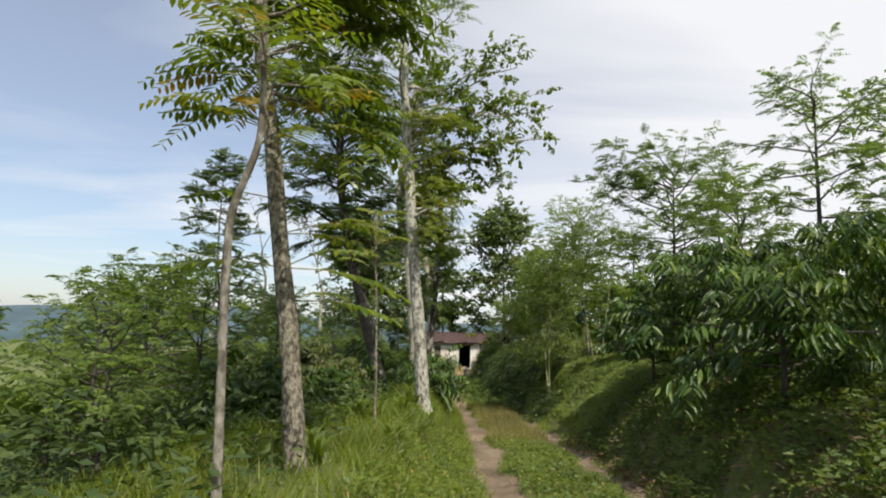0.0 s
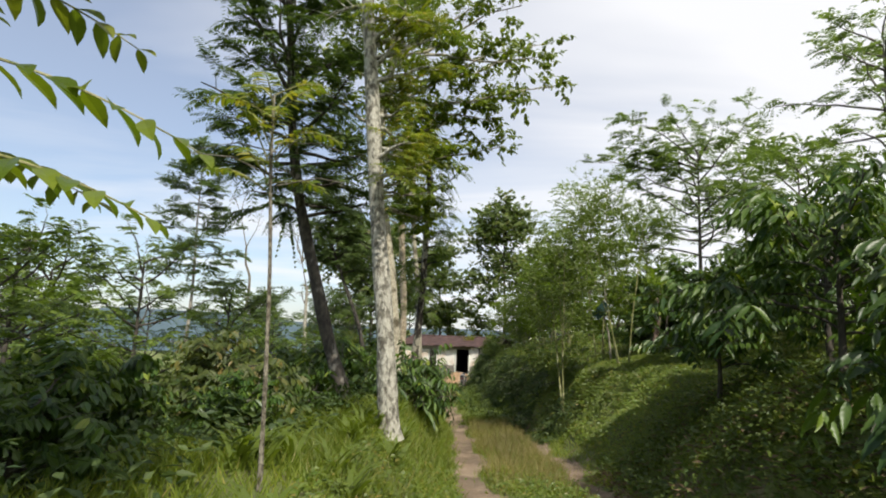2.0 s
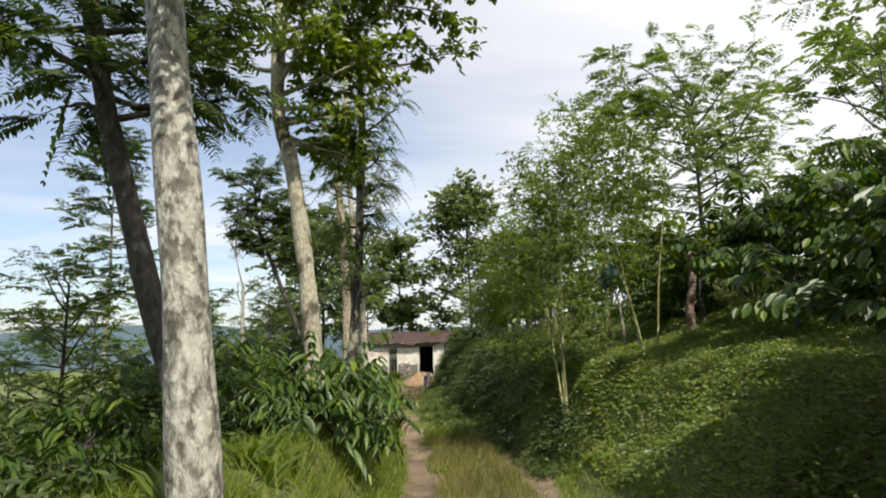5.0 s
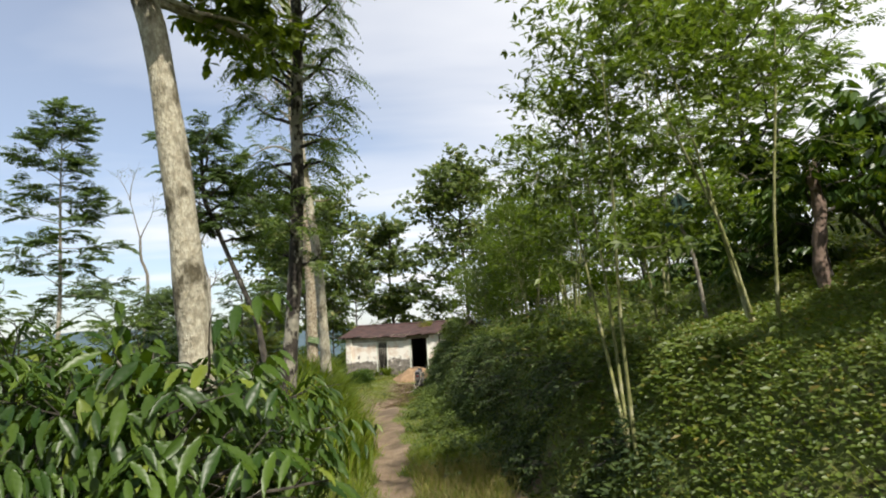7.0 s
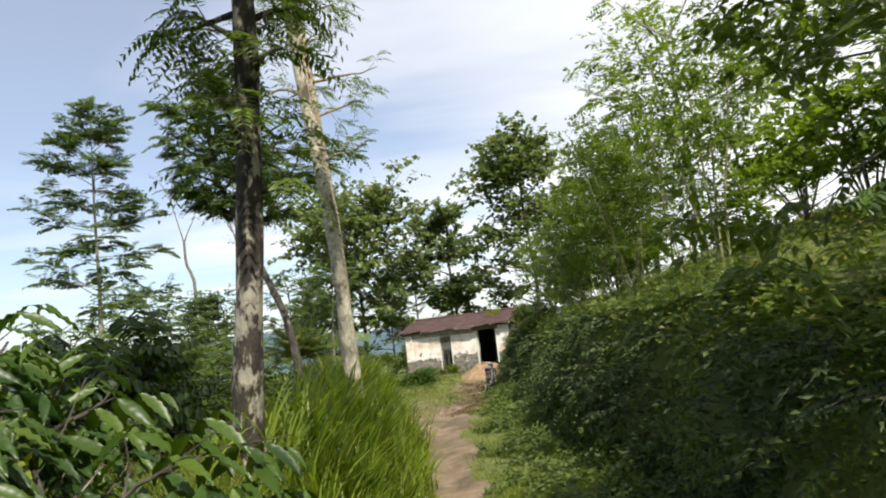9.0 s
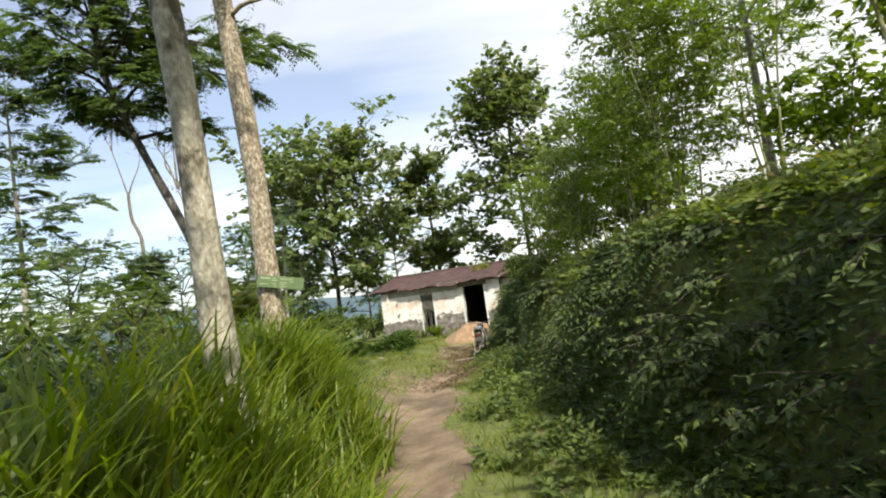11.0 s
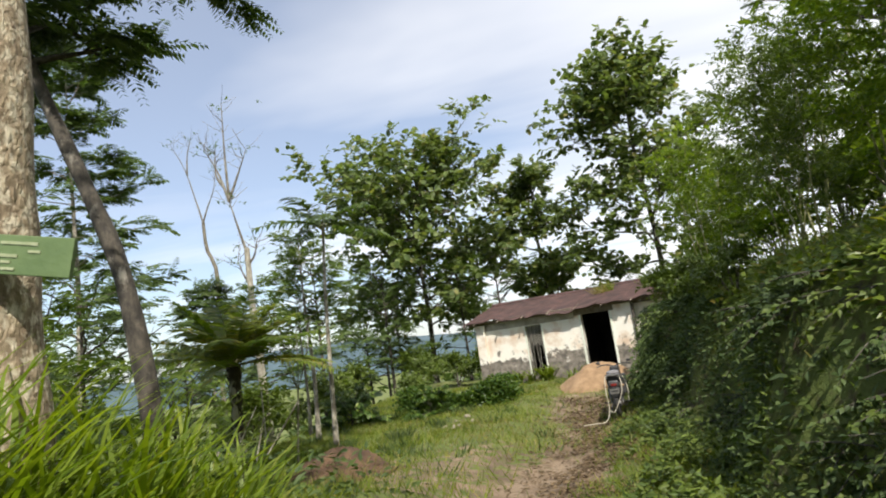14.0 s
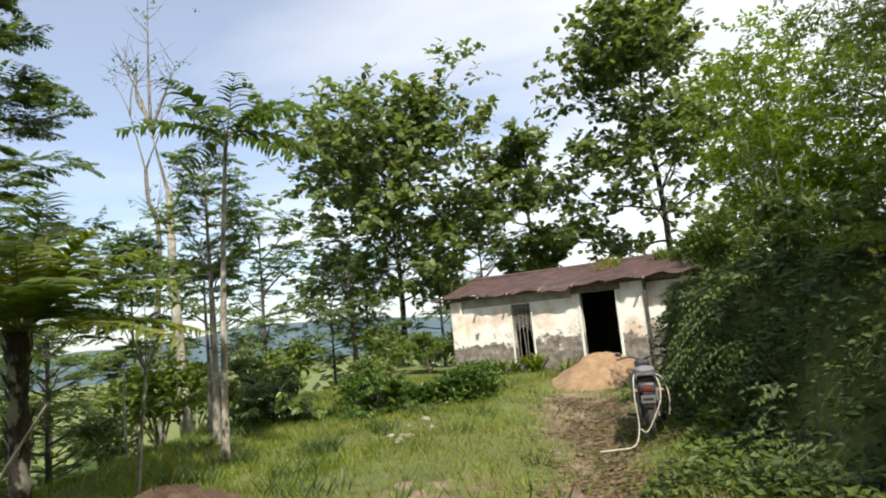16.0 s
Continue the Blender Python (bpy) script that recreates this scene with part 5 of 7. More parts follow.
for k, x, y, tu, s in [(0, -1.25, 14.9, 70, 0.72), (0, -1.35, 16.3, 250, 0.86), (0, -0.25, 17.0, 130, 0.70), (0, -1.75, 12.9, 160, 0.65), (0, -2.6, 9.2, 30, 0.5), (3, -2.3, 21.5, 10, 1.0),
                       (3, -3.4, 24.0, 140, 1.1), (1, -3.6, 13.5, 80, 1.0), (3, -2.3, 7.2, 50, 0.75), (3, -2.9, 8.9, 190, 0.9), (3, -1.9, 9.9, 280, 0.6), (2, 4.3, 5.2, 210, 0.95), (2, 6.4, 13.2, 250, 1.15), (2, 5.4, 11.6, 70, 1.15), (4, 6.8, 17.0, 100, 0.9), (4, 5.6, 15.8, 30, 1.1),
                       (2, 7.6, 15.6, 190, 0.95), (4, 5.9, 18.9, 110, 1.1), (3, 6.1, 20.2, 45, 1.0), (2, 8.2, 18.5, 140, 0.9), (2, 9.2, 14.6, 200, 1.1), (2, 8.2, 11.4, 30, 1.1),
                       (3, -6.6, 33.0, 60, 1.0), (3, -3.0, 40.4, 200, 0.62), (3, -5.0, 40.2, 20, 0.8), (3, -3.9, 29.0, 120, 0.8), (3, 6.3, 22.6, 10, 0.9)]:
    put(CB[k], x, y, tu, s)
coffee(89, 1.95, 1.35, "tall coffee bush with long drooping pleated leaves above the rut", (4.12, 9.42, g(4.12, 9.42) - 0.05), n_limb=20, leafsize=0.25, lo=0.38, lift=-0.34, form=PLEAT, per=2)
coffee(90, 1.6, 1.1, "tall coffee bush with drooping glossy leaves overhanging the bank", (3.9, 7.0, g(3.9, 7.0) - 0.05), n_limb=16, leafsize=0.25, lo=0.40, lift=-0.36, form=PLEAT, per=2)
coffee(86, 0.62, 0.95, "coffee bush with long pleated glossy leaves on the verge", (-1.35, 18.7, g(-1.35, 18.7) - 0.05), n_limb=20, leafsize=0.25, form=PLEAT, per=1)
coffee(87, 0.52, 0.7, "low coffee bush with long pleated leaves by the pale trunk", (-0.45, 18.3, g(-0.45, 18.3) - 0.05), n_limb=13, leafsize=0.23, form=PLEAT, per=1)
coffee(88, 0.62, 0.9, "coffee bush with drooping pleated leaves beside the track trees", (-1.9, 16.9, g(-1.9, 16.9) - 0.05), n_limb=18, leafsize=0.25, form=PLEAT, per=1)

# ---- the house ----


def house():
    L, D, H, RIDGE = 6.65, 4.6, 2.26, 2.95
    turn = math.degrees(math.atan2(-1.8, 5.3))
    base = (-2.77, 47.7, -0.97)
    h = thing("house", "derelict whitewashed single-storey house with rusty sheet roof", "house", base, turn)
    d = 0.18
    w0, w1, wt, ws = 1.86, 2.44, 2.0, 0.28     # barred window
    d0, d1, dt = 3.89, 4.84, 2.12              # open doorway
    step = 5.6
    for name, lo, hi in (("front_wall", (0, 0, -0.3), (w0, d, H)), ("front_wall", (w1, 0, -0.3), (d0, d, H)), ("front_wall", (d1, 0, -0.3), (step, d, H)),
                         ("window_head", (w0, 0.002, wt), (w1, d, H)), ("window_apron", (w0, 0.002, -0.3), (w1, d, ws)), ("door_head", (d0, 0.002, dt), (d1, d, H))):
        part(name, boxes((lo, hi)), PLASTER, h, "stained white plaster, grey bare render below" if name == "front_wall" else "")
    part("side_wing_wall", boxes(((step, 0.22, -0.3), (L, 0.22 + d, H)), bevel=0.012), PLASTER, h)
    part("side_wall", boxes(((0, d, -0.3), (d, D, H)), bevel=0.01), PLASTER, h)
    part("side_wall", boxes(((L - d, 0.4, -0.3), (L, D, H)), bevel=0.01), PLASTER, h)
    part("back_wall", boxes(((d, D - d, -0.3), (L - d, D, H)), bevel=0.01), DARKROOM, h)
    part("room_partition", boxes(((3.1, d, -0.1), (3.2, D - d, H)), bevel=0.004), DARKROOM, h)
    part("floor_slab", boxes(((d, d, -0.3), (L - d, D - d, 0.02))), DARKROOM, h)
    part("ceiling_board", boxes(((d, d, H - 0.05), (L - d, D - d, H))), TIMBER, h, "dark ceiling boards")
    part("ring_beam", boxes(((0.30, -0.014, wt + 0.02), (d0 - 0.22, 0.0, H - 0.01))), CONCRETE, h, "grey weathered concrete ring beam")
    part("corner_pillar", boxes(((-0.05, -0.12, -0.3), (0.30, 0.0, H - 0.02)), bevel=0.02), PLASTER, h)
    part("lintel", boxes(((d0 - 0.22, -0.05, dt - 0.02), (d1 + 0.15, 0.0, dt + 0.15)), bevel=0.01), TIMBER, h, "dark timber lintel over the doorway")
    for a, b in ((d0 - 0.07, d0), (d1, d1 + 0.07)):
        part("door_jamb", boxes(((a, -0.03, -0.25), (b, 0.06, dt - 0.02)), bevel=0.006), SIGN_WHITE, h, "pale painted door jamb")
    part("door_leaf", boxes(((d1 - 0.05, 0.2, 0.03), (d1 - 0.005, 1.05, dt - 0.05)), bevel=0.004), TIMBER, h, "dark door leaf swung inward")
    for a, b in ((w0 - 0.05, w0), (w1, w1 + 0.05)):
        part("window_frame", boxes(((a, -0.015, ws), (b, 0.05, wt)), bevel=0.005), SIGN_WHITE, h)
    grille = thing("window_grille", "", "")
    grille.parent = h
    for k in range(5):
        x = w0 + 0.06 + k * (w1 - w0 - 0.12) / 4
        pts = [(x, 0.05, ws), (x + 0.02 * (-1) ** k, 0.05, ws + 0.5), (x, 0.05, ws + 1.0), (x + 0.01, 0.05, wt)]
        V, F = tube(smooth_line(pts, 10), 0.010, 6)
        piece("bar", mesh_data("bar", V, F, GRILLE, True), grille)
    lat = []
    for k in range(9):
        z = wt - 0.62 + k * 0.09
        for s in (1, -1):
            a, b = (w0, w1) if s > 0 else (w1, w0)
            lat.append(tube([(a, 0.045 + 0.004 * s, z - 0.14), (b, 0.045 + 0.004 * s, min(z + 0.12, wt))], 0.008, 4))
    V, F = join(lat)
    piece("lattice", mesh_data("lattice", V, F, GRILLE), grille, "crossed pale worn lattice")
    # drain pipe
    V, F = tube([(step + 0.02, -0.05, -0.1), (step + 0.02, -0.05, 1.2), (step, -0.05, H)], 0.038, 10)
    piece("drain_pipe", mesh_data("drain_pipe", V, F, IRON, True), h, "dark rusty drain pipe")
    # eaves beam and rafters
    part("eaves_beam", boxes(((-0.3, -0.10, H), (L + 0.1, 0.10, H + 0.12)), bevel=0.008), TIMBER, h)
    rise = (RIDGE - H - 0.12) / (D / 2 + 0.0)
    for k in range(8):
        x = 0.05 + k * (L - 0.1) / 7
        for s in (0, 1):
            V, F = tube([(x, -0.42 if s == 0 else D + 0.42, H + 0.12 - 0.42 * rise), (x, D / 2, RIDGE - 0.02)], 0.035, 4)
            piece("rafter", mesh_data("rafter", V, F, TIMBER), h)
    # corrugated sheets, each bent and worn a little differently
    rng = np.random.default_rng(5)
    n_sheet, over = 9, 0.36
    width = (L + 0.75) / n_sheet
    for side in (0, 1):
        for k in range(n_sheet):
            x0 = -0.42 + k * width
            ns, nt = 25, 10
            s, t = np.meshgrid(np.linspace(0, width * 1.06, ns), np.linspace(0, 1, nt))
            wave = 0.016 * np.cos(s / 0.076 * 2 * np.pi)
            ov = over + rng.uniform(-0.10, 0.06)
            yy = -ov + (D / 2 + ov + 0.03) * t
            sag = 0.022 * np.sin(s / width * np.pi + rng.uniform(-0.8, 0.8)) * (1 - t) ** 2 * rng.uniform(-0.9, 1.0)
            curl = (0.05 * np.sin((x0 + s) * 1.3 + 1.0) + 0.035 * np.sin((x0 + s) * 3.1) - 0.03) * (1 - t) ** 3 + 0.035 * (1 - t) ** 5 * np.sin(s / width * 2 * np.pi * rng.uniform(0.5, 1.1) + rng.uniform(0, 6))
            zz = H + 0.17 + (yy) * rise + wave + sag + curl + 0.012 * (k % 2) + rng.uniform(-0.01, 0.012)
            if side:
                yy = D - yy
            V = np.stack([x0 + s, yy, zz], -1).reshape(-1, 3)
            V2 = V - np.array([0, 0, 0.006])
            i = (np.arange(nt - 1)[:, None] * ns + np.arange(ns - 1)[None]).ravel()
            q = np.stack([i, i + 1, i + 1 + ns, i + ns], -1)
            m = ns * nt
            edge = np.arange(ns - 1)
            F = np.concatenate([q, q[:, ::-1] + m, np.stack([edge + m, edge + 1 + m, edge + 1, edge], -1)])
            piece("roof_sheet", mesh_data("roof_sheet", np.concatenate([V, V2]), F, RUST, True), h)
    V, F = tube([(-0.4, D / 2, RIDGE + 0.06), (L * 0.5, D / 2, RIDGE + 0.03), (L + 0.3, D / 2, RIDGE + 0.07)], 0.09, 8)
    piece("ridge_cap", mesh_data("ridge_cap", V, F, RUST, True), h)
    m = h.matrix_basis
    # plants rooted on the roof
    for lx, ly, n, sz, leafm in ((4.35, 1.35, 60, 0.40, GRASS_DRY), (4.5, 1.5, 90, 0.48, LEAF_NEW), (5.9, 1.75, 150, 0.42, LEAF_HERB), (6.5, 1.2, 160, 0.5, LEAF_FERN)):
        r2 = np.random.default_rng(int(lx * 10))
        c = m @ Vector((lx, ly, H + 0.17 + ly * rise))
        P = np.array(c) + np.stack([r2.normal(0, 0.13, n), r2.normal(0, 0.10, n), np.full(n, -0.02)], -1)
        V, F = leaves(P - np.array(c), unit(rand_dirs(r2, n, 0.1, 1.0) + UP * 0.5), rand_dirs(r2, n), sz * r2.uniform(0.6, 1.2, n), 0.035, BLADE)
        ob = piece("roof_plant", mesh_data("roof_plant", V, F, leafm), m=Matrix.Translation(c))
        tagged(ob, "tuft of yellow-green fern growing on the rusty roof", "plant")


house()


def heap(name, label, x, y, rx, ry, h, mat, seed, turn=0):
    """A heap of loose soil with a slumped, uneven flank."""
    rng = np.random.default_rng(seed)
    n = 40
    r, a = np.meshgrid(np.linspace(0, 1, 18), np.linspace(0, 2 * np.pi, n, endpoint=False))
    ph = rng.uniform(0, 6, 6)
    edge = 1 + 0.10 * np.sin(2 * a + ph[0]) + 0.07 * np.sin(3 * a + ph[1]) + 0.05 * np.sin(7 * a + ph[2])
    px, py = r * edge * np.cos(a) * rx, r * edge * np.sin(a) * ry
    top = h * (1 - r**1.7) + 0.05 * h * np.sin(5 * a + 9 * r + ph[3]) * r * (1 - r) * 4 + rng.normal(0, 0.012, r.shape) * (r > 0.02) * (r < 0.99)
    c, s = math.cos(radians(turn)), math.sin(radians(turn))
    wx, wy = x + px * c - py * s, y + px * s + py * c
    wz = height(wx, wy) + top - 0.03
    z0 = g(x, y)
    V = np.stack([wx - x, wy - y, wz - z0], -1)
    k = V.shape[1]
    i = (np.arange(n)[:, None] * k + np.arange(k - 1)[None])
    j = (((np.arange(n) + 1) % n)[:, None] * k + np.arange(k - 1)[None])
    F = np.stack([i, i + 1, j + 1, j], -1).reshape(-1, 4)
    ob = piece(name, mesh_data(name, V, F, mat, True), m=Matrix.Translation((x, y, z0)))
    return tagged(ob, label, "soil heap")


heap("soil_mound", "ochre heap of sandy soil before the doorway", 1.12, 43.6, 1.2, 1.0, 0.70, SOIL_PALE, 3)
heap("soil_mound", "dark brown heap of dug soil beside the track", -2.82, 34.0, 0.86, 0.75, 0.36, SOIL_DARK, 4)
heap("soil_mound", "low dark mound of dug soil in the grass", -2.2, 33.9, 0.5, 0.4, 0.10, SOIL_DARK, 6)


def motorcycle():
    """A small step-through motorcycle seen from behind, propped on its stand."""
    x, y = 1.19, 37.2
    b = thing("motorcycle", "small dusty black motorcycle parked on its stand", "motorcycle", (x, y, g(x, y)), -6)
    b.matrix_basis = b.matrix_basis @ Matrix.Scale(0.92, 4)
    R = 0.27
    for name, yy in (("rear_wheel", 0.0), ("front_wheel", 1.2)):
        w = thing(name, "", "")
        w.parent = b
        th = np.linspace(0, 2 * np.pi, 29)
        ring = np.stack([0 * th, yy + np.cos(th) * (R - 0.035), R + np.sin(th) * (R - 0.035)], -1)
        V, F = tube(ring, 0.042, 10)
        piece("tyre", mesh_data("tyre", V, F, RUBBER, True), w)
        V, F = tube(np.stack([0 * th, yy + np.cos(th) * (R - 0.085), R + np.sin(th) * (R - 0.085)], -1), 0.014, 8)
        piece("rim", mesh_data("rim", V, F, STEEL, True), w)
        V, F = tube([(-0.07, yy, R), (0.07, yy, R)], 0.05, 12)
        piece("hub", mesh_data("hub", V, F, STEEL, True), w)
        sp = []
        for k in range(12):
            a = k * math.pi / 6
            sp.append(tube([(0.02 * (-1) ** k, yy, R), (0, yy + math.cos(a) * (R - 0.09), R + math.sin(a) * (R - 0.09))], 0.003, 4))
        V, F = join(sp)
        piece("spokes", mesh_data("spokes", V, F, STEEL), w)

    def bent(name, pts, r, mat, sides=8, label=""):
        V, F = tube(smooth_line(pts, 14), r, sides)
        return piece(name, mesh_data(name, V, F, mat, True), b, label)

    for s in (-1, 1):
        bent("shock_absorber", [(0.10 * s, 0.02, 0.28), (0.11 * s, 0.06, 0.45), (0.11 * s, 0.10, 0.62)], 0.028, STEEL)
        bent("fork_tube", [(0.08 * s, 1.2, 0.27), (0.08 * s, 1.12, 0.55), (0.07 * s, 1.02, 0.86)], 0.022, STEEL)
        bent("footrest", [(0.08 * s, 0.45, 0.25), (0.2 * s, 0.45, 0.24), (0.28 * s, 0.45, 0.25)], 0.018, RUBBER)
        bent("handlebar", [(0, 0.98, 0.90), (0.16 * s, 0.95, 0.95), (0.34 * s, 0.86, 0.93)], 0.013, BIKE_BLACK)
        bent("mirror_stalk", [(0.24 * s, 0.9, 0.95), (0.26 * s, 0.9, 0.96), (0.29 * s, 0.9, 0.985)], 0.006, BIKE_BLACK)
        bm = bmesh.new()
        bmesh.ops.create_uvsphere(bm, u_segments=12, v_segments=8, radius=1, matrix=Matrix.LocRotScale((0.31 * s, 0.9, 1.0), None, (0.045, 0.012, 0.03)))
        part("mirror", bm, BIKE_BLACK, b, smooth=True)
        bm = bmesh.new()
        bmesh.ops.create_uvsphere(bm, u_segments=10, v_segments=6, radius=1, matrix=Matrix.LocRotScale((0.15 * s, -0.18, 0.62), None, (0.045, 0.03, 0.03)))
        part("indicator", bm, SOIL_PALE, b, "amber indicator lamp", smooth=True)
        part("side_panel", boxes(((0.08 * s - 0.02, 0.0, 0.46), (0.08 * s + 0.02, 0.5, 0.68)), bevel=0.018), BIKE_GREY, b, "dusty grey side panel")
    bent("frame", [(0, 0.1, 0.35), (0, 0.35, 0.42), (0, 0.75, 0.45), (0, 1.0, 0.85)], 0.03, BIKE_BLACK)
    bm = bmesh.new()
    box(bm, (-0.13, -0.16, 0.68), (0.13, 0.55, 0.80), 0.045)
    part("seat", bm, BIKE_BLACK, b, "worn black seat", smooth=True)
    bm = bmesh.new()
    box(bm, (-0.10, -0.24, 0.60), (0.10, 0.0, 0.72), 0.03)
    part("tail_panel", bm, BIKE_GREY, b, "dusty grey tail panel", smooth=True)
    part("tail_light", boxes(((-0.055, -0.262, 0.62), (0.055, -0.235, 0.67)), bevel=0.01), BIKE_RED, b)
    part("rear_mudguard", boxes(((-0.06, -0.26, 0.42), (0.06, -0.20, 0.61)), bevel=0.014), BIKE_BLACK, b)
    part("plate", boxes(((-0.085, -0.275, 0.48), (0.085, -0.268, 0.575)), bevel=0.003), BIKE_WHITE, b, "pale number plate with dark bars")
    plate_bar = boxes(((-0.06, -0.279, 0.515), (0.06, -0.2755, 0.54)))
    part("plate_mark", plate_bar, BIKE_BLACK, b)
    part("carrier_rack", boxes(((-0.11, -0.22, 0.80), (0.11, 0.02, 0.83)), ((-0.12, -0.24, 0.76), (-0.10, 0.0, 0.81)), ((0.10, -0.24, 0.76), (0.12, 0.0, 0.81)), bevel=0.006), STEEL, b)
    part("engine", boxes(((-0.10, 0.38, 0.18), (0.10, 0.75, 0.42)), bevel=0.03), IRON, b)
    bent("exhaust", [(0.12, 0.7, 0.2), (0.14, 0.3, 0.2), (0.15, -0.1, 0.28)], 0.035, STEEL, 10)
    part("leg_shield", boxes(((-0.2, 0.85, 0.35), (0.2, 0.9, 0.75)), bevel=0.02), BIKE_GREY, b)
    part("headlamp_cowl", boxes(((-0.10, 0.90, 0.76), (0.10, 1.1, 0.91)), bevel=0.05), BIKE_BLACK, b)
    bent("stand", [(-0.1, 0.4, 0.25), (-0.16, 0.35, 0.1), (-0.2, 0.32, 0.01)], 0.012, STEEL)
    # load strapped on the seat, and the rope that trails from it
    bm = bmesh.new()
    bmesh.ops.create_uvsphere(bm, u_segments=16, v_segments=10, radius=1, matrix=Matrix.LocRotScale((0, 0.16, 0.84), None, (0.13, 0.20, 0.05)))
    sack = part("sack", bm, SACK_GREY, None, smooth=True)
    sack.matrix_basis = b.matrix_basis
    tagged(sack, "grey sack strapped over the motorcycle seat", "sack")
    pts = [(-0.13, 0.0, 0.80), (-0.15, -0.2, 0.74), (-0.16, -0.28, 0.5), (-0.15, -0.3, 0.22), (-0.22, -0.45, 0.03), (-0.42, -0.62, 0.025), (-0.62, -0.72, 0.03)]
    V, F = tube(smooth_line(pts, 30), 0.008, 7)
    r1 = piece("rope", mesh_data("rope", V, F, ROPE, True), m=b.matrix_basis.copy())
    tagged(r1, "white rope trailing from the motorcycle onto the ground", "rope")
    pts = [(0.02, -0.05, 0.82), (0.13, -0.24, 0.76), (0.14, -0.3, 0.55), (0.06, -0.32, 0.36), (-0.06, -0.32, 0.16), (-0.14, -0.31, 0.19)]
    V, F = tube(smooth_line(pts, 26), 0.008, 7)
    r2 = piece("rope", mesh_data("rope", V, F, ROPE, True), m=b.matrix_basis.copy())
    tagged(r2, "loop of white rope hanging behind the motorcycle seat", "rope")
    pts = [(0.05, 0.0, 0.82), (0.19, -0.15, 0.76), (0.24, -0.2, 0.55), (0.22, -0.16, 0.32)]
    V, F = tube(smooth_line(pts, 18), 0.008, 7)
    r3 = piece("rope", mesh_data("rope", V, F, ROPE, True), m=b.matrix_basis.copy())
    tagged(r3, "short white rope end hanging from the motorcycle", "rope")


motorcycle()


def sign():
    """A small green board nailed to the trunk, a few lines that cannot be read."""
    s = thing("sign_board", "small green painted board nailed to the tree, pale worn lettering", "sign", (-1.56, 27.84, 1.41), 0)
    s.matrix_basis = pose(-1.62, 27.825, 1.40, 0, 12, 9)
    part("board", boxes(((0, -0.012, -0.076), (0.575, 0.010, 0.076)), bevel=0.004), SIGN_GREEN, s)
    for x0, w, z, h in [(0.035, 0.12, 0.042, 0.010), (0.035, 0.11, -0.032, 0.005), (0.18, 0.045, 0.048, 0.005), (0.18, 0.06, 0.020, 0.005), (0.18, 0.05, -0.022, 0.005), (0.20, 0.04, -0.052, 0.005),
                        (0.285, 0.15, 0.045, 0.006), (0.40, 0.05, 0.016, 0.005), (0.285, 0.075, -0.004, 0.006), (0.285, 0.05, -0.028, 0.005), (0.285, 0.07, -0.054, 0.005)]:
        part("lettering_bar", boxes(((x0, -0.0155, z - h), (x0 + w, -0.0125, z + h))), SIGN_LETTER, s)
    part("batten", boxes(((0.03, 0.010, -0.05), (0.11, 0.06, 0.05)), bevel=0.004), TIMBER, s, "wooden block between board and trunk")
    part("nail", boxes(((0.065, -0.018, 0.060), (0.075, 0.06, 0.070))), IRON, s)


sign()


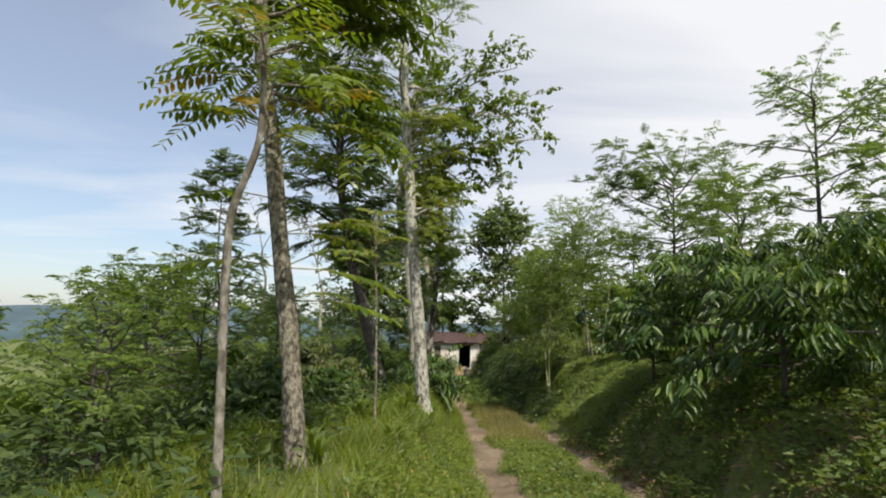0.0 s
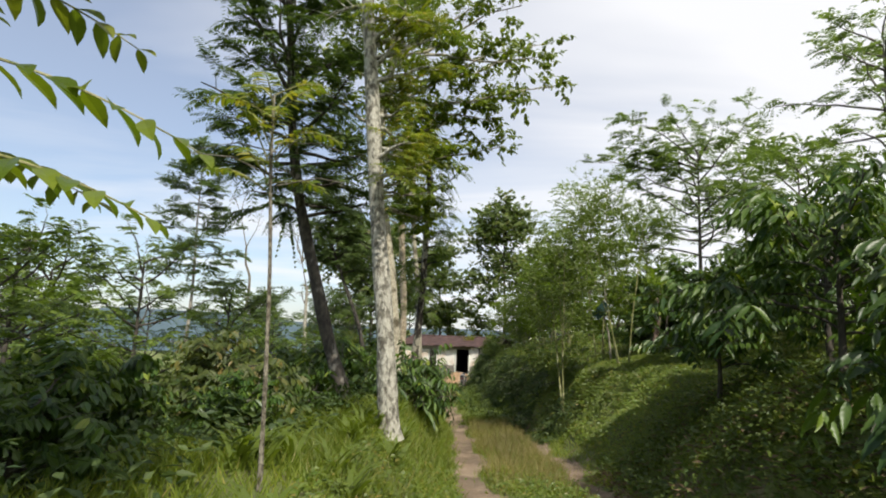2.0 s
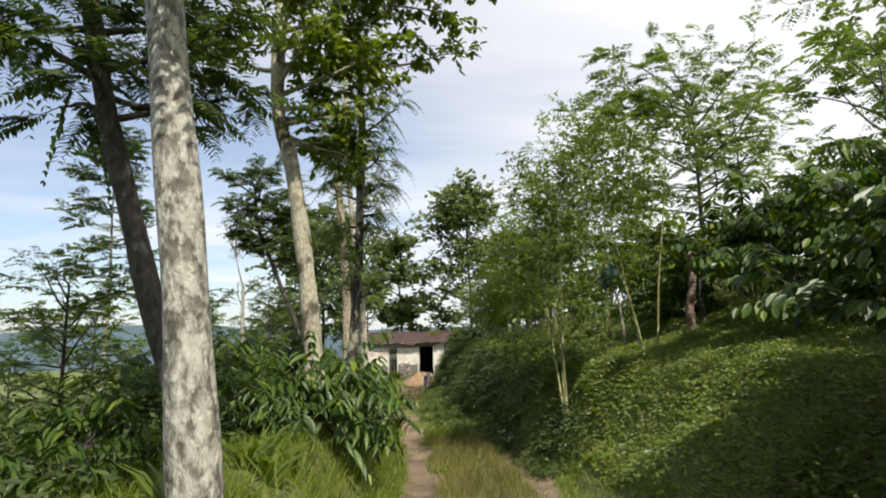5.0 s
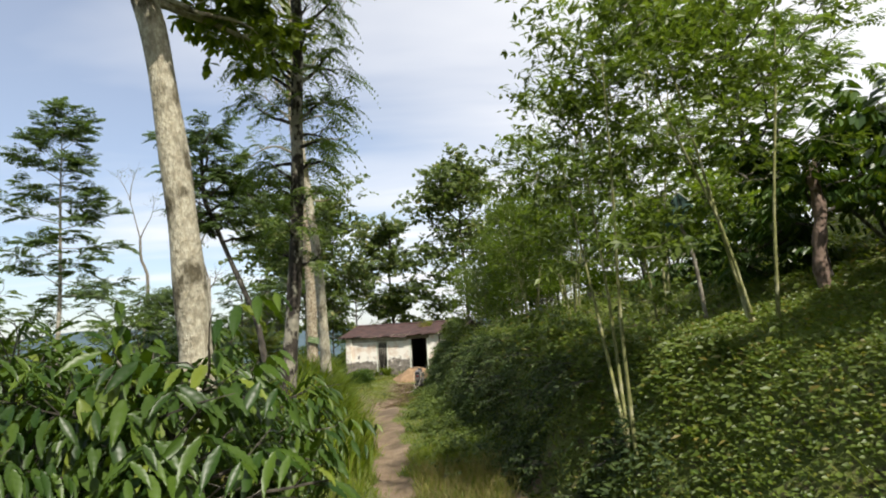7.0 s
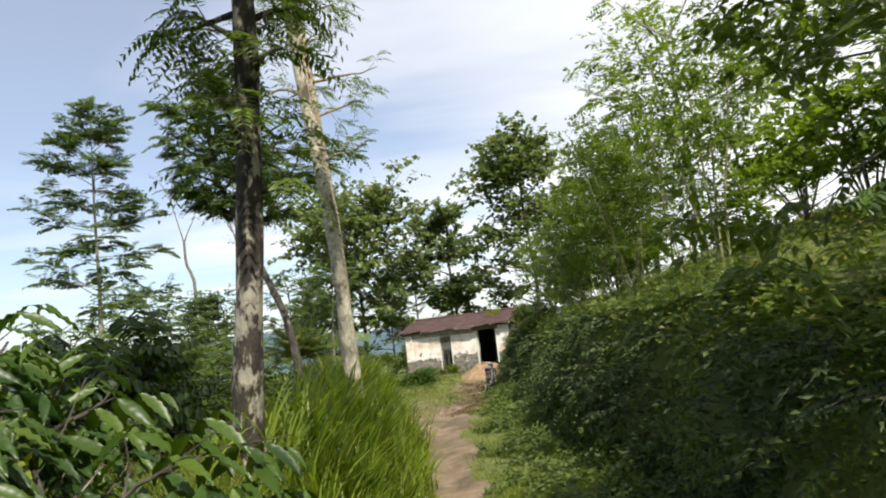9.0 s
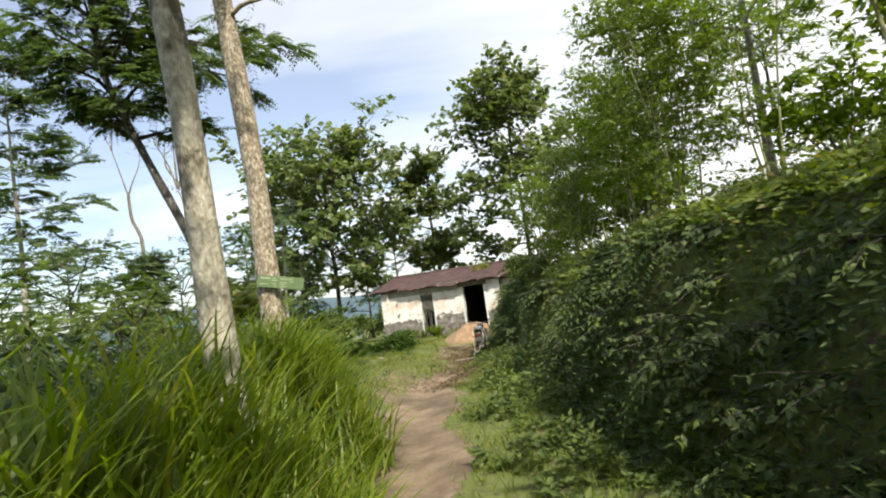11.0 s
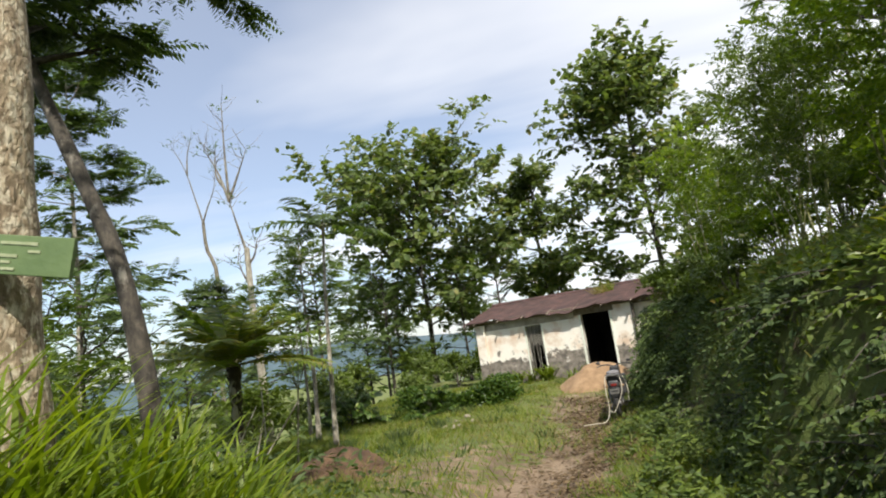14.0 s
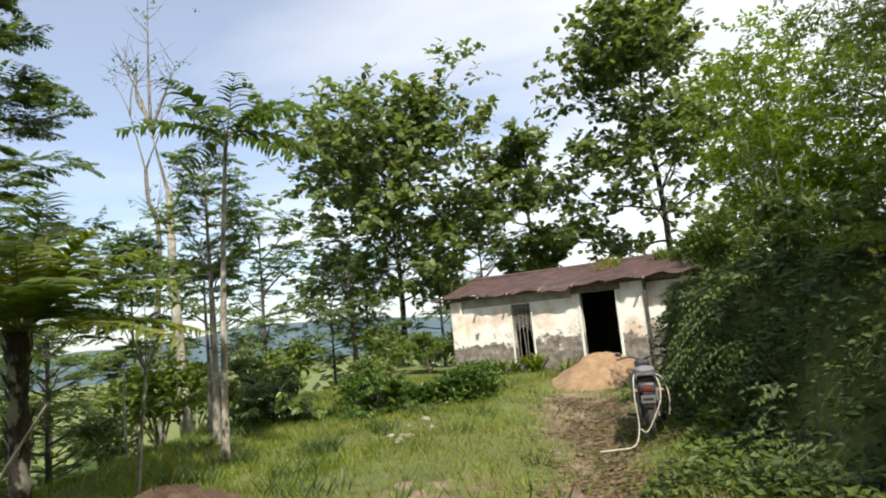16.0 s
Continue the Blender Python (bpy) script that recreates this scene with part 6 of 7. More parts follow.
def stakes():
    for k, (x, y, lx, h, r) in enumerate([(-4.0, 33.0, 0.65, 1.08, 0.013), (-3.6, 33.0, 0.83, 1.08, 0.012), (-3.5, 33.0, 0.24, 0.92, 0.012), (-5.6, 37.2, -0.04, 1.3, 0.018)]):
        z = g(x, y)
        V, F = tube([(0, 0, -0.1), (lx * 0.5, 0, h * 0.5), (lx, 0.03, h)], (r, r * 0.9, r * 0.7), 7)
        tagged(piece("stake", mesh_data("stake", V, F, BARK_PALE, True), m=Matrix.Translation((x, y, z))), "thin pale wooden stake driven into the grass", "stake", "stakes by the track")
    for k, pts in enumerate([[(-2.95, 34.3, 0.0), (-2.9, 34.3, 0.25), (-2.82, 34.3, 0.45)],
                             [(-5.0, 34.3, 0.0), (-4.6, 34.5, 0.6), (-4.3, 34.6, 1.15)]]):
        x, y = pts[0][:2]
        z = g(x, y)
        P = [(a - x, b - y, c + (g(a, b) - z) * 0.3) for a, b, c in pts]
        V, F = tube(smooth_line(P, 12), np.linspace(0.009, 0.004, 12), 6)
        tagged(piece("dry_stalk", mesh_data("dry_stalk", V, F, GRASS_DRY, True), m=Matrix.Translation((x, y, z - 0.02))), "bent dry yellow stalk leaning over the soil", "stalk", "dry stalks")
    rng = np.random.default_rng(9)
    for k in range(9):
        x, y = -1.9 + rng.normal(0, 0.35), 38.0 + rng.normal(0, 0.45)
        bm = bmesh.new()
        bmesh.ops.create_icosphere(bm, subdivisions=2, radius=1)
        s = rng.uniform(0.025, 0.06)
        for v in bm.verts:
            v.co = Vector((v.co.x * s * 1.4, v.co.y * s, v.co.z * s * 0.8)) * (1 + 0.22 * noise.noise(v.co * 1.7 + Vector((k, 0, 0))))
        ob = part("stone", bm, STONE, None, smooth=False)
        ob.matrix_basis = pose(x, y, g(x, y) + s * 0.35, 0, 0, k * 40)
        tagged(ob, "pale broken stone lying in the grass", "stone", "stones")
    # broken trunk in the plantation
    b = (5.42, 18.3, g(5.42, 18.3) - 0.2)
    S = smooth_line([(0, 0, 0), (-0.05, 0, 0.5), (0.03, 0, 1.0), (0.0, 0, 1.5)], 16)
    V, F = tube(S, np.linspace(0.075, 0.058, 16) * (1 + 0.16 * np.sin(np.arange(16) * 1.9)), 12)
    V[-12:, 2] += np.random.default_rng(2).uniform(-0.15, 0.22, 12)
    cap = np.array([[len(V) - 12 + k for k in range(12)]])
    me_ = mesh_data("broken_trunk", V, [F, cap], BARK_TORN, True)
    tagged(piece("broken_trunk", me_, m=Matrix.Translation(b)), "snapped reddish tree trunk with torn splintered top", "tree stump")


stakes()


def post_board():
    """A dark green board nailed askew on a leaning post above the bank."""
    zb = g(4.52, 19.17)
    s = thing("sign_board", "plain dark green board tilted on a leaning wooden post", "sign", (4.52, 19.17, zb))
    V, F = tube(smooth_line([(0.02, 0.02, -0.15), (-0.06, 0.02, 2.05 - zb), (-0.17, 0.02, 2.45 - zb), (-0.24, 0.02, 2.70 - zb)], 10), np.linspace(0.026, 0.02, 10), 8)
    piece("post", mesh_data("post", V, F, BARK_PALE, True), s)
    m = Matrix.Translation((-0.255, -0.012, 2.62 - zb)) @ Matrix.Rotation(radians(-48), 4, "Y")
    bm = boxes(((-0.235, -0.012, -0.125), (0.235, 0.010, 0.125)), bevel=0.004)
    bm.transform(m)
    part("board", bm, BOARD_GREEN, s)
    bm = boxes(((0.236, -0.016, -0.125), (0.25, 0.012, 0.125)), bevel=0.003)
    bm.transform(m)
    part("batten", bm, SIGN_WHITE, s, "pale batten on the board's edge")


post_board()

# ---- grass and low plants ----


def scatter(rng, n, x0, x1, y0, y1, keep):
    x, y = rng.uniform(x0, x1, n), rng.uniform(y0, y1, n)
    k = rng.uniform(0, 1, n) < keep(x, y)
    x, y = x[k], y[k]
    return np.stack([x, y, height(x, y)], -1)


def stuff(name, label, category, V, F, mat):
    return tagged(piece(name, mesh_data(name, V, F, mat)), label, category, kind="stuff")


def blades(rng, P, h, w, lean=0.45, form=BLADE):
    n = len(P)
    d = unit(UP + rand_dirs(rng, n, -0.1, 0.3) * lean)
    return leaves(P - UP * 0.01, d, rand_dirs(rng, n, -0.3, 0.3), h * rng.uniform(0.5, 1.3, n), w, form)


def low_plants():
    rng = np.random.default_rng(21)
    open_ = lambda x, y: np.clip(1 - 1.25 * bareness(x, y), 0.01, 1)  # noqa: E731
    clump = lambda x, y: 0.35 + 0.65 * (np.sin(x * 2.3 + np.sin(y * 1.7)) * np.sin(y * 2.1 + 1.2 * np.sin(x * 1.3)) > -0.25)  # noqa: E731
    # short turf on the track's verges and middle
    P = scatter(rng, 150000, -2.6, 3.4, 2.0, 34, lambda x, y: open_(x, y) * clump(x, y) * (x < bank_x(y) + 0.3) * (0.35 + 0.65 * (y < 24)))
    V, F = blades(rng, P, np.interp(P[:, 1], [0, 30], [0.13, 0.17]) * np.where(P[:, 0] < rut_x(P[:, 1]) - 0.35, 1.55, 1.0), 0.012, 0.7, SPIKE)
    stuff("grass", "short bright green grass on the verge and between ruts", "grass", V, F, GRASS)
    P = scatter(rng, 9000, 0.9, 2.4, 10.5, 22, lambda x, y: open_(x, y) * 0.8 * sstep(10.5, 13, y))
    V, F = blades(rng, P, 0.28, 0.007, 0.5)
    stuff("grass", "straw-coloured grass stems on the track's middle strip", "grass", V, F, GRASS_DRY)
    # leafy herbs between the ruts and on the verge at the start
    P = scatter(rng, 30000, -0.6, 2.3, 3.0, 13.5, lambda x, y: open_(x, y) * (0.25 + 0.75 * (np.sin(x * 6.1 + 2 * np.sin(y * 2.9)) * np.sin(y * 5.3 + 1.4 * np.sin(x * 4.7)) > -0.1)) * sstep(13.5, 10, y))
    n = len(P)
    V, F = leaves(P + UP * rng.uniform(0.02, 0.13, n)[:, None], unit(rand_dirs(rng, n, -0.2, 0.6)), LIT + rng.normal(0, 0.4, (n, 3)), rng.uniform(0.03, 0.075, n), rng.uniform(0.02, 0.04, n), DIAMOND)
    stuff("undergrowth", "small bright green herbs between the ruts", "undergrowth", V, F, LEAF_HERB)
    P = scatter(rng, 26000, 2.35, 5.2, 2.5, 13, lambda x, y: (x > bank_x(y) - 0.1) * (0.2 + 0.8 * (np.sin(x * 3.9 + 2 * np.sin(y * 1.7)) * np.sin(y * 3.1 + 1.4 * np.sin(x * 2.7)) > 0.0)))
    n = len(P)
    V, F = leaves(P + UP * (rng.uniform(0.0, 0.34, n) ** 1.3)[:, None], unit(rand_dirs(rng, n, -0.5, 0.6)), LIT + rng.normal(0, 0.5, (n, 3)), rng.uniform(0.05, 0.12, n), rng.uniform(0.03, 0.05, n), DIAMOND)
    stuff("undergrowth", "weedy green growth on the cut bank by the rut", "undergrowth", V, F, LEAF_BROADHERB)
    P = scatter(rng, 9000, 2.2, 4.6, 2.5, 13, lambda x, y: (x > bank_x(y) - 0.3) * np.interp(x, [2.3, 3.2, 4.6], [1.0, 0.7, 0.3]))
    n = len(P)
    V, F = leaves(P + UP * rng.uniform(0.0, 0.10, n)[:, None], rand_dirs(rng, n, -0.4, 0.5), rand_dirs(rng, n, 0.2, 1.0), rng.uniform(0.05, 0.16, n), rng.uniform(0.012, 0.035, n), DIAMOND)
    stuff("leaf_litter", "dry brown leaves and stalks littering the bank foot", "litter", V, F, LITTER)
    # dark leaf mould and trodden stalks on the path up to the motorcycle
    P = scatter(rng, 15000, -0.6, 1.9, 32.5, 41.5, lambda x, y: np.exp(-(((x - 0.75) / 0.75) ** 2)) * (0.2 + 0.8 * (np.sin(x * 4.3 + 1.6 * np.sin(y * 1.9)) * np.sin(y * 2.3 + 1.2 * np.sin(x * 3.1)) > -0.15)))
    n = len(P)
    V, F = leaves(P + UP * rng.uniform(0.004, 0.03, n)[:, None], rand_dirs(rng, n, -0.15, 0.25), UP + rng.normal(0, 0.3, (n, 3)), rng.uniform(0.04, 0.12, n), rng.uniform(0.012, 0.04, n), DIAMOND)
    stuff("leaf_litter", "dark brown leaf mould trodden into the path", "litter", V, F, LITTER)
    # turf of the clearing before the house
    P = scatter(rng, 90000, -6.5, 2.6, 32, 48, lambda x, y: open_(x, y) * clump(x, y) * (0.45 + 0.55 * sstep(-0.8, -2.6, x)))
    V, F = blades(rng, P, 0.14, 0.014, 0.7, SPIKE)
    stuff("grass", "trodden grass of the clearing before the house", "grass", V, F, GRASS)
    P = scatter(rng, 14000, -6.5, 2.6, 32, 48, lambda x, y: open_(x, y) * (0.25 + 0.75 * (np.sin(x * 1.1 + 2) * np.sin(y * 0.9) > 0)))
    V, F = blades(rng, P, 0.16, 0.010, 0.9, SPIKE)
    stuff("grass", "dry straw-coloured grass patches of the clearing", "grass", V, F, GRASS_DRY)
    # rank tufts standing out of the clearing's turf
    P = scatter(rng, 60000, -6.5, 1.2, 32.5, 46, lambda x, y: open_(x, y) * (np.sin(x * 3.1 + 2 * np.sin(y * 1.3)) * np.sin(y * 2.7 + 1.5 * np.sin(x * 1.9)) > 0.62) * (0.25 + 0.75 * sstep(-1.5, -3.5, x)))
    V, F = blades(rng, P, 0.24, 0.022, 0.85, SPIKE)
    stuff("grass", "rank dark green tufts in the clearing before the house", "grass", V, F, LEAF_FERN)
    # tall grass clump at the sign tree
    P = scatter(rng, 19000, -3.6, -0.05, 24.3, 31.5, lambda x, y: np.exp(-((np.hypot((x + 1.0) / 0.76, (y - 27.8) / 2.6)) ** 4)) * sstep(0.12, -0.12, x + 0.5 + 0.55 * (y - 28)))
    n = len(P)
    flat_way = rand_dirs(rng, n, -0.05, 0.05)
    d = unit(UP + flat_way * rng.uniform(0.15, 0.95, n)[:, None])
    V, F = leaves(P, d, UP * 0.6 - flat_way + rand_dirs(rng, n, -0.2, 0.2) * 0.3, rng.uniform(0.35, 0.98, n) * np.interp(P[:, 1], [28.2, 30.2], [1.0, 0.55]), rng.uniform(0.014, 0.030, n), ARCH)
    stuff("tall_grass", "tall lush bright green grass round the sign tree", "grass", V, F, GRASS_TALL)
    P = scatter(rng, 9000, -1.2, 0.3, 19.5, 25.5, lambda x, y: np.exp(-((np.hypot((x + 0.3) / 0.45, (y - 22.8) / 2.4)) ** 4)))
    n = len(P)
    flat_way = rand_dirs(rng, n, -0.05, 0.05)
    d = unit(UP + flat_way * rng.uniform(0.15, 0.85, n)[:, None])
    V, F = leaves(P, d, UP * 0.6 - flat_way + rand_dirs(rng, n, -0.2, 0.2) * 0.3, rng.uniform(0.3, 0.8, n), rng.uniform(0.014, 0.026, n), ARCH)
    stuff("tall_grass", "lush green grass between the verge trees", "grass", V, F, GRASS_TALL)
    # strap-leaved herbs on the near verge
    for k in range(26):
        x, y = rng.uniform(-1.5, -0.25), rng.uniform(4.5, 14)
        n = 16
        d = unit(UP * 0.9 + rand_dirs(rng, n, -0.1, 0.3))
        ob = thing("herb", "broad strap-leaved green herb on the verge", "herb", (x, y, g(x, y) - 0.02), group="strap-leaved herbs")
        for q in range(n):
            V, F = leaves(rng.normal(0, 0.03, (1, 3)) * (1, 1, 0), d[q:q + 1], UP - d[q:q + 1] * 0.2 + rng.normal(0, 0.1, (1, 3)), rng.uniform(0.25, 0.5, 1), 0.05, SICKLE)
            piece("leaf", mesh_data("leaf", V, F, LEAF_HERB), ob)
    # strap-leaved plants along the foot of the house wall
    for k in range(11):
        u = rng.uniform(0.3, 3.9)
        x, y = -2.77 + 0.947 * u - 0.32 * rng.uniform(0.25, 0.6), 47.7 - 0.322 * u - 0.947 * rng.uniform(0.25, 0.6)
        n = 14
        d = unit(UP * 0.9 + rand_dirs(rng, n, -0.1, 0.3))
        ob = thing("herb", "clump of strap-leaved green plants at the wall's foot", "herb", (x, y, g(x, y) - 0.02), group="plants along the wall")
        for q in range(n):
            V, F = leaves(rng.normal(0, 0.05, (1, 3)) * (1, 1, 0), d[q:q + 1], UP - d[q:q + 1] * 0.2 + rng.normal(0, 0.1, (1, 3)), rng.uniform(0.45, 0.85, 1), 0.075, SICKLE)
            piece("leaf", mesh_data("leaf", V, F, LEAF_HERB), ob)
    # leafy cover on the left slope
    P = scatter(rng, 66000, -9, -1.0, 2, 32, lambda x, y: clump(x, y) * np.interp(x, [-9, -3, -1.2], [0.5, 1, 0.6]))
    n = len(P)
    V, F = leaves(P + UP * (rng.uniform(0, 0.55, n) ** 1.5 * np.where(P[:, 0] < -1.9, 1.7, 1.0))[:, None], unit(rand_dirs(rng, n, -0.2, 0.7)), UP + rng.normal(0, 0.5, (n, 3)), rng.uniform(0.06, 0.14, n), 0.045, DIAMOND)
    stuff("undergrowth", "leafy green undergrowth on the slope", "undergrowth", V, F, LEAF_FERN)
    # plantation floor on the right
    P = scatter(rng, 90000, 2.5, 10, 3, 46, lambda x, y: (x > bank_x(y) + 0.30 * (y < 12) + 0.5 * (y > 18.5)) * np.maximum(clump(x, y), x < 4.5) * np.interp(x, [3, 6, 10], [1, 0.5, 0.25]) * np.where((y > 8.5) & (y < 20) & (x < 5.8), 0.12, 1.0))
    n = len(P)
    tuft = np.where(P[:, 1] < 20, 0.35, 1.0) * np.clip(np.sin(P[:, 0] * 3.3 + 1.6 * np.sin(P[:, 1] * 1.9)) * np.sin(P[:, 1] * 3.7 + 1.3 * np.sin(P[:, 0] * 2.2)), 0, 1)
    V, F = leaves(P + UP * ((0.14 + 0.42 * tuft) * rng.uniform(0, 1, n) ** 0.8)[:, None], unit(rand_dirs(rng, n, -0.1, 0.8)), LIT + rng.normal(0, 0.35, (n, 3)), rng.uniform(0.05, 0.11, n), 0.05, DIAMOND)
    stuff("undergrowth", "low yellow-green creeping herbs on the bank top", "undergrowth", V, F, LEAF_HERB)
    P = scatter(rng, 80000, 2.2, 8.5, 5, 44, lambda x, y: (x > bank_x(y) + 0.35 + 0.2 * (y > 18.5)) * np.interp(x, [3, 5.5, 8.5], [1, 0.8, 0.5]) * np.interp(y, [5, 17, 22, 30, 44], [1, 1, 0.7, 0.7, 0.5]))
    V, F = blades(rng, P, 0.16, 0.009, 1.1, SPIKE)
    stuff("grass", "bright yellow-green grass on the sunny bank slope", "grass", V, F, GRASS)
    # carpet of small creeping leaves over the sunny lower bank
    P = scatter(rng, 115000, 2.75, 6.2, 8.5, 20.5, lambda x, y: (x > bank_x(y) + 0.12 + 0.06 * np.sin(y * 3.1)) * np.interp(x, [3, 5, 6.6], [1, 0.8, 0.5]) * (0.45 + 0.55 * (np.sin(x * 2.9 + 1.7 * np.sin(y * 1.3)) * np.sin(y * 2.3 + x) > -0.4)))
    n = len(P)
    V, F = leaves(P + UP * rng.uniform(0.015, 0.065, n)[:, None], unit(rand_dirs(rng, n, -0.2, 0.3)), LIT + np.array([0.1, -0.5, 0]) + rng.normal(0, 0.20, (n, 3)), rng.uniform(0.030, 0.056, n), rng.uniform(0.020, 0.034, n), DIAMOND)
    stuff("undergrowth", "carpet of small yellow-green creeping leaves on the sunny bank", "undergrowth", V, F, LEAF_HERB)
    # fern and creeper on the steep bank, its shade put into a darker leaf colour
    P = scatter(rng, 165000, 1.5, 4.2, 17, 46, lambda x, y: ((x > bank_x(y) - 0.25) * (x < bank_x(y) + 1.25) * np.interp(y, [17, 20, 46], [0.3, 1, 1]) * np.where((np.sin(y * 2.1 + 1.5 * np.sin(x * 3)) * np.sin(y * 0.9 + x * 2.3) > 0.25) & (x < bank_x(y) + 0.42), 0.30, 1.0)))
    n = len(P)
    outw = unit(np.stack([-np.ones(n), rng.normal(-0.15, 0.3, n), rng.uniform(0.0, 0.7, n)], -1))
    tuft = np.clip(np.sin(P[:, 1] * 3.1 + 2 * np.sin(P[:, 2] * 2.3)) * np.sin(P[:, 2] * 4.2 + P[:, 1] * 1.7), 0, 1)
    far = (0.08 + 0.20 * tuft + 0.06 * np.clip((P[:, 2] + 0.3) / 1.3, 0, 1)) * rng.uniform(0, 1, n) ** 0.8
    # only the lip gets the bright sunlit green, narrowed beyond y 33
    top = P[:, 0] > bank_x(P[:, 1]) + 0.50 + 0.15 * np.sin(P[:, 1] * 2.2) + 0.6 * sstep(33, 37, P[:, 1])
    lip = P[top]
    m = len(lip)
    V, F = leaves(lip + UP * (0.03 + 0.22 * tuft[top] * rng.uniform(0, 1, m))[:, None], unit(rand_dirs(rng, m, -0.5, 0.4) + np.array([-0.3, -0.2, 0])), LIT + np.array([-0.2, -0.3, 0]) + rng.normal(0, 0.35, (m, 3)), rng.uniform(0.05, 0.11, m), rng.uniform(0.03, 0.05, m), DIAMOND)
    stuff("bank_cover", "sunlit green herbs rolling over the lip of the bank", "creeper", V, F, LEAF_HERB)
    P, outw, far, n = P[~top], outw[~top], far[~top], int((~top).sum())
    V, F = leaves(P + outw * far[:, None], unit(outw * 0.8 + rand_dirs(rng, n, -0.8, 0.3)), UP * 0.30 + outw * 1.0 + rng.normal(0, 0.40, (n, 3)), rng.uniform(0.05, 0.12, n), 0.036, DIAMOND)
    stuff("bank_cover", "dense fern and creeper hanging over the cut bank, darkened for shade", "creeper", V, F, LEAF_FERN)
    # leafy herbs over the slumped foot of the bank, in the shade-darkened green
    P = scatter(rng, 52000, 0.3, 3.0, 20, 43, lambda x, y: (x > bank_x(y) - np.interp(y, [20, 30, 34, 40], [1.15, 1.15, 0.80, 0.50]) + 0.25 * np.sin(y * 2.3) + 0.15 * np.sin(y * 5.1 + 1)) * (x < bank_x(y) + 0.1) * sstep(20, 23.5, y) * np.where(np.hypot(x - 1.15, (y - 37.2) * 0.6) < 0.5, 0.08, 1.0)
                * (np.sin(x * 5.3 + 2 * np.sin(y * 2.3)) * np.sin(y * 4.1 + 1.7 * np.sin(x * 3.7)) > -0.35))
    n = len(P)
    tuft = np.clip(np.sin(P[:, 0] * 5.3 + 2 * np.sin(P[:, 1] * 2.3)) * np.sin(P[:, 1] * 4.1 + 1.7 * np.sin(P[:, 0] * 3.7)), 0, 1)
    V, F = leaves(P + UP * ((0.06 + 0.30 * tuft) * rng.uniform(0, 1, n) ** 0.8)[:, None], unit(rand_dirs(rng, n, -0.3, 0.7)), LIT + rng.normal(0, 0.45, (n, 3)), rng.uniform(0.05, 0.12, n), rng.uniform(0.03, 0.06, n), DIAMOND)
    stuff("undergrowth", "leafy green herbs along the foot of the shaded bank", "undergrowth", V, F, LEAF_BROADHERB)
    # creepers hanging down the face in clumps
    rngc = np.random.default_rng(27)
    for k in range(120):
        y = rngc.uniform(18.5, 43.5)
        x = bank_x(y) + rngc.uniform(0.0, 0.6)
        c = thing("creeper", "dark leafy creeper clump trailing down the bank", "creeper", (x, y, g(x, y)), group="creepers on the bank")
        gr = []
        for q in range(rngc.integers(4, 8)):
            w = unit(np.array([-0.8, rngc.normal(0, 0.6), rngc.uniform(-0.5, 0.30)]))
            gr.append(sprig(rngc, np.array([0, rngc.normal(0, 0.18), 0.04]), w, rngc.uniform(0.25, 0.6), 22, rngc.uniform(0.05, 0.09), 0.6, LEAF4, 0.55))
        V, F = gather(gr)
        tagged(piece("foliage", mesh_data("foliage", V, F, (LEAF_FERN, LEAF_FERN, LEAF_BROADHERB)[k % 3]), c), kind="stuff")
        st = [tube(q[6], (0.006, 0.005, 0.004, 0.002), 4) for q in gr]
        V, F = join(st)
        tagged(piece("stem", mesh_data("stem", V, F, BARK_DARK), c), kind="stuff")
    # arching fern fronds along the lip
    rngf = np.random.default_rng(24)
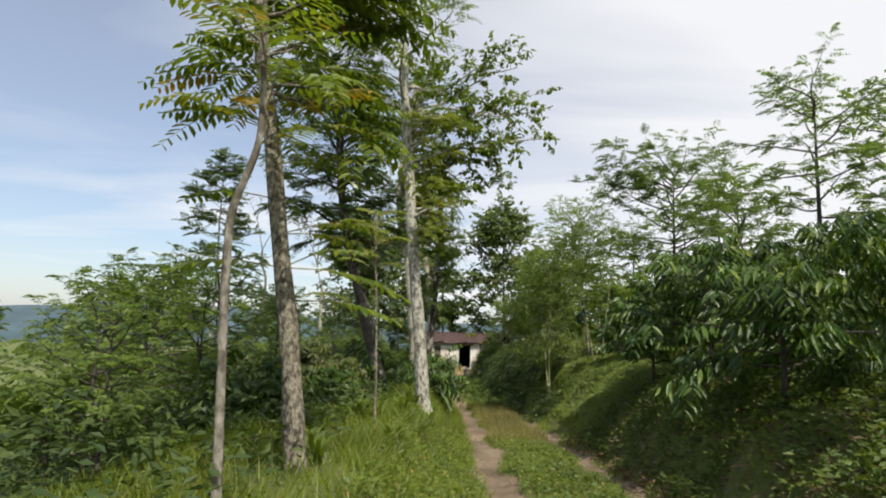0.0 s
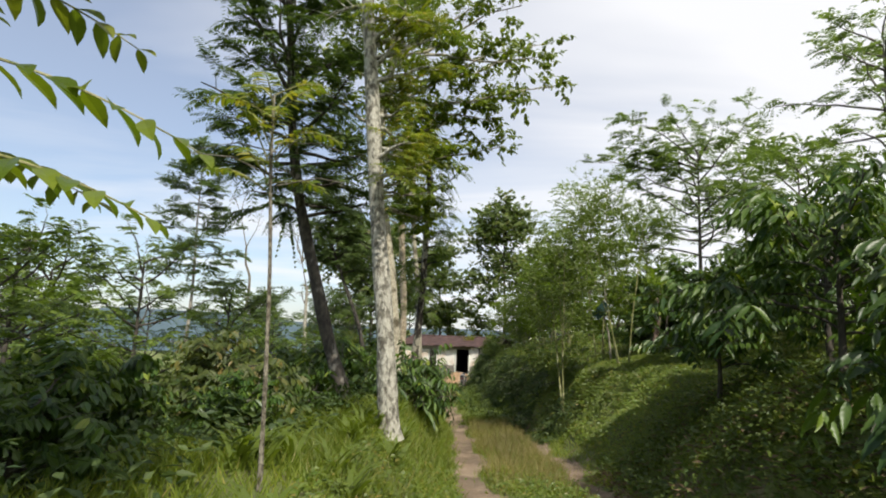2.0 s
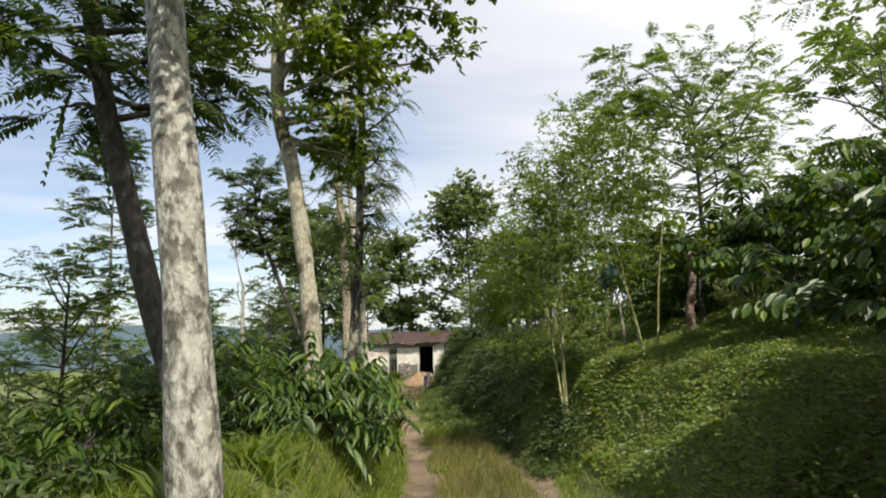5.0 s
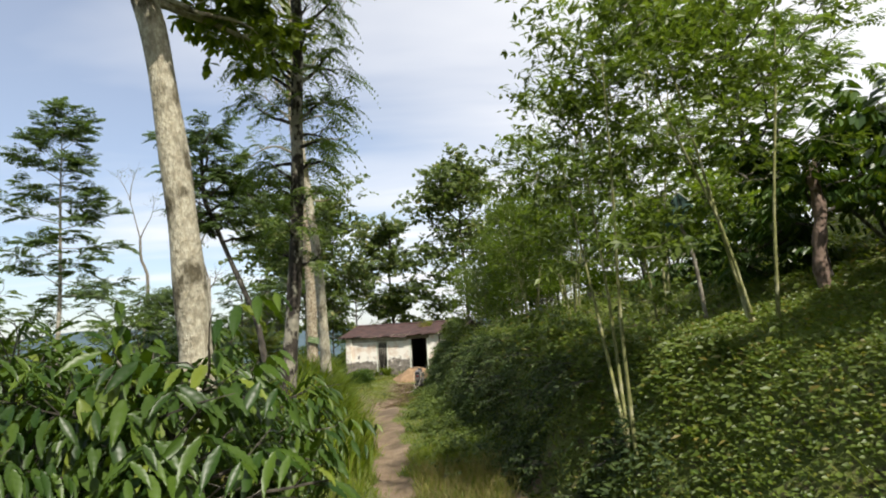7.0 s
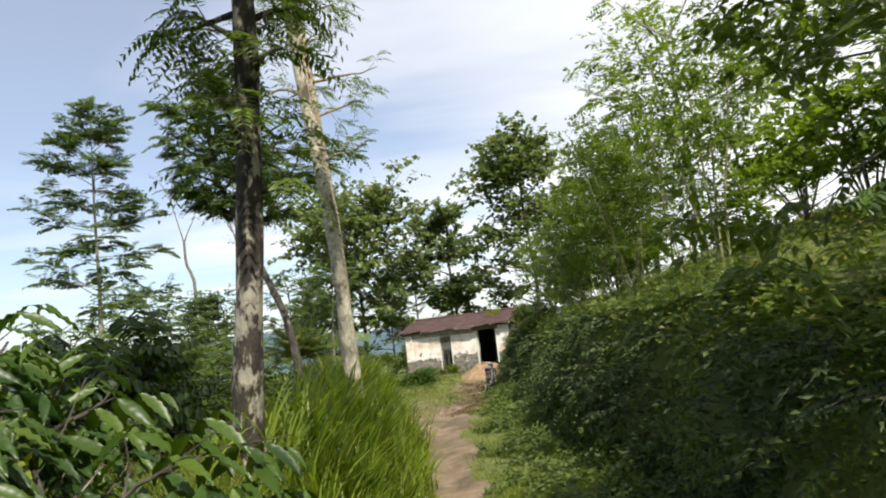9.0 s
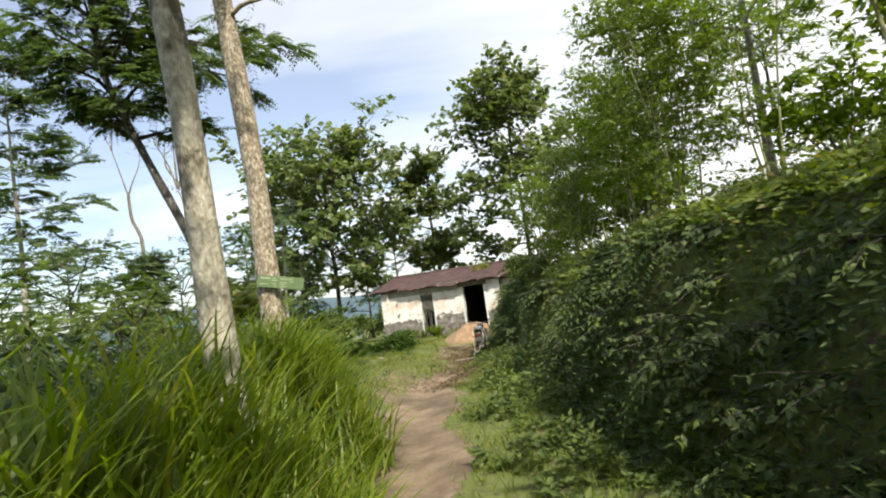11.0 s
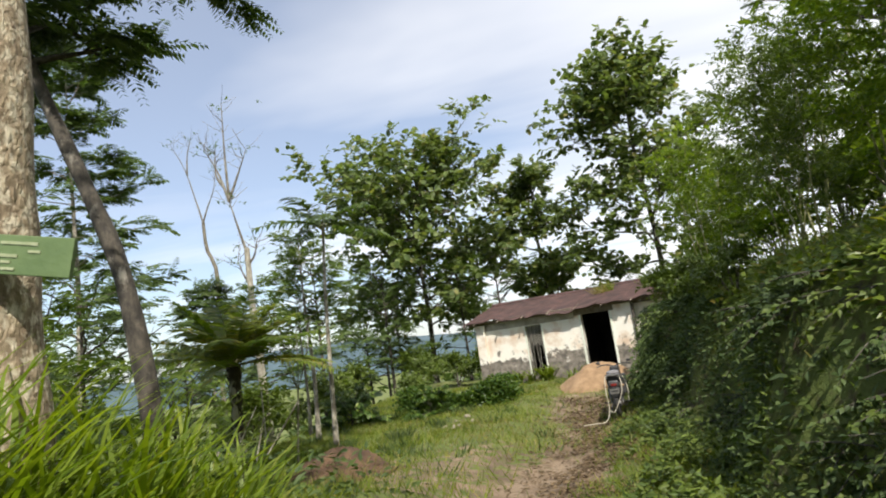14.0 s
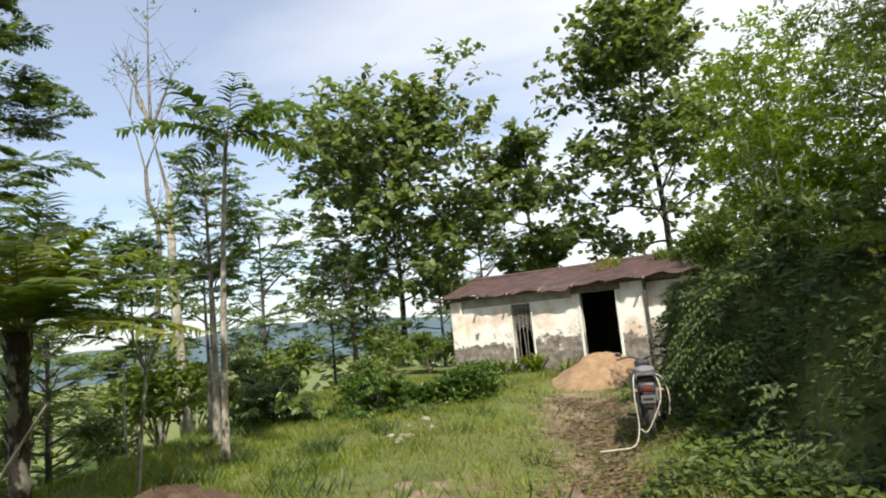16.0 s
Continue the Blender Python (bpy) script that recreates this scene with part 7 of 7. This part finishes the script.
    for k in range(64):
        y = rngf.uniform(19, 44)
        x = bank_x(y) + rngf.uniform(0.1, 0.5)
        f = thing("fern", "arching green fern hanging from the bank", "fern", (x, y, g(x, y) - 0.02), group="ferns on the bank")
        for q in range(7):
            w = unit(np.array([-0.9, rngf.normal(0, 0.7), rngf.uniform(-0.2, 0.30)]))
            gr = frond(rngf, np.zeros(3), w, rngf.uniform(0.4, 0.75), 10, 0.11, 0.30, 0.75)
            V, F = gather([gr])
            tagged(piece("frond", mesh_data("frond", V, F, LEAF_FERN), f), kind="stuff")
    # clipped hedge below the house
    rngh = np.random.default_rng(22)
    n = 9000
    u = rngh.uniform(0, 1, n)
    cx, cy = -4.1 + 3.0 * u, 41.9 - 0.5 * np.sin(u * 3)
    P = np.stack([cx + rngh.normal(0, 0.12, n), cy + rngh.uniform(-0.45, 0.45, n), np.zeros(n)], -1)
    P[:, 2] = height(P[:, 0], P[:, 1]) + rngh.uniform(0.02, 0.52, n) * (1 + 0.25 * np.sin(u * 9))
    V, F = leaves(P, unit(rand_dirs(rngh, n, -0.2, 0.9)), rand_dirs(rngh, n, 0, 1), rngh.uniform(0.07, 0.13, n), 0.06, DIAMOND)
    tagged(piece("hedge", mesh_data("hedge", V, F, LEAF_COFFEE)), "low dark green hedge edging the house terrace", "hedge")


    # woods down in the valley, leaf clumps on many small crowns
    rngw = np.random.default_rng(23)
    n = 800
    a, r = rngw.uniform(-1.9, 0.55, n), 45 + 330 * rngw.uniform(0, 1, n) ** 1.6
    cx, cy = np.sin(a) * r, 30 + np.cos(a) * r
    ok = ~((cx > -9) & (cy < 58)) & ((cx < -14) | (cy > 62))
    cx, cy, r = cx[ok], cy[ok], r[ok]
    k, m = len(cx), 38
    top = rngw.uniform(2.0, 6.0, k)
    rad = top * rngw.uniform(0.35, 0.6, k)
    D = rand_dirs(rngw, k * m, -0.5, 1.0).reshape(k, m, 3)
    P = np.stack([cx, cy, height(cx, cy) + top * 0.55], -1)[:, None] + D * (rad[:, None] * rngw.uniform(0.5, 1.0, (k, m)))[..., None] * np.array([1, 1, 0.9])
    P = P.reshape(-1, 3)
    V, F = leaves(P, unit(rand_dirs(rngw, len(P), -0.4, 0.6)), D.reshape(-1, 3) + UP * 0.4, np.repeat(rad * 0.55, m) * rngw.uniform(0.6, 1.2, len(P)), np.repeat(rad * 0.35, m), DIAMOND)
    stuff("far_woods", "wooded valley side below the hill", "woods", V, F, LEAF_DARK)


low_plants()
